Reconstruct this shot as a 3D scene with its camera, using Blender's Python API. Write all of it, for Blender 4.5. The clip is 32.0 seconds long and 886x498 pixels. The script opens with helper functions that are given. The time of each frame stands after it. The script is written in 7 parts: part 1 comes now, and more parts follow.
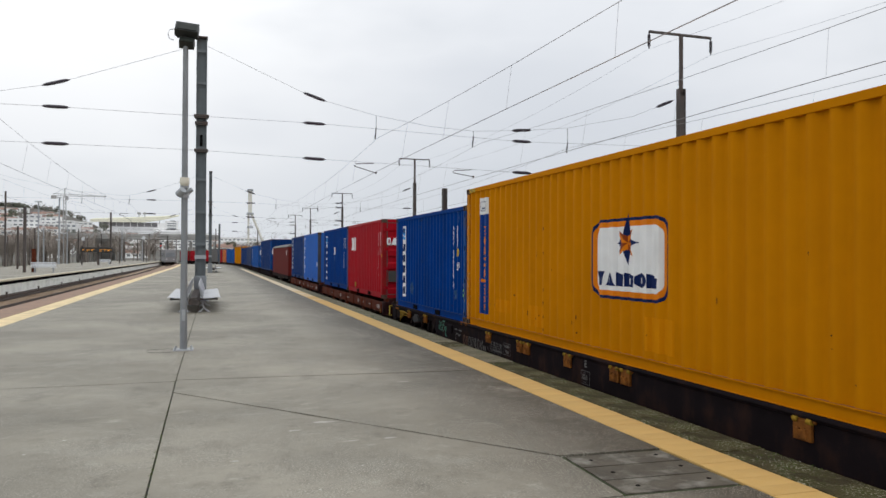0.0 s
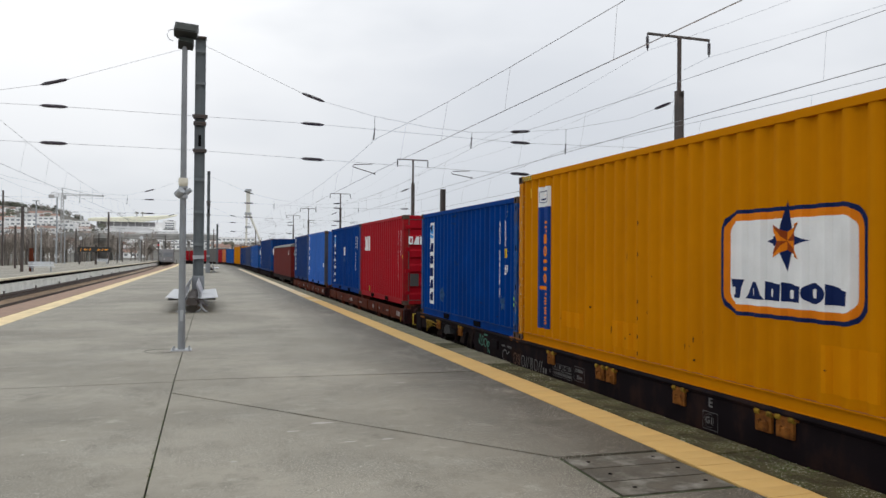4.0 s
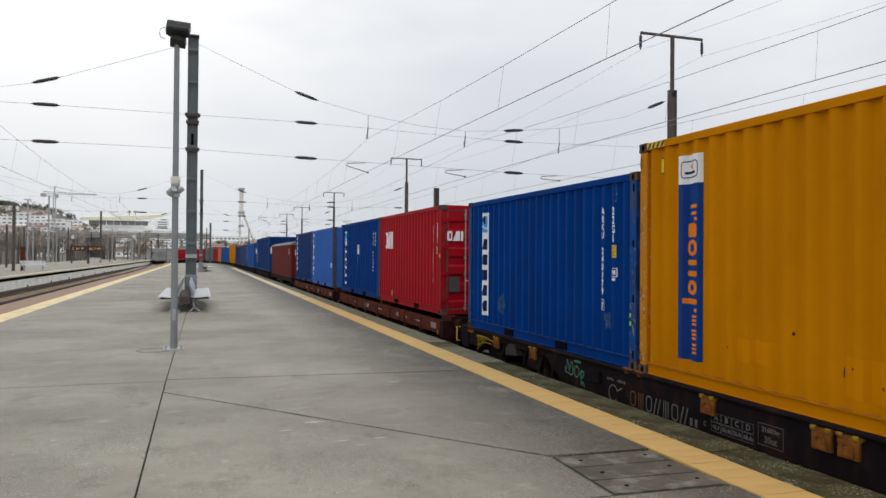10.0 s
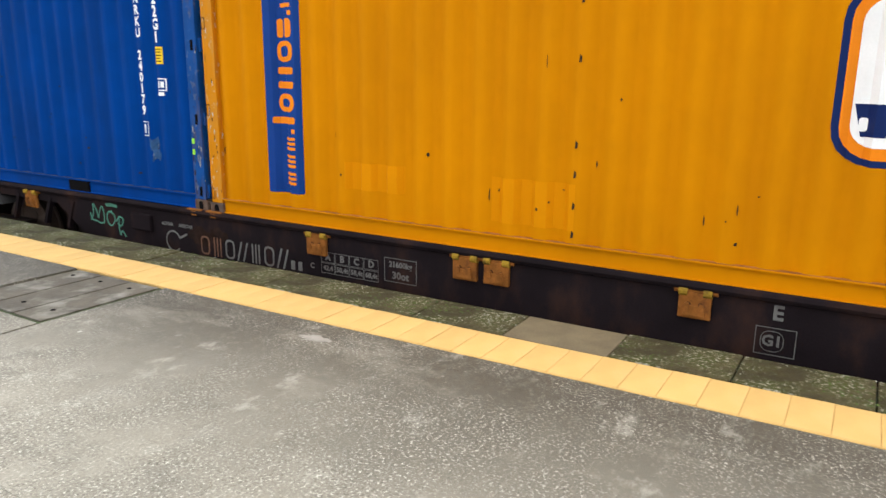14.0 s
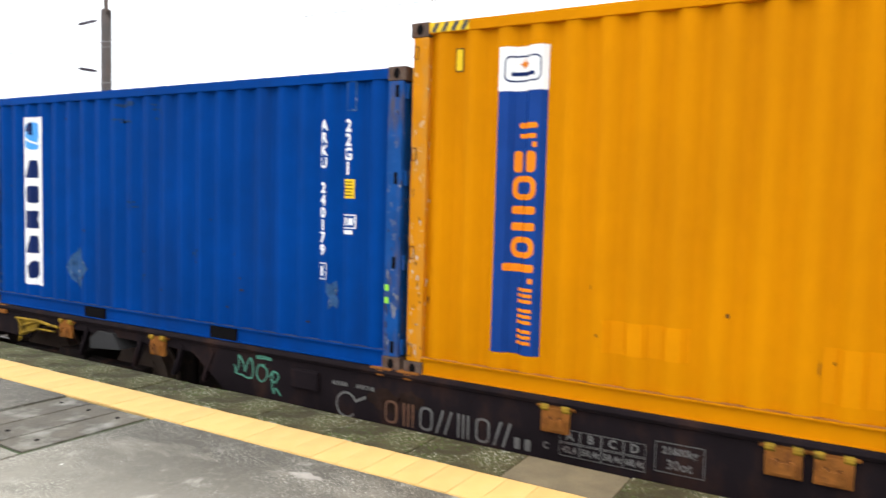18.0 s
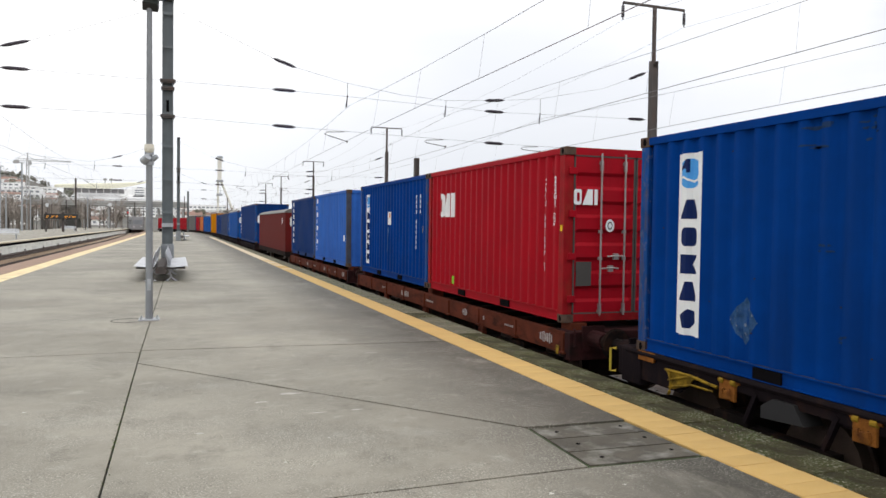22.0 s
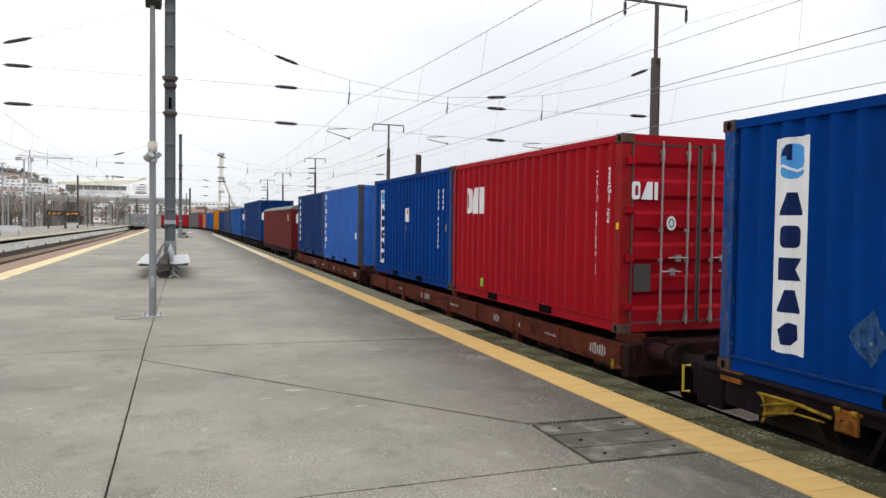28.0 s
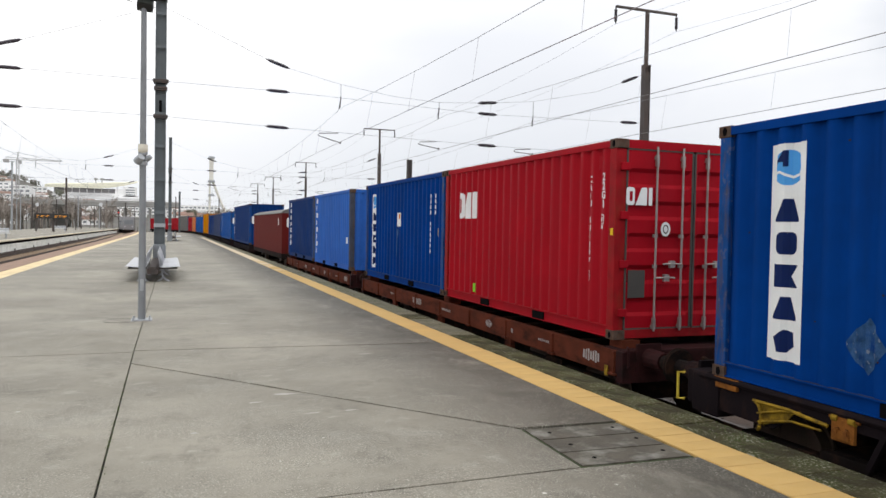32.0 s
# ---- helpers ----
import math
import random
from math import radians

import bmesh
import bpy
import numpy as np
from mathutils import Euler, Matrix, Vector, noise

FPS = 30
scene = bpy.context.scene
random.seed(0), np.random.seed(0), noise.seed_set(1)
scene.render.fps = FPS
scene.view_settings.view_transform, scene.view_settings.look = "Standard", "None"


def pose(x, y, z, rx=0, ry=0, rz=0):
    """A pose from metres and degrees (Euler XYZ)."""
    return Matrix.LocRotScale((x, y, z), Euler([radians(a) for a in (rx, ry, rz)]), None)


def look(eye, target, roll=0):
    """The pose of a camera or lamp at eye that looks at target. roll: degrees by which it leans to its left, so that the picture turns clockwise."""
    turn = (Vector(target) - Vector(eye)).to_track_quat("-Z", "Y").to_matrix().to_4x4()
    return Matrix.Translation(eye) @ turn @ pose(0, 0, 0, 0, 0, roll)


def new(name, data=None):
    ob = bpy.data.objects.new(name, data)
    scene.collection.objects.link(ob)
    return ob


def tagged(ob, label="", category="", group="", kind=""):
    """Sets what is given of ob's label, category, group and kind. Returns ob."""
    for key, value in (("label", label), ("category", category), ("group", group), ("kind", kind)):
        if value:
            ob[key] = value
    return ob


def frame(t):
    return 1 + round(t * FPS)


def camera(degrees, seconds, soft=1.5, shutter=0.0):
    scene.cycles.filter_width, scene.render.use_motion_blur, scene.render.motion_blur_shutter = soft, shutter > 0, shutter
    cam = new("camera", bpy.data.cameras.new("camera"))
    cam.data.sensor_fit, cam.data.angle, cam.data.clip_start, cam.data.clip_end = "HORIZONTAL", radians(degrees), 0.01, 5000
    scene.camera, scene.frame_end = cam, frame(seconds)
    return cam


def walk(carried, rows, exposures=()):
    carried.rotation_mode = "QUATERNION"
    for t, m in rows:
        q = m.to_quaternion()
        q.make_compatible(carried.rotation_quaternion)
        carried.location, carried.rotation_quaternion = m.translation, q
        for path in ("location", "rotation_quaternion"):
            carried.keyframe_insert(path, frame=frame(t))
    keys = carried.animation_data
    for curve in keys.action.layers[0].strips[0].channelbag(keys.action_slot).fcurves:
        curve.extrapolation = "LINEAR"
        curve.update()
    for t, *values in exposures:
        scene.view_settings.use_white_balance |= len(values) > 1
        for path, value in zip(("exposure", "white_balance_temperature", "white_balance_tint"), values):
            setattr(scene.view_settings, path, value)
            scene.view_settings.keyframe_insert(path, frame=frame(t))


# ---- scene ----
cam = camera(61.89, 32.0, soft=1.5, shutter=0.5)
# seconds, x, y, z, yaw, pitch, roll
PATH = [
    (0.0, -0.033, 0.048, 1.680, -17.61, 0.58, -0.25),
    (0.5, -0.036, 0.049, 1.684, -17.79, 0.52, -0.31),
    (1.0, -0.036, 0.043, 1.687, -17.91, 0.51, -0.35),
    (1.5, -0.037, 0.040, 1.685, -18.00, 0.54, -0.43),
    (2.0, -0.038, 0.035, 1.688, -18.07, 0.53, -0.49),
    (2.5, -0.038, 0.030, 1.690, -18.08, 0.53, -0.43),
    (3.0, -0.041, 0.029, 1.693, -18.03, 0.53, -0.30),
    (3.5, -0.044, 0.029, 1.690, -17.88, 0.57, -0.34),
    (5.5, -0.044, 0.034, 1.690, -17.66, 0.75, -0.57),
    (6.0, -0.037, 0.036, 1.690, -17.68, 0.73, -0.47),
    (6.5, -0.034, 0.040, 1.692, -17.77, 0.62, -0.36),
    (7.0, -0.038, 0.035, 1.693, -17.81, 0.58, -0.30),
    (7.5, -0.037, 0.033, 1.693, -17.84, 0.56, -0.34),
    (8.0, -0.038, 0.034, 1.692, -17.97, 0.59, -0.40),
    (8.5, -0.038, 0.033, 1.693, -18.05, 0.59, -0.39),
    (9.0, -0.036, 0.033, 1.692, -18.13, 0.59, -0.38),
    (9.5, -0.033, 0.031, 1.690, -18.17, 0.59, -0.37),
    (10.0, -0.031, 0.030, 1.689, -18.25, 0.55, -0.43),
    (10.5, -0.027, 0.034, 1.689, -18.38, 0.53, -0.51),
    (11.0, -0.010, 0.031, 1.684, -18.73, 0.43, -0.47),
    (11.5, 0.028, 0.025, 1.673, -24.36, -0.68, -0.51),
    (12.0, 0.055, 0.015, 1.660, -33.63, -3.57, -0.44),
    (12.5, 0.081, -0.012, 1.648, -41.20, -7.95, -0.77),
    (13.0, 0.110, -0.028, 1.654, -48.94, -10.70, -0.62),
    (13.5, 0.113, -0.018, 1.657, -55.46, -12.60, -0.59),
    (15.5, 0.125, -0.007, 1.678, -63.49, -13.91, -0.39),
    (16.0, 0.125, -0.004, 1.682, -63.71, -12.89, -0.52),
    (16.5, 0.126, -0.005, 1.688, -64.16, -10.64, -0.87),
    (17.0, 0.129, -0.017, 1.693, -63.78, -7.88, -1.23),
    (17.5, 0.122, -0.017, 1.698, -62.59, -5.62, -1.37),
    (18.0, 0.130, -0.008, 1.708, -59.59, -3.90, -1.57),
    (18.5, 0.124, -0.003, 1.711, -53.32, -2.76, -1.38),
    (19.0, 0.098, 0.004, 1.725, -46.99, -1.96, -1.14),
    (19.5, 0.065, 0.025, 1.730, -39.77, -1.25, -1.01),
    (20.0, 0.036, 0.044, 1.732, -32.21, -0.81, -0.63),
    (20.5, 0.018, 0.059, 1.718, -26.48, -0.67, -0.45),
    (21.0, 0.010, 0.073, 1.708, -22.07, -0.90, -0.61),
    (21.5, 0.009, 0.087, 1.704, -19.56, -1.41, -0.67),
    (22.0, 0.012, 0.090, 1.700, -19.78, -1.74, -0.76),
    (22.5, 0.009, 0.082, 1.697, -19.49, -1.95, -0.74),
    (23.0, 0.007, 0.080, 1.702, -19.61, -2.08, -0.77),
    (23.5, 0.003, 0.083, 1.702, -19.54, -2.15, -0.80),
    (24.0, -0.004, 0.075, 1.702, -19.62, -2.14, -0.91),
    (24.5, -0.006, 0.067, 1.700, -19.82, -2.03, -1.01),
    (25.0, -0.007, 0.068, 1.704, -19.99, -2.06, -0.97),
    (25.5, -0.012, 0.072, 1.705, -20.19, -2.07, -0.90),
    (27.5, -0.014, 0.067, 1.708, -19.67, -2.07, -0.73),
    (28.0, -0.012, 0.066, 1.705, -19.65, -1.99, -0.75),
    (28.5, -0.013, 0.061, 1.704, -19.77, -1.95, -0.71),
    (29.0, -0.020, 0.062, 1.706, -19.87, -1.95, -0.71),
    (29.5, -0.018, 0.064, 1.703, -19.93, -1.90, -0.65),
    (30.0, -0.020, 0.065, 1.705, -19.96, -1.88, -0.70),
    (30.5, -0.025, 0.059, 1.703, -19.97, -1.84, -0.83),
    (31.0, -0.026, 0.057, 1.701, -20.07, -1.73, -1.00),
    (31.5, -0.025, 0.056, 1.702, -20.23, -1.62, -1.02),
    (32.0, -0.024, 0.055, 1.700, -20.39, -1.59, -1.08),
]

EXPOSURES = [(0.0, -0.40, 6360, 10), (9.0, -0.41, 6420, 10), (11.0, -0.39, 6450, 10), (11.6, -0.34, 6450, 10), (12.0, -0.26, 6450, 10), (12.5, 0.05, 6420, 10), (13.0, 0.50, 6380, 10),
             (13.5, 0.70, 6350, 10), (15.5, 0.90, 6450, 10), (16.5, 0.94, 6450, 10), (18.0, 1.0, 6400, 10), (19.0, 1.05, 6150, 9), (20.0, 1.05, 6150, 9), (20.6, 0.58, 6250, 10),
             (21.2, 0.18, 6400, 10), (22.0, -0.02, 6500, 11), (23.0, -0.07, 6500, 11), (32.0, -0.08, 6500, 11)]
walk(cam, [(t, pose(x, y, z, 90 + p, r, w)) for t, x, y, z, w, p, r in PATH], EXPOSURES)

# ---- world: a bright overcast sky with soft cloud banks ----
world = bpy.data.worlds.new("overcast_sky")
scene.world = world
world.use_nodes = True
wn, wl = world.node_tree.nodes, world.node_tree.links
wn.clear()
w_out, w_bg = wn.new("ShaderNodeOutputWorld"), wn.new("ShaderNodeBackground")
w_sky = wn.new("ShaderNodeTexSky")
w_sky.sky_type, w_sky.sun_disc = "NISHITA", False
w_sky.sun_elevation, w_sky.sun_rotation = radians(61), radians(166)
w_co, w_map = wn.new("ShaderNodeTexCoord"), wn.new("ShaderNodeMapping")
w_map.inputs["Scale"].default_value = (1.0, 1.0, 2.6)
w_n = wn.new("ShaderNodeTexNoise")
w_n.inputs["Scale"].default_value, w_n.inputs["Detail"].default_value, w_n.inputs["Roughness"].default_value = 1.7, 5, 0.48
w_ramp = wn.new("ShaderNodeValToRGB")
w_ramp.color_ramp.elements[0].position, w_ramp.color_ramp.elements[0].color = 0.41, (0.90, 0.93, 0.97, 1)
w_ramp.color_ramp.elements[1].position, w_ramp.color_ramp.elements[1].color = 0.57, (1.33, 1.33, 1.325, 1)
w_sep = wn.new("ShaderNodeSeparateXYZ")
w_low = wn.new("ShaderNodeMapRange")
w_low.inputs["From Min"].default_value, w_low.inputs["From Max"].default_value = 0.0, 0.22
w_low.inputs["To Min"].default_value, w_low.inputs["To Max"].default_value = 0.0, 1.0
w_dir, w_bank, w_grey = wn.new("ShaderNodeVectorMath"), wn.new("ShaderNodeMapRange"), wn.new("ShaderNodeMixRGB")
w_dir.operation, w_dir.inputs[1].default_value = "DOT_PRODUCT", (0.48, 0.87, 0.10)
w_add = wn.new("ShaderNodeMath")
w_add.operation, w_add.inputs[1].default_value = "MULTIPLY_ADD", 0.34
w_bank.interpolation_type = "SMOOTHSTEP"
w_bank.inputs["From Min"].default_value, w_bank.inputs["From Max"].default_value = 1.03, 1.24
w_bank.inputs["To Min"].default_value, w_bank.inputs["To Max"].default_value = 0.0, 0.6
w_grey.inputs["Color2"].default_value = (0.66, 0.71, 0.79, 1)
w_hor = wn.new("ShaderNodeMixRGB")
w_hor.inputs["Color1"].default_value = (1.01, 1.04, 1.075, 1)
w_mix, w_gain = wn.new("ShaderNodeMixRGB"), wn.new("ShaderNodeVectorMath")
w_mix.inputs["Fac"].default_value = 0.95
w_gain.operation, w_gain.inputs[1].default_value = "MULTIPLY", (0.07, 0.07, 0.07)
wl.new(w_co.outputs["Generated"], w_map.inputs["Vector"])
wl.new(w_map.outputs["Vector"], w_n.inputs["Vector"])
wl.new(w_n.outputs["Fac"], w_ramp.inputs["Fac"])
wl.new(w_co.outputs["Generated"], w_sep.inputs["Vector"])
wl.new(w_sep.outputs["Z"], w_low.inputs["Value"])
wl.new(w_low.outputs["Result"], w_hor.inputs["Fac"])
wl.new(w_ramp.outputs["Color"], w_hor.inputs["Color2"])
wl.new(w_sky.outputs["Color"], w_gain.inputs[0])
wl.new(w_gain.outputs["Vector"], w_mix.inputs["Color1"])
wl.new(w_co.outputs["Generated"], w_dir.inputs[0])
wl.new(w_n.outputs["Fac"], w_add.inputs[0])
wl.new(w_dir.outputs["Value"], w_add.inputs[2])
wl.new(w_add.outputs["Value"], w_bank.inputs["Value"])
wl.new(w_bank.outputs["Result"], w_grey.inputs["Fac"])
wl.new(w_hor.outputs["Color"], w_grey.inputs["Color1"])
wl.new(w_grey.outputs["Color"], w_mix.inputs["Color2"])
# an overcast sky is brighter towards the zenith
w_up, w_all = wn.new("ShaderNodeMapRange"), wn.new("ShaderNodeMixRGB")
w_up.inputs["From Min"].default_value, w_up.inputs["From Max"].default_value = 0.05, 0.8
w_up.inputs["To Min"].default_value, w_up.inputs["To Max"].default_value = 0.97, 1.32
w_all.blend_type, w_all.inputs["Fac"].default_value = "MULTIPLY", 1.0
wl.new(w_sep.outputs["Z"], w_up.inputs["Value"])
wl.new(w_mix.outputs["Color"], w_all.inputs["Color1"])
wl.new(w_up.outputs["Result"], w_all.inputs["Color2"])
wl.new(w_all.outputs["Color"], w_bg.inputs["Color"])
w_bg.inputs["Strength"].default_value = 1.0
wl.new(w_bg.outputs["Background"], w_out.inputs["Surface"])
sun_data = bpy.data.lights.new("sun", "SUN")
sun_data.energy, sun_data.angle, sun_data.color = 0.55, radians(40), (1.0, 0.97, 0.93)
sun = new("sun", sun_data)
sun.matrix_world = look((0, 0, 60), (-8, 32, 0))

# ---- materials ----


def mat(name, col, rough=0.6, metal=0.0, var=0.18, scale=2.0, bump=0.15, fine=70.0, stain=None, amount=0.0, stain_scale=(1.5, 1.5, 1.5),
        speck=None, speck_scale=90.0, speck_amount=0.0, each=0.0, emit=0.0, gloss=0.5):
    """A worn painted, mineral or metal surface: colour that varies at two scales, stains with a shape of their own, fine relief."""
    m = bpy.data.materials.new(name)
    m.use_nodes = True
    n, l = m.node_tree.nodes, m.node_tree.links
    b = n["Principled BSDF"]
    co = n.new("ShaderNodeTexCoord")
    big, small = n.new("ShaderNodeTexNoise"), n.new("ShaderNodeTexNoise")
    big.inputs["Scale"].default_value, big.inputs["Detail"].default_value = scale, 5
    small.inputs["Scale"].default_value, small.inputs["Detail"].default_value = fine, 3
    for t in (big, small):
        l.new(co.outputs["Object"], t.inputs["Vector"])
    mixn = n.new("ShaderNodeMath")
    mixn.operation = "MULTIPLY_ADD"
    mixn.inputs[1].default_value, mixn.inputs[2].default_value = 0.35, 0.0
    l.new(small.outputs["Fac"], mixn.inputs[0])
    add = n.new("ShaderNodeMath")
    add.operation = "ADD"
    l.new(big.outputs["Fac"], add.inputs[0])
    l.new(mixn.outputs["Value"], add.inputs[1])
    ramp = n.new("ShaderNodeValToRGB")
    e = ramp.color_ramp.elements
    e[0].position, e[1].position = 0.42, 0.95
    e[0].color = tuple(max(0.0, c * (1 - var)) for c in col) + (1,)
    e[1].color = tuple(min(1.0, c * (1 + var)) for c in col) + (1,)
    l.new(add.outputs["Value"], ramp.inputs["Fac"])
    out = ramp.outputs["Color"]
    if each:
        info, mr, mul = n.new("ShaderNodeObjectInfo"), n.new("ShaderNodeMapRange"), n.new("ShaderNodeMixRGB")
        mr.inputs["To Min"].default_value, mr.inputs["To Max"].default_value = 1 - each, 1 + each
        mul.blend_type, mul.inputs["Fac"].default_value = "MULTIPLY", 1.0
        l.new(info.outputs["Random"], mr.inputs["Value"])
        l.new(out, mul.inputs["Color1"])
        l.new(mr.outputs["Result"], mul.inputs["Color2"])
        out = mul.outputs["Color"]
    if stain:
        mp, sn, sr, sm = n.new("ShaderNodeMapping"), n.new("ShaderNodeTexNoise"), n.new("ShaderNodeValToRGB"), n.new("ShaderNodeMixRGB")
        mp.inputs["Scale"].default_value = stain_scale
        sn.inputs["Scale"].default_value, sn.inputs["Detail"].default_value, sn.inputs["Roughness"].default_value = 1.0, 8, 0.62
        sr.color_ramp.elements[0].position, sr.color_ramp.elements[0].color = 0.50, (0, 0, 0, 1)
        sr.color_ramp.elements[1].position, sr.color_ramp.elements[1].color = 0.72, (amount, amount, amount, 1)
        l.new(co.outputs["Object"], mp.inputs["Vector"])
        l.new(mp.outputs["Vector"], sn.inputs["Vector"])
        l.new(sn.outputs["Fac"], sr.inputs["Fac"])
        l.new(sr.outputs["Color"], sm.inputs["Fac"])
        l.new(out, sm.inputs["Color1"])
        sm.inputs["Color2"].default_value = tuple(stain) + (1,)
        out = sm.outputs["Color"]
    if speck:
        vn, vr, vm = n.new("ShaderNodeTexNoise"), n.new("ShaderNodeValToRGB"), n.new("ShaderNodeMixRGB")
        vn.inputs["Scale"].default_value, vn.inputs["Detail"].default_value = speck_scale, 2
        vr.color_ramp.elements[0].position, vr.color_ramp.elements[0].color = 0.62, (0, 0, 0, 1)
        vr.color_ramp.elements[1].position, vr.color_ramp.elements[1].color = 0.68, (speck_amount,) * 3 + (1,)
        l.new(co.outputs["Object"], vn.inputs["Vector"])
        l.new(vn.outputs["Fac"], vr.inputs["Fac"])
        l.new(vr.outputs["Color"], vm.inputs["Fac"])
        l.new(out, vm.inputs["Color1"])
        vm.inputs["Color2"].default_value = tuple(speck) + (1,)
        out = vm.outputs["Color"]
    l.new(out, b.inputs["Base Color"])
    rr = n.new("ShaderNodeMapRange")
    rr.inputs["To Min"].default_value, rr.inputs["To Max"].default_value = max(0.05, rough - 0.12), min(1.0, rough + 0.12)
    l.new(big.outputs["Fac"], rr.inputs["Value"])
    l.new(rr.outputs["Result"], b.inputs["Roughness"])
    b.inputs["Metallic"].default_value = metal
    b.inputs["Specular IOR Level"].default_value = gloss
    if bump:
        bp = n.new("ShaderNodeBump")
        bp.inputs["Strength"].default_value, bp.inputs["Distance"].default_value = bump, 0.01
        l.new(small.outputs["Fac"], bp.inputs["Height"])
        l.new(bp.outputs["Normal"], b.inputs["Normal"])
    if emit:
        b.inputs["Emission Color"].default_value, b.inputs["Emission Strength"].default_value = tuple(col) + (1,), emit
    return m


class Layers:
    """Colour laid over colour by fields of noise, in a principled surface."""

    def __init__(self, name):
        self.m = bpy.data.materials.new(name)
        self.m.use_nodes = True
        self.n, self.l = self.m.node_tree.nodes, self.m.node_tree.links
        self.b = self.n["Principled BSDF"]
        self.co = self.n.new("ShaderNodeTexCoord")

    def field(self, scale, size, detail, rough, lo, hi):
        n, l = self.n, self.l
        mp, t, r = n.new("ShaderNodeMapping"), n.new("ShaderNodeTexNoise"), n.new("ShaderNodeMapRange")
        mp.inputs["Scale"].default_value = size
        t.inputs["Scale"].default_value, t.inputs["Detail"].default_value, t.inputs["Roughness"].default_value = scale, detail, rough
        r.inputs["From Min"].default_value, r.inputs["From Max"].default_value = lo, hi
        l.new(self.co.outputs["Object"], mp.inputs["Vector"])
        l.new(mp.outputs["Vector"], t.inputs["Vector"])
        l.new(t.outputs["Fac"], r.inputs["Value"])
        return r.outputs["Result"]

    def over(self, a, fac, col):
        x = self.n.new("ShaderNodeMixRGB")
        self.l.new(fac, x.inputs["Fac"])
        if isinstance(a, tuple):
            x.inputs["Color1"].default_value = a + (1,)
        else:
            self.l.new(a, x.inputs["Color1"])
        x.inputs["Color2"].default_value = col + (1,)
        return x.outputs["Color"]

    def times(self, a, c):
        x = self.n.new("ShaderNodeMath")
        x.operation = "MULTIPLY"
        self.l.new(a, x.inputs[0])
        if isinstance(c, float):
            x.inputs[1].default_value = c
        else:
            self.l.new(c, x.inputs[1])
        return x.outputs["Value"]

    def done(self, base, rough, height, strength, gloss=0.25):
        self.l.new(base, self.b.inputs["Base Color"])
        self.b.inputs["Roughness"].default_value = rough
        self.b.inputs["Specular IOR Level"].default_value = gloss
        bp = self.n.new("ShaderNodeBump")
        bp.inputs["Strength"].default_value, bp.inputs["Distance"].default_value = strength, 0.008
        self.l.new(height, bp.inputs["Height"])
        self.l.new(bp.outputs["Normal"], self.b.inputs["Normal"])
        return self.m


def coping_mat(name, stone, pale, moss, grit):
    """Edge stones grown over with moss and lichen."""
    k = Layers(name)
    field, over, times = k.field, k.over, k.times
    base = over(stone, field(1.7, (1, 1, 1), 7, 0.7, 0.42, 0.66), pale)
    base = over(base, times(field(3.2, (1.3, 0.8, 1), 8, 0.72, 0.44, 0.60), 0.85), moss)
    base = over(base, times(field(8.0, (1, 1, 1), 8, 0.75, 0.52, 0.66), 0.7), tuple(0.45 * c for c in stone))
    flecks = times(field(38.0, (1, 1, 1), 6, 0.75, 0.53, 0.60), field(3.0, (1.4, 0.8, 1), 8, 0.75, 0.47, 0.57))
    base = over(base, times(flecks, grit), (0.46, 0.44, 0.36))
    return k.done(base, 0.95, field(45.0, (1, 1, 1), 6, 0.7, 0.3, 0.7), 0.8)


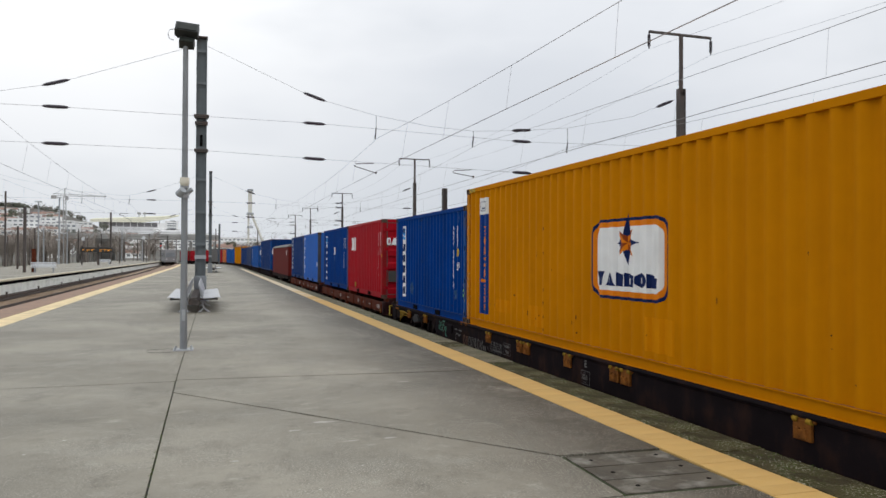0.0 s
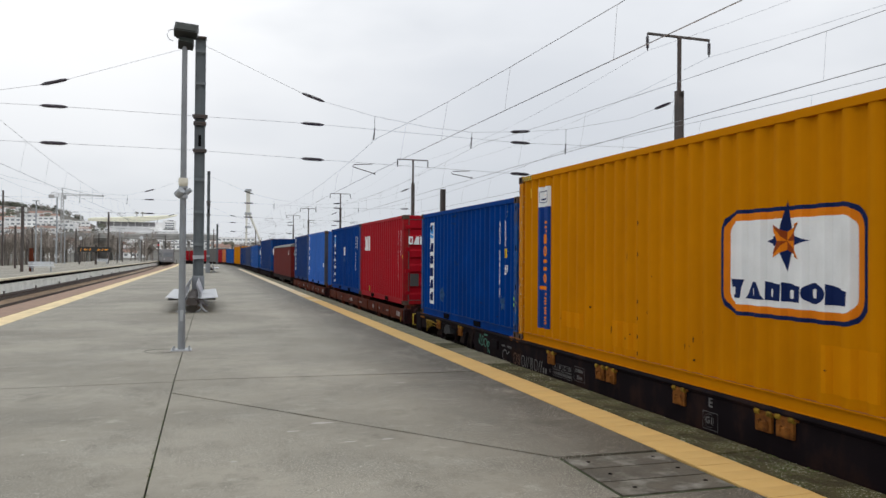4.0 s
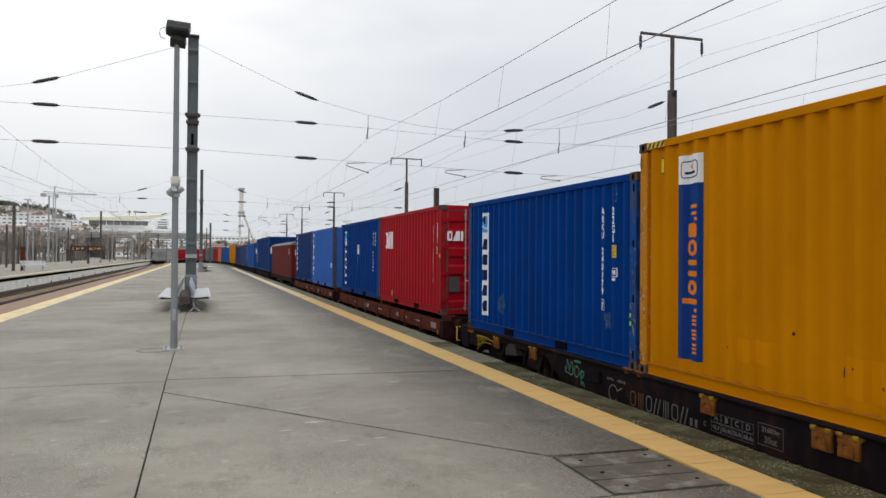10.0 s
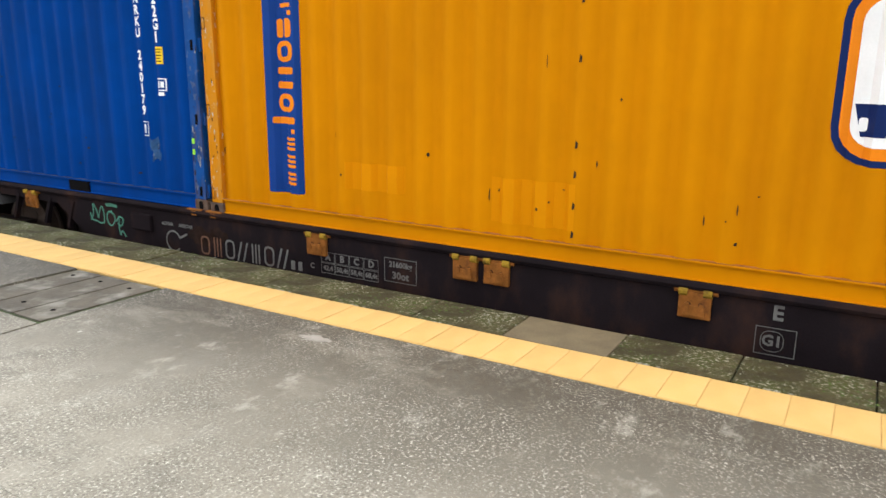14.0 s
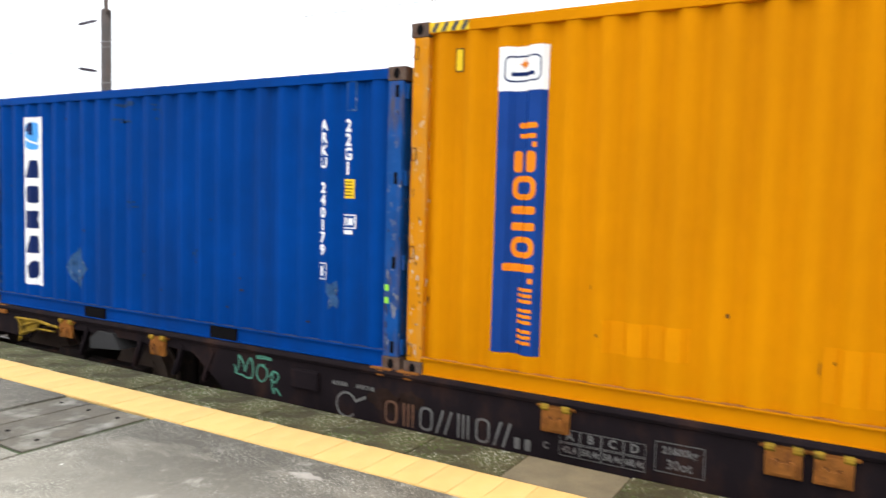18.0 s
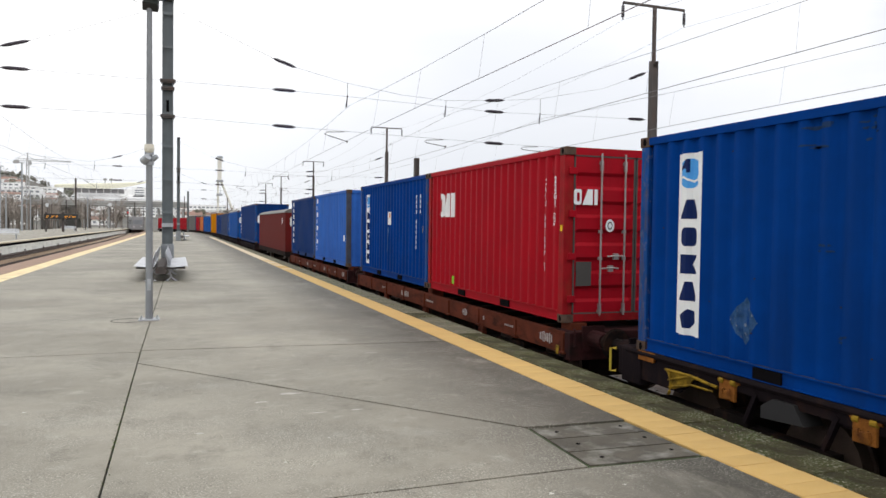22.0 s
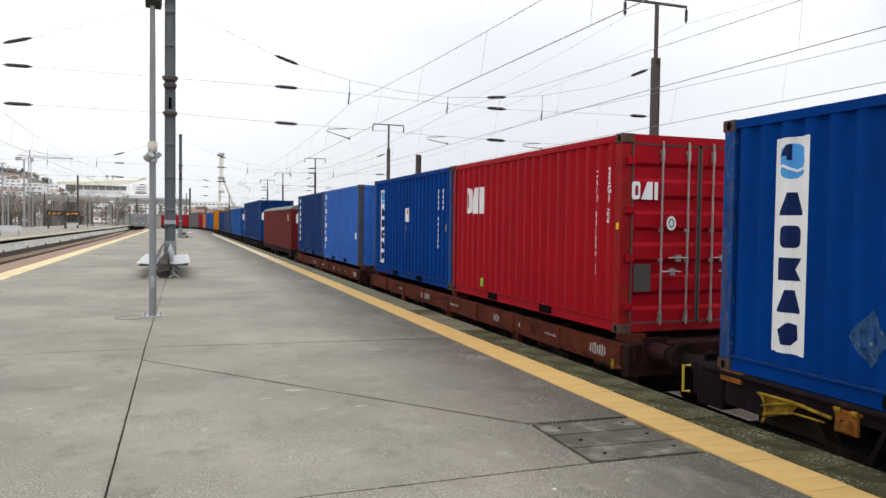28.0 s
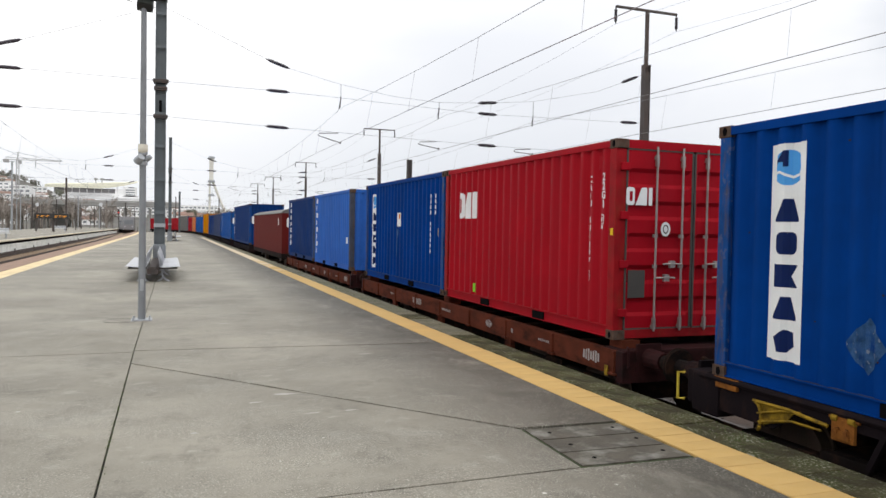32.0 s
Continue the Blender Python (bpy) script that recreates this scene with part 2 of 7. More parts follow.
def concrete_mat():
    """Old platform concrete: broad pale and dark damp patches, streaks across, exposed aggregate in places."""
    k = Layers("platform_concrete")
    field, over, times = k.field, k.over, k.times
    # broad pale and damp patches
    base = over((0.211, 0.194, 0.153), field(0.26, (1, 1, 1), 6, 0.6, 0.40, 0.60), (0.319, 0.295, 0.237))
    base = over(base, times(field(0.42, (0.9, 1.1, 1), 8, 0.62, 0.50, 0.70), 0.55), (0.122, 0.115, 0.092))
    base = over(base, times(field(0.8, (0.7, 1.2, 1), 7, 0.68, 0.56, 0.70), 0.5), (0.363, 0.346, 0.291))
    # dirt trodden and washed along the edge strip, in blots
    sep, near = k.n.new("ShaderNodeSeparateXYZ"), k.n.new("ShaderNodeMapRange")
    near.inputs["From Min"].default_value, near.inputs["From Max"].default_value = 2.0, 3.5
    k.l.new(k.co.outputs["Object"], sep.inputs["Vector"])
    k.l.new(sep.outputs["X"], near.inputs["Value"])
    dirt = times(near.outputs["Result"], field(0.9, (1.5, 0.6, 1), 8, 0.7, 0.25, 0.46))
    base = over(base, times(dirt, 0.92), (0.053, 0.047, 0.034))
    # mottling and exposed aggregate, in patches
    base = over(base, times(field(1.7, (1.1, 0.8, 1), 8, 0.74, 0.54, 0.64), 0.45), (0.103, 0.096, 0.075))
    base = over(base, times(field(3.1, (0.8, 1.2, 1), 8, 0.76, 0.57, 0.66), 0.45), (0.451, 0.436, 0.367))
    base = over(base, times(field(5.5, (1, 1, 1), 8, 0.78, 0.50, 0.74), 0.42), (0.132, 0.123, 0.092))
    base = over(base, times(field(16.0, (1, 1, 1), 7, 0.78, 0.54, 0.74), 0.36), (0.412, 0.386, 0.310))
    worn = field(0.8, (1, 1.2, 1), 8, 0.75, 0.42, 0.56)
    base = over(base, times(times(field(62.0, (1, 1, 1), 6, 0.74, 0.55, 0.595), worn), 0.85), (0.647, 0.629, 0.536))
    base = over(base, times(times(field(74.0, (1, 1, 1), 6, 0.75, 0.50, 0.58), worn), 0.75), (0.069, 0.061, 0.047))
    base = over(base, times(field(2.0, (1, 1, 1), 4, 0.6, 0.68, 0.73), 0.7), (0.054, 0.051, 0.040))
    base = over(base, times(field(9.0, (1, 1, 1), 2, 0.5, 0.755, 0.77), 0.8), (0.666, 0.653, 0.583))
    return k.done(base, 0.62, field(70.0, (1, 1, 1), 6, 0.7, 0.3, 0.7), 0.35, 0.33)


RUST = (0.11, 0.042, 0.018)
M = {
    "concrete": concrete_mat(),
    "rust_patch": mat("rust_blot", (0.022, 0.012, 0.009), 0.9, gloss=0.05, var=0.5, scale=9, stain=(0.011, 0.0085, 0.008), amount=0.9, stain_scale=(8, 8, 8)),
    "pale_tile": mat("bleached_paving_tile", (0.66, 0.55, 0.38), 0.8, var=0.14, scale=3, stain=(0.50, 0.45, 0.36), amount=0.5, stain_scale=(2, 2, 1), each=0.06),
    "hatch_joint": mat("mossy_hatch_joint", (0.028, 0.046, 0.009), 0.95, var=0.5, scale=9),
    "dark_rail_and_shade": mat("rust_brown_rail_and_shade", (0.040, 0.024, 0.017), 0.8, var=0.3, scale=5),
    "seam_blue": mat("blue_grime_and_shadow_seam", (0.004, 0.02, 0.08), 0.85, var=0.4, scale=5),
    "lever": mat("chipped_yellow_lever_paint", (0.27, 0.165, 0.016), 0.75, gloss=0.1, var=0.4, scale=8, stain=(0.022, 0.015, 0.011), amount=1.0, stain_scale=(7, 7, 7)),
    "blue_rub": mat("dusty_rubbed_blue_paint", (0.018, 0.042, 0.105), 0.85, gloss=0.05, var=0.4, scale=12),
    "seam": mat("grime_and_shadow_seam", (0.27, 0.095, 0.006), 0.85, var=0.4, scale=5),
    "hatch": mat("hatch_concrete", (0.072, 0.063, 0.047), 0.9, var=0.4, scale=4, bump=0.4, fine=90, stain=(0.26, 0.25, 0.215), amount=0.9,
                 stain_scale=(3.5, 3.5, 1), each=0.18),
    "joint": mat("joint_dirt", (0.028, 0.03, 0.02), 0.95, var=0.5, scale=4, stain=(0.05, 0.10, 0.02), amount=0.6, stain_scale=(3, 3, 3)),
    "yellow_tile": mat("yellow_paving_tile", (0.56, 0.36, 0.115), 0.75, var=0.14, scale=3, bump=0.25, fine=150, stain=(0.46, 0.34, 0.17),
                       amount=0.35, stain_scale=(2.5, 2.5, 1), each=0.05),
    "coping": coping_mat("mossy_coping_stone", (0.036, 0.030, 0.013), (0.088, 0.074, 0.034), (0.048, 0.056, 0.010), 0.75),
    "coping_grey": coping_mat("grey_coping_stone", (0.13, 0.122, 0.088), (0.24, 0.228, 0.178), (0.105, 0.10, 0.045), 0.5),
    "mortar": mat("tile_bedding_mortar", (0.46, 0.30, 0.10), 0.95, var=0.3, scale=6),
    "pale_band": mat("worn_yellow_edge_paint", (0.74, 0.59, 0.34), 0.85, var=0.2, scale=2, stain=(0.42, 0.35, 0.23), amount=0.6, stain_scale=(1.5, 1.5, 1)),
    "cream_edge": mat("pale_edge_stone", (0.62, 0.56, 0.42), 0.85, var=0.2, scale=2),
    "grit": mat("pale_lichen", (0.36, 0.36, 0.31), 0.9, var=0.2),
    "moss": mat("moss", (0.050, 0.072, 0.012), 0.95, var=0.5, scale=6),
    "coping_clean": mat("plain_coping_stone", (0.125, 0.100, 0.055), 0.95, var=0.3, scale=5, bump=0.4, fine=60),
    "left_coping": mat("pinkish_coping_stone", (0.29, 0.19, 0.135), 0.9, var=0.25, scale=3, stain=(0.20, 0.16, 0.12), amount=0.5, stain_scale=(2, 0.6, 1)),
    "wall": mat("platform_wall_concrete", (0.84, 0.85, 0.79), 0.9, var=0.12, scale=1.2, stain=(0.42, 0.43, 0.36), amount=0.5, stain_scale=(1, 0.5, 3)),
    "ballast": mat("rusty_ballast", (0.055, 0.036, 0.026), 0.97, var=0.5, scale=1.5, bump=1.0, fine=22, stain=(0.15, 0.12, 0.10), amount=0.5,
                   stain_scale=(0.4, 0.15, 1), speck=(0.12, 0.10, 0.085), speck_scale=14, speck_amount=0.5),
    "left_ballast": mat("pale_brown_ballast", (0.29, 0.215, 0.145), 0.97, var=0.4, scale=1.5, bump=1.0, fine=22, stain=(0.17, 0.10, 0.07), amount=0.6, stain_scale=(0.6, 0.15, 1)),
    "box_grey": mat("grimy_grey_box", (0.013, 0.012, 0.012), 0.7, var=0.25, scale=4),
    "splash": mat("dried_white_splash", (0.42, 0.40, 0.36), 0.9, var=0.2, scale=12),
    "grey_splash": mat("pale_mortar_splash", (0.27, 0.25, 0.215), 0.9, var=0.25, scale=14),
    "ground": mat("yard_ground", (0.12, 0.115, 0.085), 0.97, var=0.4, scale=0.05, bump=0.5, fine=6, stain=(0.05, 0.075, 0.025), amount=0.7,
                  stain_scale=(0.03, 0.03, 0.03)),
    "rail": mat("rail_steel", (0.11, 0.06, 0.04), 0.5, 0.6, var=0.3, scale=6),
    "rail_top": mat("polished_rail_head", (0.10, 0.075, 0.06), 0.6, 0.2, var=0.1),
    "sleeper": mat("concrete_sleeper", (0.07, 0.055, 0.045), 0.9, var=0.3, scale=4),
    "galv": mat("galvanised_steel", (0.36, 0.38, 0.40), 0.5, 0.35, var=0.18, scale=5, stain=(0.22, 0.23, 0.24), amount=0.5, stain_scale=(6, 6, 0.8)),
    "pole_paint": mat("dull_grey_pole_paint", (0.22, 0.235, 0.25), 0.55, 0.1, var=0.15, scale=4, stain=(0.15, 0.155, 0.16), amount=0.5, stain_scale=(6, 6, 0.8)),
    "grey_paint": mat("grey_mast_paint", (0.125, 0.145, 0.155), 0.55, 0.1, var=0.14, scale=2.5, stain=(0.10, 0.085, 0.07), amount=0.4, stain_scale=(5, 5, 0.6)),
    "dark_mast": mat("weathered_mast_steel", (0.075, 0.063, 0.058), 0.7, 0.1, var=0.25, scale=2, stain=RUST, amount=0.5, stain_scale=(4, 4, 0.5)),
    "black": mat("black_housing", (0.018, 0.02, 0.02), 0.5, var=0.3, scale=4),
    "glass_lamp": mat("dull_lamp_glass", (0.030, 0.034, 0.030), 0.25, gloss=0.2, var=0.2, scale=5),
    "cream": mat("cream_plastic", (0.66, 0.63, 0.53), 0.5, var=0.12, scale=6),
    "porcelain": mat("brown_insulator", (0.03, 0.02, 0.032), 0.25, var=0.2, scale=8),
    "wire": mat("copper_wire", (0.26, 0.26, 0.265), 0.5, 0.5, var=0.1),
    "bench": mat("perforated_bench_steel", (0.52, 0.53, 0.55), 0.45, 0.35, var=0.12, scale=8),
    "blue": mat("blue_container_paint", (0.0003, 0.038, 0.208), 0.62, gloss=0.03, var=0.18, scale=0.9, bump=0.5, fine=6, stain=(0.005, 0.026, 0.115), amount=0.6,
                stain_scale=(2.0, 2.0, 0.35)),
    "blue_dark": mat("dark_blue_container_paint", (0.003, 0.030, 0.14), 0.58, gloss=0.07, var=0.2, scale=0.9, bump=0.5, fine=6, stain=(0.012, 0.03, 0.08),
                     amount=0.5, stain_scale=(2.0, 2.0, 0.35)),
    "blue_light": mat("light_blue_container_paint", (0.03, 0.125, 0.46), 0.58, gloss=0.07, var=0.16, scale=1.0, bump=0.5, fine=6, stain=(0.03, 0.08, 0.28), amount=0.5,
                      stain_scale=(2.0, 2.0, 0.35)),
    "blue_mid": mat("mid_blue_container_paint", (0.008, 0.08, 0.31), 0.58, gloss=0.07, var=0.16, scale=1.0, bump=0.5, fine=6, stain=(0.02, 0.06, 0.18), amount=0.5,
                    stain_scale=(2.0, 2.0, 0.35)),
    "slate": mat("weathered_slate_blue_paint", (0.035, 0.055, 0.13), 0.65, gloss=0.08, var=0.25, scale=0.9, stain=(0.07, 0.075, 0.09), amount=0.6, stain_scale=(1.5, 1.5, 0.4)),
    "yellow": mat("yellow_container_paint", (0.522, 0.192, 0.0001), 0.7, gloss=0.03, var=0.09, scale=0.8, bump=0.5, fine=6, stain=(0.41, 0.141, 0.001), amount=0.5,
                  stain_scale=(1.6, 1.6, 0.3)),
    "red": mat("red_container_paint", (0.33, 0.005, 0.013), 0.58, gloss=0.07, var=0.14, scale=0.9, bump=0.5, fine=6, stain=(0.26, 0.012, 0.02), amount=0.45,
               stain_scale=(2, 2, 0.35)),
    "red_rust": mat("worn_red_corner_paint", (0.27, 0.008, 0.012), 0.6, gloss=0.1, var=0.3, scale=4, stain=RUST, amount=0.4, stain_scale=(7, 7, 2)),
    "blue_worn": mat("worn_blue_post_paint", (0.004, 0.055, 0.22), 0.6, gloss=0.1, var=0.3, scale=4, stain=(0.085, 0.06, 0.045), amount=0.9, stain_scale=(11, 11, 2.2),
                     speck=(0.16, 0.15, 0.14), speck_scale=16, speck_amount=0.3),
    "yellow_worn": mat("worn_yellow_post_paint", (0.505, 0.19, 0.0015), 0.6, gloss=0.08, var=0.12, scale=4, stain=(0.36, 0.21, 0.06), amount=0.55, stain_scale=(9, 9, 2.5),
                       speck=(0.46, 0.40, 0.28), speck_scale=14, speck_amount=0.5),
    "orange": mat("orange_container_paint", (0.52, 0.13, 0.012), 0.5, var=0.15, scale=1),
    "maroon": mat("maroon_tarpaulin", (0.118, 0.013, 0.011), 0.75, gloss=0.07, var=0.2, scale=1.2, stain=(0.065, 0.02, 0.017), amount=0.6, stain_scale=(2, 2, 0.5)),
    "grey_post": mat("worn_grey_blue_post", (0.055, 0.062, 0.085), 0.7, gloss=0.1, var=0.3, scale=4, stain=(0.09, 0.06, 0.045), amount=0.6, stain_scale=(8, 8, 2)),
    "grey_box": mat("grey_container_paint", (0.12, 0.115, 0.11), 0.6, var=0.2, scale=1),
    "casting": mat("corner_casting_steel", (0.085, 0.058, 0.045), 0.85, 0.0, gloss=0.15, var=0.5, scale=10, stain=RUST, amount=0.8, stain_scale=(12, 12, 12)),
    # near-black: shade of openings and undersides put into colour; also dark print
    "shade_print_black": mat("recess_shade_and_print_black", (0.006, 0.0055, 0.006), 0.95, gloss=0.02, var=0.1),
    "lock_steel": mat("galvanised_lock_rod", (0.34, 0.31, 0.295), 0.45, 0.5, var=0.2, scale=9, stain=(0.20, 0.10, 0.07), amount=0.5, stain_scale=(9, 9, 2)),
    "gasket": mat("rubber_gasket", (0.06, 0.055, 0.05), 0.8, var=0.2),
    "decal_white": mat("white_decal", (0.78, 0.79, 0.79), 0.5, gloss=0.08, var=0.07, scale=3, stain=(0.55, 0.55, 0.53), amount=0.35, stain_scale=(3, 3, 1)),
    "decal_navy": mat("navy_decal", (0.006, 0.017, 0.085), 0.5, gloss=0.08, var=0.12, scale=3),
    "decal_sky": mat("sky_blue_decal", (0.08, 0.33, 0.72), 0.5, gloss=0.08, var=0.08, scale=3),
    "decal_blue": mat("blue_decal", (0.006, 0.040, 0.205), 0.5, gloss=0.08, var=0.12, scale=3),
    "decal_rust": mat("dark_red_decal", (0.26, 0.05, 0.008), 0.5, gloss=0.08, var=0.1, scale=3),
    "decal_orange": mat("orange_decal", (0.70, 0.20, 0.006), 0.5, gloss=0.08, var=0.1, scale=3),
    "decal_yellow": mat("yellow_label", (0.75, 0.50, 0.02), 0.5, gloss=0.08, var=0.08),
    "decal_green": mat("lime_label", (0.25, 0.62, 0.05), 0.5, gloss=0.08, var=0.08),
    "decal_grey": mat("faded_placard", (0.030, 0.082, 0.19), 0.7, gloss=0.08, var=0.5, scale=12, stain=(0.0008, 0.034, 0.175), amount=1.0, stain_scale=(11, 11, 5),
                      speck=(0.21, 0.24, 0.29), speck_scale=18, speck_amount=0.8),
    "paint_white": mat("stencil_white_paint", (0.11, 0.105, 0.098), 0.7, var=0.3, scale=8, stain=(0.06, 0.035, 0.03), amount=0.85, stain_scale=(5, 5, 5)),
    "stencil_pale": mat("chalky_stencil_paint", (0.34, 0.30, 0.28), 0.8, var=0.3, scale=8, stain=(0.10, 0.04, 0.03), amount=0.7, stain_scale=(6, 6, 6)),
    "paint_rust": mat("rusty_stencil_paint", (0.12, 0.05, 0.022), 0.8, var=0.4, scale=9, stain=(0.02, 0.011, 0.009), amount=0.9, stain_scale=(6, 6, 6)),
    "graffiti": mat("green_graffiti_paint", (0.045, 0.17, 0.115), 0.75, var=0.3, scale=6),
    "patch": mat("fresh_yellow_patch", (0.585, 0.215, 0.0004), 0.65, gloss=0.03, var=0.06, scale=3),
    "scuff": mat("dark_scuff_and_plate_shadow", (0.040, 0.027, 0.018), 0.9, gloss=0.03, var=0.4, scale=15),
    "wagon_black": mat("grimy_wagon_steel", (0.0120, 0.0085, 0.0098), 0.85, gloss=0.05, var=0.35, scale=2.5, stain=(0.055, 0.025, 0.014), amount=0.5, stain_scale=(2.5, 2.5, 1.5)),
    "wagon_brown": mat("brown_wagon_paint", (0.105, 0.027, 0.014), 0.75, gloss=0.06, var=0.3, scale=2.5, stain=(0.016, 0.008, 0.006), amount=0.95, stain_scale=(1.6, 1.6, 4)),
    "wagon_end": mat("sooty_maroon_paint", (0.030, 0.009, 0.009), 0.7, gloss=0.1, var=0.35, scale=3, stain=(0.010, 0.007, 0.006), amount=0.9, stain_scale=(4, 4, 4)),
    "bogie": mat("bogie_grime", (0.012, 0.009, 0.008), 0.9, gloss=0.07, var=0.35, scale=3, stain=RUST, amount=0.35, stain_scale=(3, 3, 3)),
    "spigot": mat("rusty_yellow_bracket", (0.21, 0.078, 0.016), 0.9, gloss=0.08, var=0.45, scale=9, stain=(0.075, 0.028, 0.012), amount=0.85, stain_scale=(8, 8, 8)),
    "hazard": mat("yellow_handle_paint", (0.52, 0.38, 0.03), 0.6, var=0.25, scale=8),
    "wheel": mat("wheel_steel", (0.10, 0.07, 0.055), 0.6, 0.5, var=0.3, scale=5),
}

# ---- building helpers ----


def box(bm, x, y, z, sx, sy, sz, rot=None, bevel=0.0):
    m = Matrix.Translation((x, y, z))
    if rot:
        m = m @ rot
    made = bmesh.ops.create_cube(bm, size=1.0, matrix=m @ Matrix.Diagonal((sx, sy, sz, 1)))
    if bevel:
        edges = list({e for v in made["verts"] for e in v.link_edges})
        bmesh.ops.bevel(bm, geom=edges, offset=bevel, segments=2, profile=0.6, affect="EDGES")


def tube(bm, p, q, r, seg=8, r2=None):
    p, q = Vector(p), Vector(q)
    d = q - p
    m = Matrix.Translation((p + q) / 2) @ d.to_track_quat("Z", "Y").to_matrix().to_4x4()
    bmesh.ops.create_cone(bm, cap_ends=True, segments=seg, radius1=r, radius2=r if r2 is None else r2, depth=d.length, matrix=m)


def run(bm, pts, r, seg=6):
    """A rod through the points, as one tube."""
    pts = [Vector(p) for p in pts]
    rings = []
    for i, p in enumerate(pts):
        d = (pts[min(i + 1, len(pts) - 1)] - pts[max(i - 1, 0)]).normalized()
        u = d.orthogonal().normalized() if abs(d.z) > 0.95 else d.cross(Vector((0, 0, 1))).normalized()
        w = d.cross(u)
        rings.append([bm.verts.new(p + r * (math.cos(a) * u + math.sin(a) * w)) for a in (2 * math.pi * k / seg for k in range(seg))])
    for a, b in zip(rings, rings[1:]):
        for k in range(seg):
            bm.faces.new((a[k], a[(k + 1) % seg], b[(k + 1) % seg], b[k]))
    bm.faces.new(rings[0][::-1])
    bm.faces.new(rings[-1])


def slab(bm, outline, z0, z1):
    """A prism over a plan outline."""
    lo = [bm.verts.new((x, y, z0)) for x, y in outline]
    hi = [bm.verts.new((x, y, z1)) for x, y in outline]
    n = len(outline)
    faces = [bm.faces.new(hi), bm.faces.new(lo[::-1])] + [bm.faces.new((lo[i], lo[(i + 1) % n], hi[(i + 1) % n], hi[i])) for i in range(n)]
    bmesh.ops.recalc_face_normals(bm, faces=faces)


def mesh_of(name, bm, material):
    me = bpy.data.meshes.new(name)
    bmesh.ops.recalc_face_normals(bm, faces=bm.faces)
    bm.to_mesh(me)
    bm.free()
    me.materials.append(material)
    return me


def part(name, bm, material, parent=None, label=""):
    ob = new(name, mesh_of(name, bm, material) if isinstance(bm, bmesh.types.BMesh) else bm)
    ob.parent = parent
    return tagged(ob, label)


def thing(name, label, category, group="", at=None, kind=""):
    ob = new(name)
    ob.empty_display_size = 0.2
    if at:
        ob.matrix_world = at
    return tagged(ob, label, category, group, kind)


def single(name, bm, material, label, category="", group="", kind="", at=None):
    ob = part(name, bm, material)
    if at:
        ob.matrix_world = at
    return tagged(ob, label, category, group, kind)


def bm_of(*boxes, bevel=0.0):
    bm = bmesh.new()
    for b in boxes:
        box(bm, *b, bevel=bevel)
    return bm


def text_bm(words, height):
    """Letters of the built-in font, lying in the xy plane, centred."""
    cu = bpy.data.curves.new("letters", "FONT")
    cu.body, cu.size, cu.align_x, cu.align_y, cu.extrude = words, height / 0.7, "CENTER", "CENTER", 0.001
    cu.resolution_u, cu.offset = 2, height * 0.045
    ob = bpy.data.objects.new("letters", cu)
    scene.collection.objects.link(ob)
    me = bpy.data.meshes.new_from_object(ob.evaluated_get(bpy.context.evaluated_depsgraph_get()))
    bm = bmesh.new()
    bm.from_mesh(me)
    bpy.data.objects.remove(ob)
    bpy.data.curves.remove(cu)
    bpy.data.meshes.remove(me)
    return bm


# from a sheet read along -y with z up, facing -x (the platform side) or facing -y (an end)
SIDE = Matrix(((0, 0, -1, 0), (-1, 0, 0, 0), (0, 1, 0, 0), (0, 0, 0, 1)))
END = Matrix(((1, 0, 0, 0), (0, 0, -1, 0), (0, 1, 0, 0), (0, 0, 0, 1)))


def poly(bm, pts, lift=0.0, thick=0.002):
    """A thin plate over an outline in the sheet's plane."""
    a = [bm.verts.new((x, y, lift + thick)) for x, y in pts]
    b = [bm.verts.new((x, y, lift)) for x, y in pts]
    n = len(pts)
    bm.faces.new(a)
    for i in range(n):
        bm.faces.new((b[i], b[(i + 1) % n], a[(i + 1) % n], a[i]))


def disc(cx, cy, rx, ry=None, n=24, a0=0, a1=360):
    ry = rx if ry is None else ry
    return [(cx + rx * math.cos(radians(a0 + (a1 - a0) * k / n)), cy + ry * math.sin(radians(a0 + (a1 - a0) * k / n))) for k in range(n + (a1 - a0 < 360))]


def rrect(cx, cy, w, h, r, n=5):
    out = []
    for sx, sy, a in ((1, 1, 0), (-1, 1, 90), (-1, -1, 180), (1, -1, 270)):
        out += [(cx + sx * (w / 2 - r) + r * math.cos(radians(a + 90 * k / n)), cy + sy * (h / 2 - r) + r * math.sin(radians(a + 90 * k / n))) for k in range(n + 1)]
    return out


def ring(bm, outer, inner, lift=0.0):
    """A flat ring between two outlines of the same count."""
    a = [bm.verts.new((x, y, lift)) for x, y in outer]
    b = [bm.verts.new((x, y, lift)) for x, y in inner]
    for i in range(len(a)):
        j = (i + 1) % len(a)
        bm.faces.new((a[i], a[j], b[j], b[i]))


def on(bm, m, x, y, z):
    """The sheet placed by m at a point."""
    bmesh.ops.transform(bm, matrix=Matrix.Translation((x, y, z)) @ m, verts=bm.verts)
    return bm


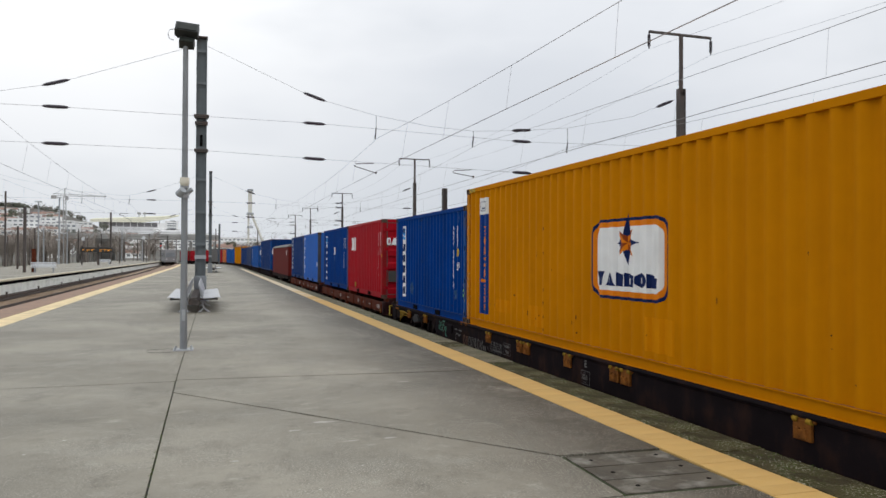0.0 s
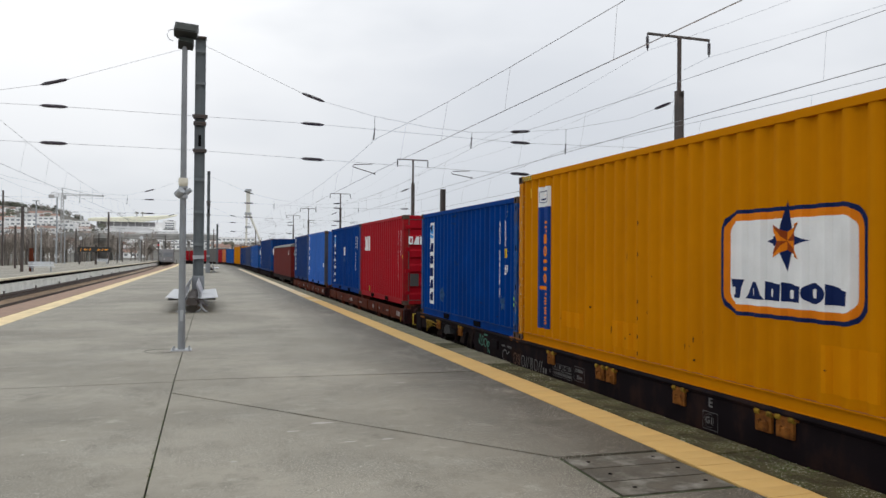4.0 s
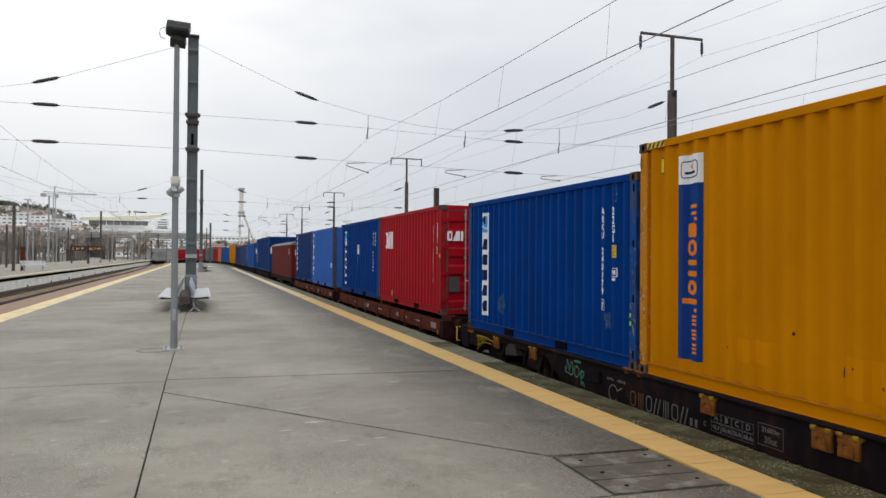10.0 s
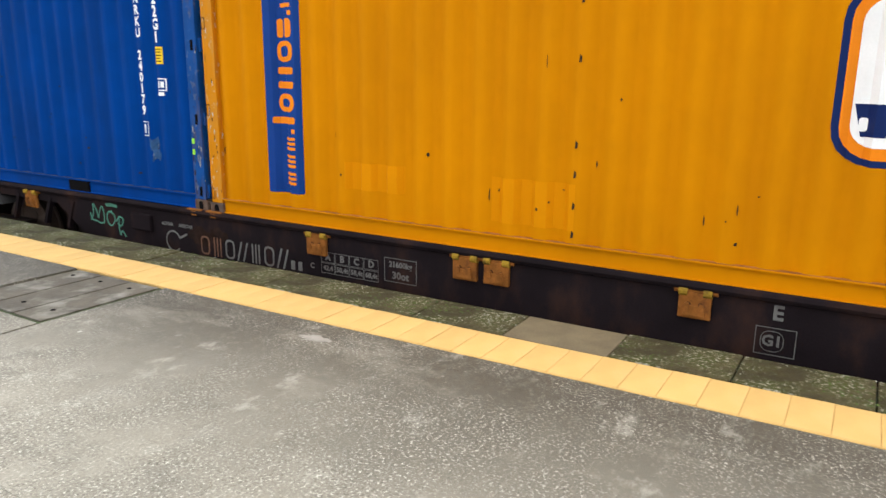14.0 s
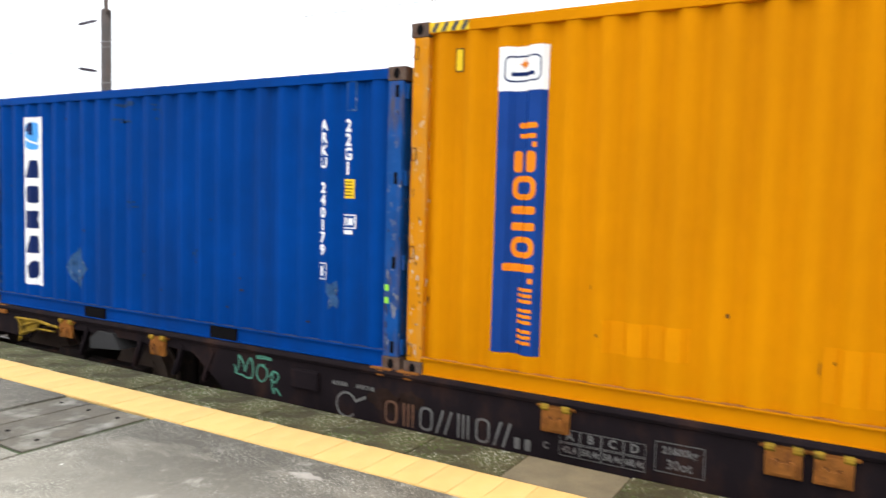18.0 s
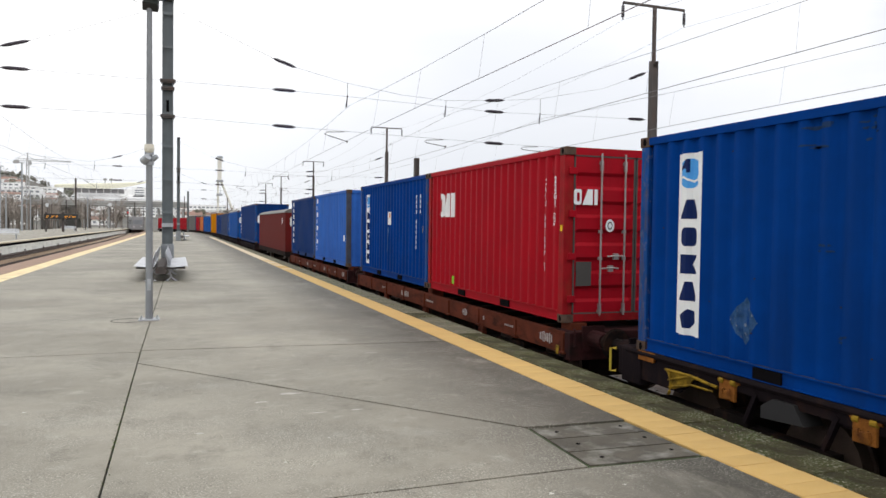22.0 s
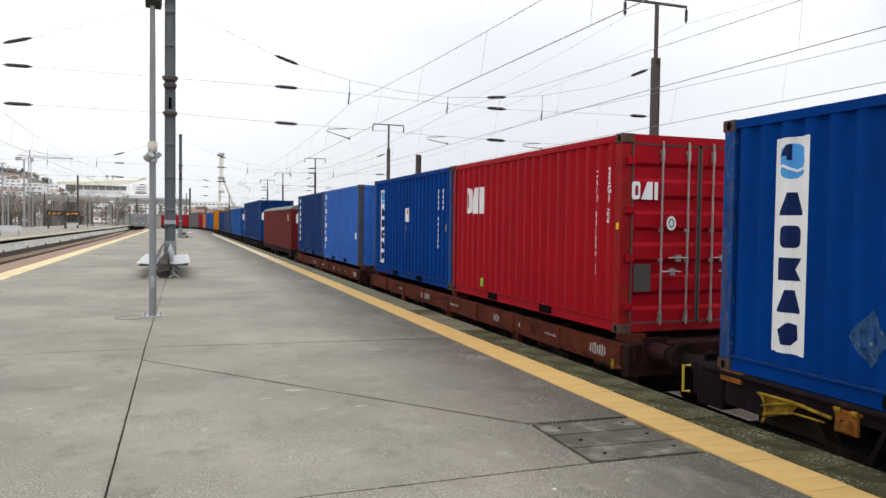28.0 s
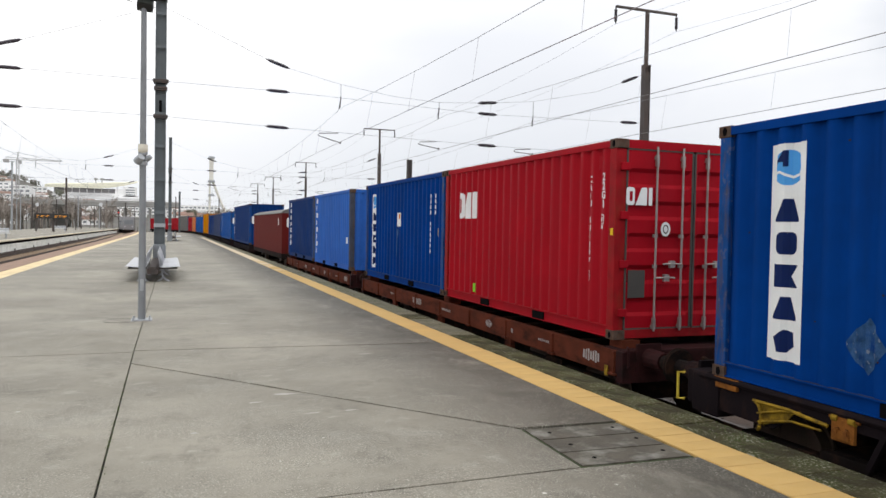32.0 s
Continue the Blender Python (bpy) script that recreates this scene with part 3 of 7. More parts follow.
# ---- plan ----
RAIL = -0.95            # top of rail, below the platform
XT = 6.565              # middle of the goods train's track
CURVE_AT, RADIUS = 109.0, 475.0
TRAVEL = [(0, 0.170), (0.5, 0.549), (1, 0.923), (2, 1.663), (3, 2.393), (3.5, 2.750), (5.5, 4.149), (6, 4.491), (7, 5.165), (8, 5.843), (9, 6.527),
          (10, 7.195), (11, 7.847), (12, 8.474), (13, 9.077), (13.5, 9.387), (15.5, 10.593), (16, 10.889), (17, 11.466), (18, 12.078), (19, 12.674), (20, 13.189),
          (21, 13.623), (22, 14.021), (23, 14.389), (24, 14.688), (25, 14.950), (25.5, 15.053), (27.5, 15.381), (28, 15.440), (29, 15.506), (30, 15.532), (31, 15.534),
          (32, 15.534)]
MOVERS = []             # things of the train with their place along the track at the start


def bend(y):
    """How far the track has curved to the left by this y."""
    return 0.0 if y < CURVE_AT else (y - CURVE_AT) ** 2 / (2 * RADIUS)


def along(d, x=XT, z=0.0):
    if d <= CURVE_AT:
        return pose(x, d, z)
    a = (d - CURVE_AT) / RADIUS
    r = RADIUS + x - XT
    return pose(XT - RADIUS + r * math.cos(a), CURVE_AT + r * math.sin(a), z, 0, 0, math.degrees(a))


def travelled(t):
    return float(np.interp(t, [a for a, b in TRAVEL], [b for a, b in TRAVEL]))


# ---- ground, tracks, platforms ----
bm = bmesh.new()
bmesh.ops.create_grid(bm, x_segments=60, y_segments=60, size=3000)
single("ground", bm, M["ground"], "bare railway yard ground with scrub reaching the horizon", "ground", kind="structure", at=pose(0, 0, -1.42))


def bed(name, label, path, half, z, material="ballast"):
    """A ballast bed along a line of (x, y) points."""
    bm = bmesh.new()
    rows = []
    for x, y in path:
        rows.append([bm.verts.new((x + o, y, zz)) for o, zz in ((-half - 0.5, -1.41), (-half, z), (half, z), (half + 0.5, -1.41))])
    for a, b in zip(rows, rows[1:]):
        for k in range(3):
            bm.faces.new((a[k], a[k + 1], b[k + 1], b[k]))
    return single(name, bm, M[material], label, "ballast", kind="structure")


def left_edge(y):
    return -6.10 + 0.004 * (y - 20) - 0.2 * bend(y + 10)


def right_edge(y):
    return 4.64 - bend(y)


ys = [-40, 0, 40, 84] + list(range(90, 330, 6))
TRACKS = [("goods", lambda y: XT - bend(y)), ("second", lambda y: 10.7 - bend(y)), ("third", lambda y: 15.0 - bend(y)),
          ("left", lambda y: left_edge(y) - 1.7), ("outer", lambda y: left_edge(y) - 4.85)]
bed("ballast_bed", "brown stone ballast under the yard tracks", [(10.7 - bend(y), y) for y in ys], 6.6, RAIL - 0.20)
bed("ballast_bed", "rust-brown stone ballast between the platforms", [(left_edge(y) - 3.05, y) for y in ys], 3.55, RAIL - 0.20, "left_ballast")


def rails(fx, near, left):
    ob = thing("railway_track", "worn railway track with concrete sleepers on ballast", "railway track", "railway tracks")
    for side in (-0.83, 0.83):
        bm, top = bmesh.new(), bmesh.new()
        run(bm, [(fx(y) + side, y, RAIL - 0.085) for y in ys], 0.08, 4)
        for y0, y1 in zip(ys, ys[1:]):
            v = [top.verts.new((fx(y) + side + o, y, RAIL)) for y, o in ((y0, -0.035), (y0, 0.035), (y1, 0.035), (y1, -0.035))]
            top.faces.new(v)
        # left rails: rust brown, darkened in colour for the shade on them
        rail = part("rail", bm, M["dark_rail_and_shade" if left else "rail"], ob)
        part("rail_head", top, M["dark_rail_and_shade" if left else "rail_top"], rail, "polished running surface")
    bm = bmesh.new()
    y = -12.0
    while y < (150 if near else 110):
        box(bm, fx(y), y, RAIL - 0.20, 2.6, 0.26, 0.14)
        y += 0.62
    tagged(part("sleeper", bm, M["left_ballast" if left else "sleeper"], ob), kind="stuff")


for n, fx in TRACKS:
    rails(fx, n in ("goods", "left"), n in ("left", "outer"))

END_Y = 150.0
STRIP_IN, STRIP_OUT = 3.78, 4.185
plat = thing("platform", "long concrete island platform with cracked grey slabs", "platform", kind="structure")
yy = [-14] + list(range(-6, 100, 8)) + list(range(100, 151, 5))
bm = bmesh.new()
slab(bm, [(right_edge(y) - 0.10, y) for y in yy] + [(left_edge(y) + 0.10, y) for y in yy[::-1]], -1.42, -0.14)
part("platform_wall", bm, M["wall"], plat)
bm = bmesh.new()
slab(bm, [(right_edge(y) - 0.03, y) for y in yy] + [(left_edge(y) + 0.03, y) for y in yy[::-1]], -0.139, -0.022)
part("sub_base", bm, M["joint"], plat, "dirt and moss showing in the joints")
LJ = -0.44
G = 0.013


def wavy(a, b, n, amp, seed):
    """Points from a to b with a slight unevenness, as a broken edge has it."""
    rng = random.Random(seed)
    return [(a[0] + (b[0] - a[0]) * k / n + (rng.uniform(-amp, amp) if 0 < k < n else 0),
             a[1] + (b[1] - a[1]) * k / n + (rng.uniform(-amp, amp) if 0 < k < n else 0)) for k in range(n + 1)]


def floor_slab(outline):
    bm = bmesh.new()
    slab(bm, outline, -0.02, 0.0)
    part("concrete_slab", bm, M["concrete"], plat)


def strip_in(y):
    return STRIP_IN - bend(y)


RX = lambda y: strip_in(y) - G
LX = lambda y: left_edge(y) + 1.50
floor_slab([(LJ + 0.011, -14), (1.5285, -14)] + wavy((1.5285, 2.6), (1.498, 4.62 - G), 7, 0.0, 3)[0:] + [(LJ + 0.011, 4.58)])
floor_slab([(1.5315, -14), (RX(0), -14), (RX(0), 4.60 - G)] + [(2.788, 4.64 - G)] + wavy((1.501, 4.62 - G), (1.5315, 2.6), 7, 0.0, 4))
floor_slab([(LJ + 0.011, 4.58 + 0.010)] + [(2.788 - G, 4.64 + G), (2.815 - G, 5.69 - G)] + wavy((2.815 - G, 5.70 - G), (LJ + 0.011, 9.66 - G), 9, 0.012, 1)[1:])
floor_slab([(LJ + 0.011, 9.69 + G)] + wavy((LJ + 0.011, 9.69 + G), (2.815, 5.72 + G), 9, 0.012, 1)[1:] + [(RX(0), 5.68 + G), (RX(0), 10.34 - G)] + wavy((2.6, 10.40 - G), (LJ + 0.011, 10.63 - G), 6, 0.01, 5))
cuts = [10.53, 20.9, 31.2, 41.5, 51.8, 62.2, 72.6, 83.0, 95.5, 103.6, 116.8, 127.4, 138.0, END_Y]
for i, (a, b) in enumerate(zip(cuts, cuts[1:])):
    lo = [(LJ + 0.006 * (a - 10) + 0.007, a + (0.12 if i == 0 else 0)), (RX(a), a - (0.17 if i == 0 else 0))]
    wide = 0.40 if a > 94 else 0.0
    floor_slab([lo[0], (lo[1][0] + wide, lo[1][1]), (RX(b) + wide, b - G), (LJ + 0.006 * (b - 10) + 0.007, b - G)])
for i, (a, b) in enumerate(zip([-14.0, 0.2] + cuts, [0.2] + cuts)):
    k = 0.006
    floor_slab([(LX(a), a), (LJ + k * max(0, a - 10) - 0.007, a), (LJ + k * max(0, b - 10) - 0.007, b - 2 * G), (LX(b), b - 2 * G)])
bm = bmesh.new()
slab(bm, [(2.775, 4.642), (RX(0), 4.605), (RX(0), 5.68), (2.803, 5.706)], -0.0215, -0.014)
part("hatch_bed", bm, M["hatch_joint"], plat, "moss in the joints of the hatch")
# the hatch: three boards of concrete with lifting holes
for k in range(3):
    f0, f1 = k / 3 + (0.028 if k == 0 else 0.010), (k + 1) / 3 - (0.028 if k == 2 else 0.010)
    lo = [(2.815 + 0.027 * f, 4.655 + 1.05 * f) for f in (f0, f1)]
    bm = bmesh.new()
    slab(bm, [lo[0], (RX(0) - 0.02, 4.62 + 1.05 * f0), (RX(0) - 0.02, 4.62 + 1.05 * f1), lo[1]], -0.02, -0.004)
    board = part("hatch_board", bm, M["hatch"], plat)
    bm = bmesh.new()
    for hx in (3.0, 3.62):
        # discs coloured near-black for the shade inside the holes
        tube(bm, (hx, 4.65 + 1.05 * (k + 0.5) / 3, -0.01), (hx, 4.65 + 1.05 * (k + 0.5) / 3, -0.001), 0.018, 10)
    part("lifting_hole", bm, M["shade_print_black"], board)
rng = random.Random(12)
for sx_, sy_, w, h in ((1.07, 7.55, 0.17, 0.05), (0.78, 7.27, 0.09, 0.025), (1.57, 6.73, 0.10, 0.025), (1.22, 6.72, 0.09, 0.015), (0.19, 6.33, 0.035, 0.03), (3.52, 2.9, 0.06, 0.16), (2.45, 9.66, 0.12, 0.03), (0.9, 13.2, 0.14, 0.04)):
    pts = [(sx_ + w * rng.uniform(0.45, 1) * math.cos(a), sy_ + h * rng.uniform(0.4, 1) * math.sin(a)) for a in (2 * math.pi * j / 15 for j in range(15))]
    bm = bmesh.new()
    slab(bm, pts, 0.0, 0.0012)
    part("paint_splash", bm, M["grey_splash" if sx_ > 3 else "splash"], plat, "dried white splash on the concrete")
# the left edge: yellow band and coping seen from afar
for name, a, b, z, m in (("yellow_edge_band", 0.91, 1.49, 0.0, "pale_band"), ("edge_coping", 0.0, 0.90, 0.004, "left_coping")):
    bm = bmesh.new()
    for y0, y1 in zip(yy, yy[1:]):
        slab(bm, [(left_edge(y0) + a, y0), (left_edge(y0) + b, y0), (left_edge(y1) + b, y1), (left_edge(y1) + a, y1)], -0.15 if name == "edge_coping" else -0.02, z)
    part(name, bm, M[m], plat)

# the further platform: wall, recess with its shade painted near-black, edge, floor
P2 = -12.95
p2 = thing("platform", "second concrete platform with a pale wall and yellow edge", "platform", kind="structure")


def p2x(y):
    return P2 + 0.004 * (y - 50)


y2 = [10, 50, 90, 130, 160, 190, 215, 250]
for name, x0, x1, z0, z1, m in (("wall", 0.12, 14.0, -1.42, -0.37, "wall"), ("recess", 0.28, 13.9, -0.369, -0.171, "shade_print_black"),
                                ("floor", 0.46, 14.0, -0.17, 0.0, "concrete"), ("edge", 0.0, 0.45, -0.11, 0.004, "cream_edge")):
    bm = bmesh.new()
    slab(bm, [(p2x(y) - x0, y) for y in y2] + [(p2x(y) - x1, y) for y in y2[::-1]], z0, z1)
    part(name, bm, M[m], p2, "pale concrete retaining wall" if name == "wall" else "")
# made-up dark strip standing in for the shade below the wall
bm = bmesh.new()
slab(bm, [(p2x(y) + 0.4, y) for y in y2] + [(p2x(y) - 0.115, y) for y in y2[::-1]], -1.41, -1.0)
single("wall_foot_shade", bm, M["dark_rail_and_shade"], "dark strip standing for shade at the foot of the platform wall", "cable trough", kind="structure")
for k in range(9):
    single("marker_post", bm_of((0, 0, 0.23, 0.09, 0.09, 0.46), (0, 0, 0.47, 0.12, 0.12, 0.04)), M["dark_mast"], "short dark marker post beside the track", "post", "marker posts",
           at=pose(p2x(44 + 9 * k) + 0.75, 44 + 9 * k, -1.16))

# ---- lamp column on the platform ----


def lamp_column(at):
    ob = thing("lamp_column", "slim galvanised lamp column with two black floodlights", "street lamp", at=at)
    bm = bmesh.new()
    tube(bm, (0, 0, 0.015), (0, 0, 5.46), 0.062, 16, 0.046)
    part("pole", bm, M["pole_paint"], ob)
    part("base_plate", bm_of((0, 0, 0.01, 0.34, 0.34, 0.02), bevel=0.003), M["galv"], ob)
    for dx in (-0.13, 0.13):
        for dy in (-0.13, 0.13):
            bm = bmesh.new()
            tube(bm, (dx, dy, 0.02), (dx, dy, 0.06), 0.016, 6)
            part("bolt", bm, M["galv"], ob)
    bm = bmesh.new()
    for k in range(16):
        a = 2 * math.pi * k / 16
        box(bm, -0.32 + 0.28 * math.cos(a), -0.05 + 0.28 * math.sin(a), 0.002, 0.10, 0.012, 0.004, Matrix.Rotation(a + math.pi / 2, 4, "Z"))
    part("sealant_ring", bm, M["joint"], ob, "ring-shaped crack in the concrete")
    r = random.Random(6)
    bm = bmesh.new()
    slab(bm, [(0.30 * r.uniform(0.75, 1.1) * math.cos(a), -0.04 + 0.27 * r.uniform(0.75, 1.1) * math.sin(a)) for a in (2 * math.pi * j / 18 for j in range(18))], 0.0, 0.003)
    part("mortar_pad", bm, M["grey_splash"], ob, "pale mortar smeared round the base plate")
    tilt = Matrix.Rotation(radians(-38), 4, "X") @ Matrix.Rotation(radians(6), 4, "Y")
    for n, (dx, dz, w, hh) in enumerate(((0.02, 5.70, 0.40, 0.24), (0.02, 5.47, 0.26, 0.16))):
        bm = bmesh.new()
        box(bm, dx, 0, dz, w, 0.16, hh, tilt, bevel=0.012)
        for k in range(6):
            box(bm, dx - w / 2 + w * (k + 0.5) / 6, 0.09, dz + 0.05, 0.012, 0.06, hh * 0.8, tilt)
        head = part("floodlight", bm, M["black"], ob, "black floodlight housing")
        bm = bmesh.new()
        box(bm, dx, -0.085, dz + 0.037, w * 0.84, 0.012, hh * 0.66, tilt)
        part("lens", bm, M["glass_lamp"], head)
    part("bracket", bm_of((0, 0, 5.50, 0.10, 0.06, 0.22), (0.0, 0.02, 5.58, 0.30, 0.05, 0.04)), M["black"], ob)
    bm = bmesh.new()
    run(bm, [(-0.20, 0, 5.50), (-0.27, 0, 5.52), (-0.30, 0, 5.60), (-0.27, 0, 5.68), (-0.20, 0, 5.70)], 0.006)
    part("loop_cable", bm, M["black"], ob)
    bm = bmesh.new()
    tube(bm, (0, -0.02, 2.98), (0, -0.02, 3.06), 0.085, 16, 0.080)
    bmesh.ops.create_uvsphere(bm, u_segments=16, v_segments=8, radius=0.084, matrix=Matrix.Translation((0, -0.02, 2.97)))
    part("loudspeaker_dome", bm, M["cream"], ob, "cream plastic dome")
    bm = bmesh.new()
    tube(bm, (-0.09, -0.03, 2.76), (-0.02, -0.12, 2.84), 0.075, 14, 0.06)
    tube(bm, (0.05, 0.0, 2.80), (0.13, -0.03, 2.86), 0.05, 12, 0.04)
    part("horn", bm, M["galv"], ob)
    bm = bmesh.new()
    tube(bm, (0, 0, 2.70), (0, 0, 2.76), 0.078, 14)
    tube(bm, (0, 0, 2.88), (0, 0, 2.93), 0.078, 14)
    part("clamp", bm, M["galv"], ob)
    part("inspection_cover", bm_of((0, -0.058, 0.62, 0.06, 0.02, 0.20), bevel=0.004), M["galv"], ob)


lamp_column(pose(-0.446, 13.97, 0))


def bench(at):
    ob = thing("platform_bench", "long back-to-back perforated grey steel bench on splayed legs", "bench", "platform benches", at=at)
    for s in (-1, 1):
        for k in range(10):
            y0 = -1.8 + 0.6 * k
            bm = bmesh.new()
            run(bm, [(s * 0.17, y0, 0.44), (s * 0.28, y0, 0.415), (s * 0.50, y0, 0.43), (s * 0.70, y0, 0.455), (s * 0.74, y0, 0.435)], 0.012, 4)
            for v in bm.verts:
                v.co.y = y0 + (v.co.y - y0) * 24.6
            part("seat", bm, M["bench"], ob)
            bm = bmesh.new()
            run(bm, [(s * 0.27, y0, 0.47), (s * 0.21, y0, 0.66), (s * 0.13, y0, 0.86)], 0.011, 4)
            for v in bm.verts:
                v.co.y = y0 + (v.co.y - y0) * 26
            part("backrest", bm, M["bench"], ob)
    for y0 in (-1.75, 0.9, 3.5):
        for s in (-1, 1):
            bm = bmesh.new()
            run(bm, [(s * 0.13, y0, 0.84), (s * 0.21, y0, 0.48), (s * 0.25, y0, 0.22), (s * 0.28, y0, 0.12)], 0.028, 8)
            run(bm, [(s * 0.275, y0, 0.14), (s * 0.24, y0, 0.07), (s * 0.16, y0, 0.02)], 0.024, 8)
            run(bm, [(s * 0.275, y0, 0.14), (s * 0.33, y0, 0.06), (s * 0.42, y0, 0.02)], 0.024, 8)
            tube(bm, (s * 0.20, y0, 0.41), (s * 0.66, y0, 0.42), 0.022)
            box(bm, s * 0.16, y0, 0.008, 0.09, 0.08, 0.016)
            box(bm, s * 0.42, y0, 0.008, 0.09, 0.08, 0.016)
            part("leg", bm, M["bench"], ob)
    # made-up dark fill that blocks light and deepens shade under the seats
    part("seat_shade_fill", bm_of(*[(s * 0.42, -1.8 + 0.6 * k, 0.385, 0.50, 0.50, 0.03) for s in (-1, 1) for k in range(10)], (0, 0.9, 0.30, 0.30, 5.9, 0.16)), M["dark_mast"], ob, "dark fill added under the seats to deepen the shade")
    part("beam", bm_of((0, 0.9, 0.39, 0.14, 6.0, 0.08), (0, 0.9, 0.425, 0.20, 5.98, 0.02)), M["dark_mast"], ob)


bench(pose(-0.43, 25.0, 0))
bench(pose(0.45, 78.0, 0))

# ---- overhead line: masts, head spans, wires ----


def h_beam(bm, x, y, z0, z1, w, d, t=0.02):
    box(bm, x - w / 2 + t / 2, y, (z0 + z1) / 2, t, d, z1 - z0)
    box(bm, x + w / 2 - t / 2, y, (z0 + z1) / 2, t, d, z1 - z0)
    box(bm, x, y, (z0 + z1) / 2, w - 2 * t, t, z1 - z0)


def platform_mast(at, height=9.8, detail=True, width=0.38):
    ob = thing("catenary_mast", "tall grey-painted steel catenary mast in a square footing", "mast", "catenary masts", at=at)
    bm = bmesh.new()
    h_beam(bm, 0, 0, 0.0, height, width, 0.34, 0.03)
    for k in range(int(height / 1.2)):
        box(bm, 0, -0.15, 0.9 + 1.2 * k, width - 0.07, 0.02, 0.10)
    part("column", bm, M["grey_paint"], ob)
    if detail:
        part("footing", bm_of((0, 0, 0.46, 0.44, 0.46, 0.92), bevel=0.02), M["pole_paint"], ob, "grey steel casing round the foot")
        for z, w in ((6.89, 0.08), (6.62, 0.04), (5.61, 0.06)):
            part("clamp", bm_of((0, 0, z, width + 2 * w, 0.40, 0.07), (0, 0, z - 0.07, width + w, 0.38, 0.04)), M["dark_mast"], ob)
        part("cap", bm_of((0, 0, height + 0.02, width + 0.04, 0.40, 0.05)), M["dark_mast"], ob)
        part("number_plate", bm_of((0, -0.175, 5.95, 0.10, 0.012, 0.42)), M["shade_print_black"], ob, "small dark plate")
        part("band", bm_of((0, 0, 1.62, width + 0.02, 0.36, 0.14)), M["galv"], ob, "pale reflective band")
    return ob


platform_mast(pose(-0.32, 29.1, 0))
platform_mast(pose(0.12, 75.2, 0), 9.8, True, 0.28)
platform_mast(pose(1.9, 145, -0.9), 8.5, False, 0.34)


def insulator(p, q, r=0.075, group="line insulators"):
    """A ribbed insulator on a wire between two points."""
    p, q = Vector(p), Vector(q)
    bm = bmesh.new()
    tube(bm, p, q, r * 0.3, 8)
    n = 10
    for k in range(n):
        a = p + (q - p) * (0.07 + 0.86 * (k + 0.1) / n)
        b = p + (q - p) * (0.07 + 0.86 * (k + 0.98) / n)
        rk = r * (0.75, 0.95, 1.0, 1.0, 1.0, 1.0, 1.0, 1.0, 0.95, 0.75)[k]
        tube(bm, a, b, rk, 10, rk * 0.74)
    return single("insulator", bm, M["porcelain"], "dark brown ribbed insulator on a span wire", "insulator", group)


def side_mast(y, x=20.65, base=-1.2, shape=True):
    ob = thing("feeder_mast", "weathered steel mast with a thin top post and crossarm", "mast", "feeder masts", at=pose(x, y, 0))
    bm = bmesh.new()
    h_beam(bm, 0, 0, base, 9.44, 0.31, 0.30, 0.03)
    box(bm, 0, 0, 4.0, 0.22, 0.24, 10.2)
    part("column", bm, M["dark_mast"], ob)
    bm = bmesh.new()
    tube(bm, (0, 0, 9.3), (0, 0, 11.95), 0.10, 10)
    part("top_post", bm, M["dark_mast"], ob)
    part("crossarm", bm_of((-0.03, 0, 11.93, 3.32, 0.10, 0.10)), M["dark_mast"], ob)
    for sx in (-1.70, 1.62):
        bm = bmesh.new()
        tube(bm, (sx, 0, 11.93), (sx, 0, 11.16), 0.03, 8)
        for k in range(6):
            tube(bm, (sx, 0, 11.78 - 0.09 * k), (sx, 0, 11.73 - 0.09 * k), 0.075, 10)
        part("hanging_insulator", bm, M["porcelain"], ob)


SPANS = [-16.5, 29.1, 75.2, 120.3, 160.0, 189.0]
for y in SPANS[1:]:
    side_mast(y, 20.65 + (0.15 if y > 100 else 0))


def polyline_z(pts, x):
    return float(np.interp(x, [p[0] for p in pts], [p[1] for p in pts]))


TOP = [(-21.0, 9.8), (-17, 8.6), (-12, 7.6), (-7.5, 7.25), (-5.27, 7.74), (-0.45, 9.55)]
TOP_R = [(-0.15, 9.55), (3.86, 7.87), (6.31, 7.33), (8.6, 7.02), (10.5, 6.93), (12.7, 7.08), (14.86, 7.31), (18.06, 8.0), (19.78, 8.69), (20.45, 8.97)]
MID = [(-21.0, 6.8), (-5.2, 6.93), (-0.3, 6.89), (3.9, 6.87), (12.7, 6.6), (20.45, 6.74)]
LOW = [(-21.0, 5.6), (-5.2, 5.62), (-0.3, 5.61), (3.9, 5.48), (12.7, 5.27), (20.45, 5.2)]
CONTACT = [6.35, 10.5, 14.87, -7.15, -11.2]
CZ = 5.0


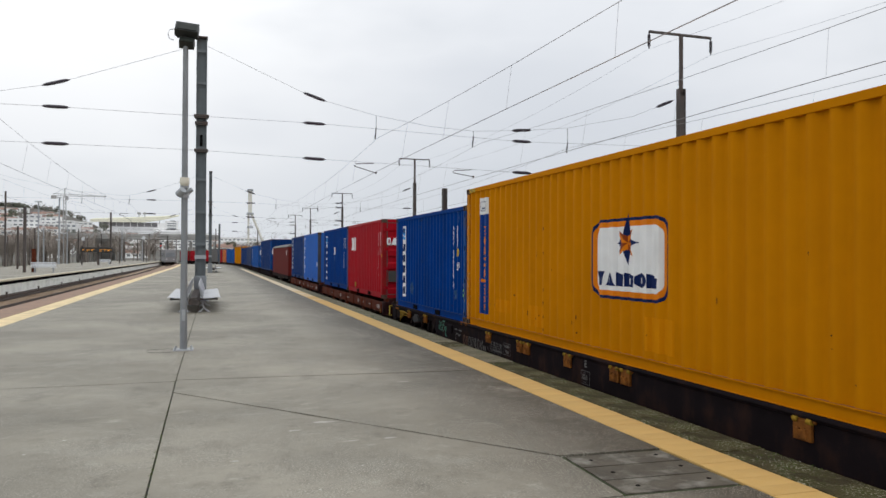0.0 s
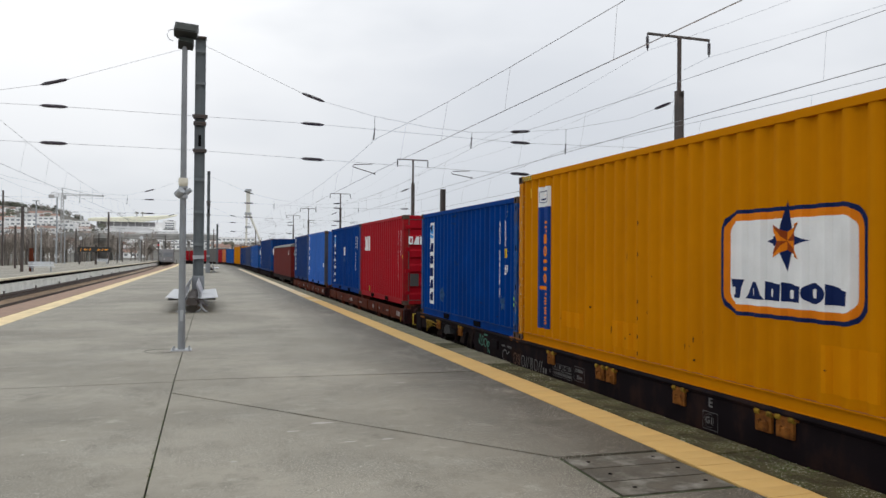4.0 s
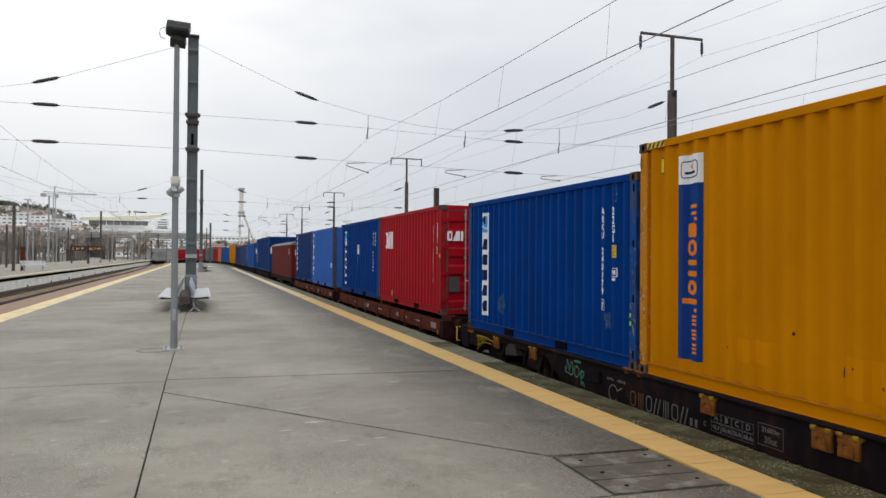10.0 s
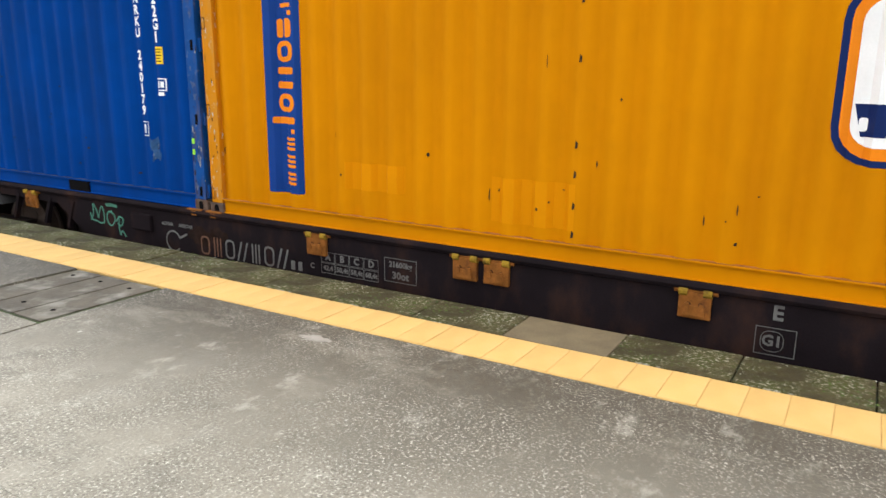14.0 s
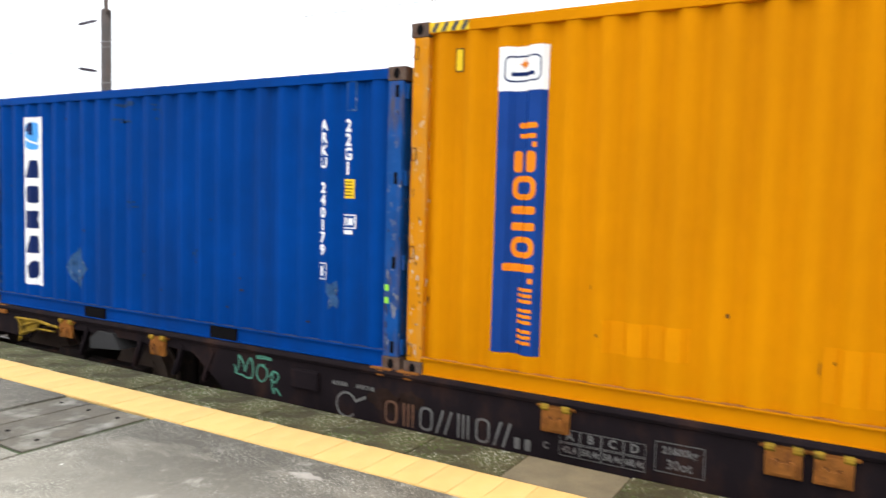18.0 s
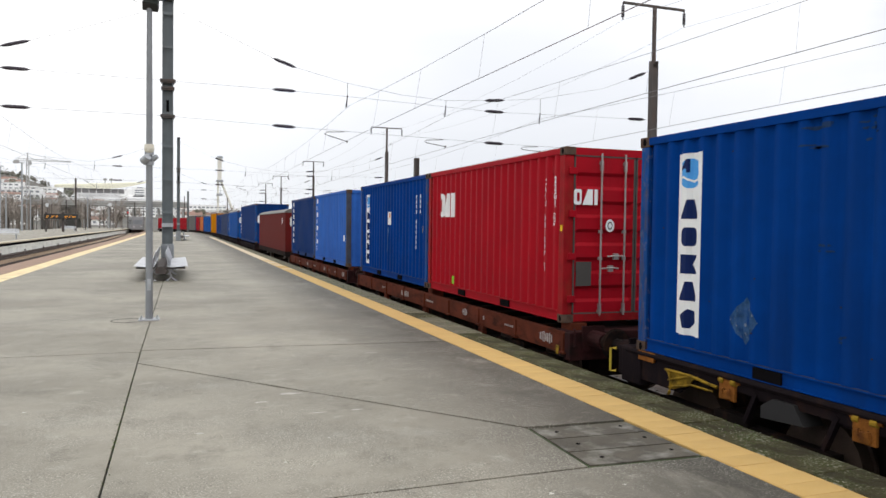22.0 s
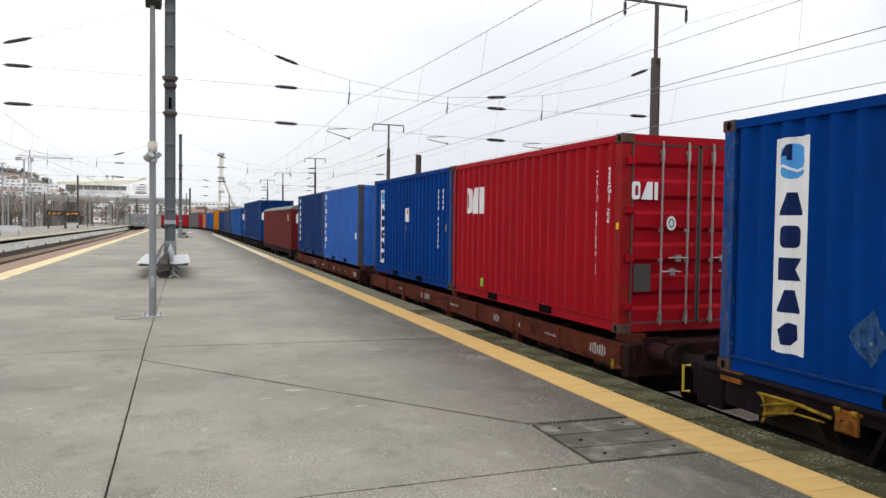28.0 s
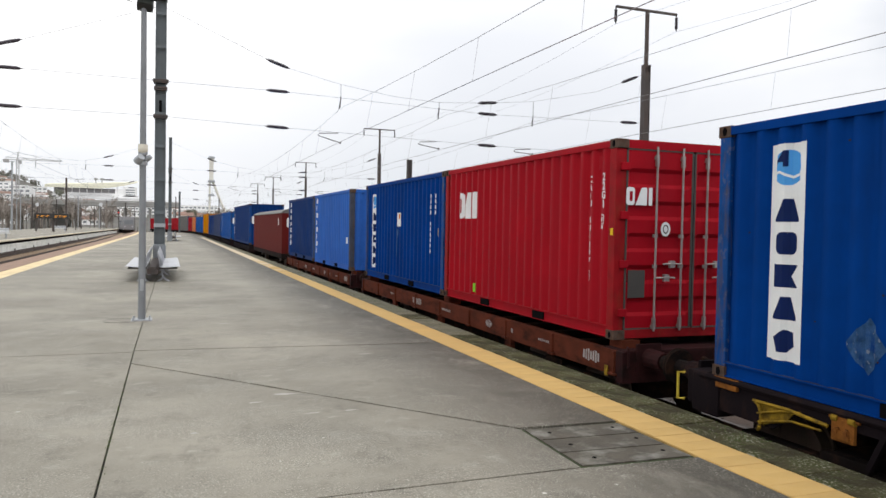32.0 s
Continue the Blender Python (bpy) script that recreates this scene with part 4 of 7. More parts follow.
def head_span(y, full=True):
    bm = bmesh.new()
    r = 0.0065 if full else 0.007
    for pts in (TOP, TOP_R, MID, LOW):
        run(bm, [(x, y, z) for x, z in pts], r, 5)
    for x in CONTACT:
        top = polyline_z(TOP_R if x > 0 else TOP, x)
        mid = polyline_z(MID, x)
        tube(bm, (x, y, top), (x, y, mid), 0.013, 5)
        tube(bm, (x, y, mid - 0.02), (x - 0.1, y, 6.32), 0.008, 5)
    single("head_span", bm, M["wire"], "steel cross-span wires carrying the overhead line", "span wire", "head spans")
    for x, zs in ((3.88, (TOP_R, MID, LOW)), (12.7, (TOP_R, MID, LOW)), (-5.23, (TOP, MID, LOW)), (19.78, (TOP_R, MID))):
        for pts in zs:
            a, b = x - 0.45, x + 0.45
            insulator((a, y, polyline_z(pts, a)), (b, y, polyline_z(pts, b)))
    for x in CONTACT:
        ob = thing("registration_arm", "zigzag steel arm steadying a contact wire", "registration arm", "registration arms", at=pose(x, y, 0))
        bm = bmesh.new()
        z = polyline_z(LOW, x) - 0.02
        run(bm, [(-0.10, 0, z), (-0.82, 0, z - 0.05), (-0.90, 0, z - 0.11), (-0.82, 0, z - 0.16), (0.0, 0, CZ + 0.02)], 0.017, 6)
        part("arm", bm, M["dark_mast"], ob)
        mid = polyline_z(MID, x)
        bm = bmesh.new()
        tube(bm, (0, 0, mid + 0.05), (-0.04, 0, mid - 0.42), 0.024, 6)
        part("hanger", bm, M["porcelain"], ob, "dark insulated hanger")
        part("clip", bm_of((0, 0, CZ + 0.02, 0.05, 0.08, 0.07)), M["dark_mast"], ob)


for y in SPANS[1:4]:
    head_span(y, y < 40)


def line_set(x):
    """Contact wire, sagging messenger and droppers over one track."""
    bm = bmesh.new()
    spans = list(zip(SPANS, SPANS[1:])) + [(189.0, 243.0)]
    con, mes = [], []
    for a, b in spans:
        n = 10
        for k in range(n):
            y = a + (b - a) * k / n
            f = 2 * k / n - 1
            sx = x - bend(y) + 0.22 * math.cos(math.pi * (SPANS.index(a) + k / n))
            con.append((sx, y, CZ))
            z = 5.91 + 0.55 * f * f
            mes.append((x - bend(y), y, z))
            if k:
                tube(bm, (sx, y, CZ), (x - bend(y), y, z), 0.0035, 4)
    run(bm, con, 0.0085, 5)
    run(bm, mes, 0.0065, 5)
    single("overhead_line", bm, M["wire"], "contact wire hung by droppers from a sagging messenger", "overhead wire", "overhead lines")


for x in CONTACT:
    line_set(x + 0.35 if x == 10.5 else x + 0.1)
for sx in (-1.70, 1.62):
    bm = bmesh.new()
    pts = []
    for a, b in zip(SPANS, SPANS[1:]):
        for k in range(8):
            f = 2 * k / 8 - 1
            pts.append((20.65 + sx, a + (b - a) * k / 8, 11.14 - 0.9 * (1 - f * f)))
    run(bm, pts, 0.0055, 5)
    single("feeder_wire", bm, M["wire"], "thick feeder wire hung from the mast crossarms", "overhead wire", "feeder wires")
bm = bmesh.new()
h_beam(bm, 0, 0, -1.2, 5.62, 0.26, 0.26, 0.03)
single("yard_mast", bm, M["dark_mast"], "bare brown steel mast beside the yard tracks", "mast", at=pose(12.95, 40.7, 0))

rng = random.Random(14)
bm = bmesh.new()
for k in range(260):
    yk = 1.5 + 11.5 * rng.random() ** 1.2
    if noise.noise((0.0, yk * 0.9, 2.0)) < -0.1:
        continue
    xk, r = LJ + rng.gauss(0, 0.012), rng.uniform(0.004, 0.011)
    vs = [bm.verts.new((xk + r * math.cos(a), yk + 1.8 * r * math.sin(a), -0.004)) for a in (0.3, 1.7, 2.9, 4.2, 5.4)]
    top = bm.verts.new((xk, yk, r * 0.6))
    for i in range(5):
        bm.faces.new((vs[i], vs[(i + 1) % 5], top))
single("joint_moss", bm, M["moss"], "green moss growing in the long platform joint", "moss", kind="stuff")

# ---- containers ----


def corrugated(bm, side, L, z0, z1, x_out=1.207, x_in=1.160, pitch=0.278, axis="y", half=None):
    """A pressed side wall: outer and inner flats joined by slopes. side: -1 or 1."""
    half = L / 2 - 0.165 if half is None else half
    n = max(1, round(2 * half / pitch))
    p = 2 * half / n
    prof = []
    for k in range(n):
        a = -half + k * p
        prof += [(a, x_in), (a + 0.17 * p, x_in), (a + 0.33 * p, x_out), (a + 0.67 * p, x_out), (a + 0.83 * p, x_in)]
    prof.append((half, x_in))

    def at(u, d, z):
        return (side * d, u, z) if axis == "y" else (u, side * d, z)
    prev = None
    for u, d in prof:
        cur = (bm.verts.new(at(u, d, z0)), bm.verts.new(at(u, d, z1)))
        if prev:
            bm.faces.new((prev[0], cur[0], cur[1], prev[1])).smooth = True
        prev = cur


def stacked(words, height, step):
    """Characters set one under another, top one first."""
    out = bmesh.new()
    for k, ch in enumerate(words):
        if ch == " ":
            continue
        t = text_bm(ch, height)
        bmesh.ops.transform(t, matrix=Matrix.Translation((0, -step * k, 0)) @ Matrix.Diagonal((0.84, 1.0, 1.0, 1.0)), verts=t.verts)
        me = bpy.data.meshes.new("letter")
        t.to_mesh(me)
        t.free()
        out.from_mesh(me)
        bpy.data.meshes.remove(me)
    return out


PROUD = 1.2085          # decals lie just outside the pressed flats
SIZES = {}              # length and height of each container
PRESS = [(0.0, 1.160), (0.17, 1.160), (0.33, 1.207), (0.67, 1.207), (0.83, 1.160), (1.0, 1.160)]


def press_depth(L, y):
    """How far out the pressed side wall stands at this place along it."""
    half = L / 2 - 0.165
    p = 2 * half / round(2 * half / 0.278)
    return float(np.interp(((y + half) / p) % 1.0, [k[0] for k in PRESS], [k[1] for k in PRESS]))


def pressed(ob, bm):
    """Lay a decal into the ribs of the side wall."""
    if ob.name not in SIZES or not bm.verts:
        return bm
    L, H = SIZES[ob.name]
    half = L / 2 - 0.165
    y0, y1 = min(v.co.y for v in bm.verts), max(v.co.y for v in bm.verts)
    zc = sum(v.co.z for v in bm.verts) / len(bm.verts)
    if y0 < -half or y1 > half or not 0.17 < zc < H - 0.1:
        return bm
    n = round(2 * half / 0.278)
    p = 2 * half / n
    for k in range(n):
        for f, _ in PRESS[1:]:
            y = -half + p * (k + f)
            if y0 + 1e-4 < y < y1 - 1e-4:
                bmesh.ops.bisect_plane(bm, geom=bm.verts[:] + bm.edges[:] + bm.faces[:], plane_co=(0, y, 0), plane_no=(0, 1, 0))
    for v in bm.verts:
        v.co.x += 1.207 - press_depth(L, v.co.y)
    return bm


def container(name, label, L, H, paint, post, d0, base, doors=False, group="shipping containers"):
    ob = thing("shipping_container", label, "container", group)
    if d0 < 50:
        SIZES[ob.name] = (L, H)
    for s in (-1, 1):
        bm = bmesh.new()
        corrugated(bm, s, L, 0.15, H - 0.10)
        part("side_wall", bm, M[paint], ob)
        part("top_rail", bm_of((s * 1.185, 0, H - 0.055, 0.066, L - 0.32, 0.09), bevel=0.006), M[paint], ob)
        bm = bmesh.new()
        prof = [(1.150, 0.017), (1.212, 0.017), (1.212, 0.027), (1.188, 0.030), (1.188, 0.148), (1.218, 0.152), (1.218, 0.1645), (1.150, 0.1645)]
        a, b = [[bm.verts.new((s * x, e * (L / 2 - 0.16), z)) for x, z in prof] for e in (-1, 1)]
        for i in range(len(prof)):
            bm.faces.new((a[i], a[(i + 1) % len(prof)], b[(i + 1) % len(prof)], b[i]))
        bm.faces.new(a)
        bm.faces.new(b[::-1])
        bmesh.ops.recalc_face_normals(bm, faces=bm.faces)
        part("bottom_rail", bm, M[paint], ob)
        # strip on the rail top: grime, with the shadow line painted in
        if d0 < 40:
            part("dirt_shadow_line", bm_of((s * 1.1955, 0, 0.168, 0.034, L - 0.34, 0.006)), M["seam" if paint == "yellow" else "seam_blue" if "blue" in paint else "red_rust"], ob, "grime and painted shadow line along the rail")
        if L < 7:
            for y in (-1.03, 1.03):
                # solid block; the pocket's inner shade is its near-black colour
                part("fork_pocket", bm_of((s * 1.188, y, 0.085, 0.05, 0.36, 0.115)), M["shade_print_black"], ob, "dark forklift pocket")
    for sx in (-1, 1):
        for sy in (-1, 1):
            part("corner_post", bm_of((sx * 1.137, sy * (L / 2 - 0.099), H / 2, 0.155, 0.150, H - 0.24), bevel=0.008), M[post], ob)
            for z in (0.059, H - 0.059):
                c = part("corner_casting", bm_of((sx * 1.131, sy * (L / 2 - 0.089), z, 0.176, 0.178, 0.118), bevel=0.006), M["casting"], ob)
                # flat disc, coloured near-black as the shade in the hole
                bm = bmesh.new()
                poly(bm, disc(0, 0, 0.032, 0.045, 14))
                bm = on(bm, SIDE, -1.2195, sy * (L / 2 - 0.089), z) if sx < 0 else on(bm, Matrix.Rotation(math.pi, 4, "Z") @ SIDE, 1.2195, sy * (L / 2 - 0.089), z)
                part("casting_hole", bm, M["shade_print_black"], c)
    bm = bmesh.new()
    for k in range(max(2, int(L / 1.1))):
        y0, y1 = -L / 2 + 0.1 + (L - 0.2) * k / max(2, int(L / 1.1)), -L / 2 + 0.1 + (L - 0.2) * (k + 0.82) / max(2, int(L / 1.1))
        box(bm, 0, (y0 + y1) / 2, H - 0.03, 2.3, y1 - y0, 0.02)
    box(bm, 0, 0, H - 0.045, 2.32, L - 0.2, 0.02)
    part("roof", bm, M[paint], ob)
    # floor frame coloured near-black for the shade under the container
    part("floor_frame", bm_of((0, 0, 0.10, 2.30, L - 0.3, 0.10)), M["shade_print_black"], ob)
    for s in ((1,) if doors else (-1, 1)):
        bm = bmesh.new()
        corrugated(bm, s, L, 0.12, H - 0.10, L / 2 - 0.02, L / 2 - 0.06, 0.26, "x", 1.06)
        part("end_wall", bm, M[paint], ob)
        part("end_sill", bm_of((0, s * (L / 2 - 0.05), 0.075, 2.1, 0.09, 0.11)), M[paint], ob)
        part("end_header", bm_of((0, s * (L / 2 - 0.05), H - 0.06, 2.1, 0.09, 0.10)), M[paint], ob)
    if doors:
        y = -L / 2
        part("door_sill", bm_of((0, y + 0.06, 0.07, 2.1, 0.10, 0.11)), M[post], ob)
        part("door_header", bm_of((0, y + 0.06, H - 0.06, 2.1, 0.10, 0.11)), M[paint], ob)
        for s in (-1, 1):
            bm = bmesh.new()
            x0, x1 = s * 0.535 - 0.505, s * 0.535 + 0.505
            zs, z = [(0.14, 0.0), (0.30, 0.0)], 0.30
            pan = (H - 0.50) / 5
            for k in range(5):
                zs += [(z + 0.05, 0.036), (z + pan * 0.48, 0.036), (z + pan * 0.48 + 0.05, 0.0), (z + pan, 0.0)]
                z += pan
            zs += [(H - 0.12, 0.0)]
            prev = None
            for zz, dy in zs:
                row = [bm.verts.new((xx, y + 0.022 + (dy if 0 < i < 3 else 0.0), zz)) for i, xx in enumerate((x0, x0 + 0.05, x1 - 0.05, x1))]
                if prev:
                    for i in range(3):
                        bm.faces.new((prev[i], prev[i + 1], row[i + 1], row[i]))
                prev = row
            door = part("door", bm, M[paint], ob)
            part("gasket", bm_of((s * 1.048, y + 0.030, H / 2, 0.022, 0.03, H - 0.28), (s * 0.021, y + 0.030, H / 2, 0.026, 0.03, H - 0.28),
                                 (s * 0.535, y + 0.030, 0.135, 1.02, 0.03, 0.02), (s * 0.535, y + 0.030, H - 0.125, 1.02, 0.03, 0.02)), M["gasket"], door)
            for r in (0.20, 0.61):
                bm = bmesh.new()
                tube(bm, (s * r, y - 0.012, 0.10), (s * r, y - 0.012, H - 0.08), 0.0145, 10)
                for z in (0.16, 0.95, 1.35, H - 0.22):
                    box(bm, s * r, y + 0.004, z, 0.06, 0.03, 0.045)
                for z in (0.20, H - 0.26):
                    box(bm, s * r, y - 0.006, z, 0.036, 0.042, 0.15)
                rod = part("lock_rod", bm, M["lock_steel"], door, "galvanised lock rod")
                bm = bmesh.new()
                z = 0.98 if r < 0.5 else 0.80
                d = -s if r > 0.5 else s
                run(bm, [(s * r, y - 0.03, z), (s * r + d * 0.18, y - 0.045, z + 0.01), (s * r + d * 0.30, y - 0.03, z)], 0.012, 6)
                box(bm, s * r + d * 0.16, y - 0.03, z, 0.08, 0.04, 0.09)
                part("handle", bm, M["lock_steel"], door)
            for k in range(4):
                part("hinge", bm_of((s * 1.09, y + 0.004, 0.35 + k * (H - 0.7) / 3, 0.12, 0.035, 0.10), bevel=0.006), M[paint], door)
    MOVERS.append((ob, d0, base))
    return ob


def sticker(ob, outline, material, y, z, lift=0.0, name="decal", label=""):
    bm = bmesh.new()
    poly(bm, outline, 0.0)
    return part(name, pressed(ob, on(bm, SIDE, -PROUD - lift, y, z)), M[material], ob, label)


def lettered(ob, bm, material, y, z, lift=0.0, name="lettering"):
    return part(name, pressed(ob, on(bm, SIDE, -PROUD - lift, y, z)), M[material], ob)


# the yellow forty-foot box: banner, emblem, patches and scuffs
YC, BC, RC, B2C, LC, DC = 9.384, 18.682, 26.815, 33.24, 41.56, 47.94
yel = container("y", "yellow high forty-foot container with blue vertical banner and round-cornered emblem", 12.192, 2.94, "yellow", "yellow_worn", YC, 0.205)
by = 14.462 - YC
sticker(yel, rrect(0, 0, 0.40, 2.045, 0.004), "decal_blue", by, 1.325, 0, "banner", "blue vertical banner")
sticker(yel, rrect(0, 0, 0.40, 0.34, 0.004), "decal_white", by, 2.515, 0, "banner_head", "white square with a small emblem")
bm = bmesh.new()
ring(bm, rrect(0, 0, 0.31, 0.20, 0.05), rrect(0, 0, 0.285, 0.175, 0.04), 0.003)
poly(bm, [(-0.10, -0.055), (0.10, -0.055), (0.10, -0.025), (-0.10, -0.025)], 0.001)
lettered(yel, bm, "decal_navy", by, 2.515, 0.002, "small_emblem")
bm = bmesh.new()
reach = [0.055, 0.016, 0.032, 0.016] * 4
poly(bm, [(r * math.cos(math.pi / 8 * k), 0.035 + r * math.sin(math.pi / 8 * k)) for k, r in enumerate(reach)])
lettered(yel, bm, "decal_orange", by, 2.515, 0.003, "small_star")
# plain orange blocks running up the banner in place of the web address
z = -0.96
for kind, w, h, x in (("bars", 0.135, 0.135, 0.07), ("bars", 0.135, 0.135, 0.07), ("bars", 0.135, 0.135, 0.07), ("dot", 0.04, 0.04, 0.118), ("tee", 0.265, 0.10, 0.01), ("loop", 0.215, 0.165, 0.034),
                      ("stub", 0.215, 0.10, 0.034), ("stub", 0.215, 0.10, 0.034), ("loop", 0.215, 0.185, 0.034), ("split", 0.215, 0.165, 0.034), ("dot", 0.04, 0.04, 0.118),
                      ("dot", 0.15, 0.035, 0.055), ("tee", 0.17, 0.07, 0.055)):
    bm = bmesh.new()
    c = z + h / 2
    if kind == "bars":
        for k in range(3):
            poly(bm, rrect(x, z + h * (k + 0.5) / 3, w, h * 0.2, 0.008))
    elif kind == "dot":
        poly(bm, rrect(x, c, w, h, 0.006))
    elif kind == "loop":
        ring(bm, rrect(x, c, w, h, 0.07), rrect(x, c, w - 0.09, h - 0.09, 0.03), 0.002)
    elif kind == "split":
        poly(bm, rrect(x - 0.065, c, 0.075, h, 0.03))
        poly(bm, rrect(x + 0.055, c, 0.09, h, 0.04))
    else:
        poly(bm, rrect(x, c, w, h * 0.62, 0.02))
    lettered(yel, bm, "decal_orange", by, 1.335, 0.002, "banner_mark")
    z += h + 0.028
ly, lz = 9.013 - YC, 1.657 - 0.205
sticker(yel, rrect(0, 0, 1.865, 1.12, 0.24), "decal_navy", ly, lz, 0.0, "emblem_border", "navy border")
sticker(yel, rrect(0, 0, 1.775, 1.035, 0.20), "decal_orange", ly, lz, 0.0024, "emblem_ring", "orange inner border")
sticker(yel, rrect(0, 0, 1.66, 0.885, 0.14), "decal_white", ly, lz, 0.0048, "emblem_field", "white field")


def star_point(angle, reach, waist, lift, light, dark):
    """One kite-shaped point of the emblem's star, its two halves in two colours."""
    a = radians(angle)
    for q, mcol in ((0.785, light), (-0.785, dark)):
        bm = bmesh.new()
        tri = [(0, 0), (reach * math.cos(a), reach * math.sin(a)), (waist * math.cos(a + q), waist * math.sin(a + q))]
        poly(bm, tri if q < 0 else tri[::-1])
        lettered(yel, bm, mcol, ly, lz + 0.219, lift, "emblem_point")


for angle, reach in ((0, 0.277), (90, 0.40), (180, 0.277), (270, 0.306)):
    star_point(angle, reach, 0.095, 0.0072, "decal_navy", "decal_navy")
for angle in (45, 135, 225, 315):
    star_point(angle, 0.255, 0.088, 0.0096, "decal_orange", "decal_rust")
# plain navy blocks in place of the name
x0 = -0.815
for k, (w, top, slot, sx_) in enumerate(((0.235, 0.105, 0.05, -0.06), (0.275, 0.085, 0.05, 0.0), (0.245, 0.095, 0.045, -0.02), (0.245, 0.095, 0.045, -0.02), (0.29, 0.10, 0.06, 0.0), (0.235, 0.095, 0.0, 0.0))):
    bm = bmesh.new()
    if k == 4:
        poly(bm, disc(x0 + w / 2, 0, w / 2, 0.10, 20))
    elif k == 1:
        poly(bm, [(x0, -0.095), (x0 + 0.09, top), (x0 + w - 0.09, top), (x0 + w, -0.095)])
    else:
        poly(bm, [(x0 + (0.05 if k == 0 else 0.0), -0.095), (x0, top), (x0 + w, top - 0.012 * k), (x0 + w - (0.05 if k == 0 else 0.01), -0.095)])
    lettered(yel, bm, "decal_navy", ly, lz - 0.282, 0.0072, "emblem_block")
    if slot:
        bm = bmesh.new()
        poly(bm, rrect(x0 + w / 2 + sx_, -0.02 if k != 4 else 0.0, slot, 0.085, 0.018))
        lettered(yel, bm, "decal_white", ly, lz - 0.282, 0.0096, "emblem_slot")
    x0 += w + 0.006


def pressed_patch(ob, L, y0, y1, z0, z1, material, name, label):
    """A coat of paint that follows the pressed wall."""
    half = L / 2 - 0.165
    n = round(2 * half / 0.278)
    p = 2 * half / n
    ysn = sorted({y0, y1} | {-half + p * (k + f) for k in range(n) for f, _ in PRESS if y0 < -half + p * (k + f) < y1})
    bm = bmesh.new()
    rows = [(bm.verts.new((-press_depth(L, y) - 0.0012, y, z0)), bm.verts.new((-press_depth(L, y) - 0.0012, y, z1))) for y in ysn]
    for a, b in zip(rows, rows[1:]):
        bm.faces.new((a[0], b[0], b[1], a[1]))
    part(name, bm, M[material], ob, label)


for y, z, w, h in ((13.45, 0.66, 0.62, 0.24), (11.95, 0.58, 0.72, 0.36), (8.25, 0.62, 0.62, 0.44)):
    pressed_patch(yel, 12.192, y - YC - w / 2, y - YC + w / 2, z - 0.235 - h / 2 + 0.1, z - 0.235 + h / 2 + 0.1, "patch", "paint_patch", "slightly fresher yellow paint")
rng = random.Random(5)
for k in range(24):
    y = rng.uniform(4.2, 14.2)
    z = abs(rng.gauss(0.1, 0.75)) + 0.28
    if z > 2.6 or abs(y - 8.91) < 1.0 and 1.05 < z < 2.2:
        continue
    w, h = rng.uniform(0.005, 0.014), rng.uniform(0.006, 0.022)
    if rng.random() < 0.3:
        h = rng.uniform(0.03, 0.08)
        w *= 0.5
    pts = [(w * math.cos(a) * rng.uniform(0.6, 1), h * math.sin(a) * rng.uniform(0.6, 1)) for a in (2 * math.pi * j / 7 for j in range(7))]
    sticker(yel, pts, "scuff", y - YC, z, 0.0, "scuff_mark")
for z in (0.34, 0.56, 0.80, 1.02, 1.64, 2.05):
    sticker(yel, [(-0.011, -0.026), (0.009, -0.022), (0.012, 0.015), (-0.005, 0.032)], "scuff", 11.600 - YC, z - 0.1, 0.0, "scuff_mark")
# dark border painted behind the plate as its shadow
sticker(yel, rrect(0, 0, 0.075, 0.19, 0.01), "scuff", 15.040 - YC, 2.62, 0.0, "plate_shadow")
sticker(yel, rrect(0, 0, 0.055, 0.17, 0.01), "decal_yellow", 15.040 - YC, 2.62, 0.004, "plate", "small raised plate")
sticker(yel, rrect(0, 0, 0.36, 0.078, 0.003), "decal_yellow", 15.115 - YC, 2.885, 0.0106, "height_warning", "yellow and black height warning")
bm = bmesh.new()
for k in range(4):
    poly(bm, [(-0.17 + 0.09 * k, -0.036), (-0.125 + 0.09 * k, -0.036), (-0.085 + 0.09 * k, 0.036), (-0.13 + 0.09 * k, 0.036)])
lettered(yel, bm, "gasket", 15.115 - YC, 2.885, 0.0130, "warning_stripes")

# the blue twenty-foot boxes


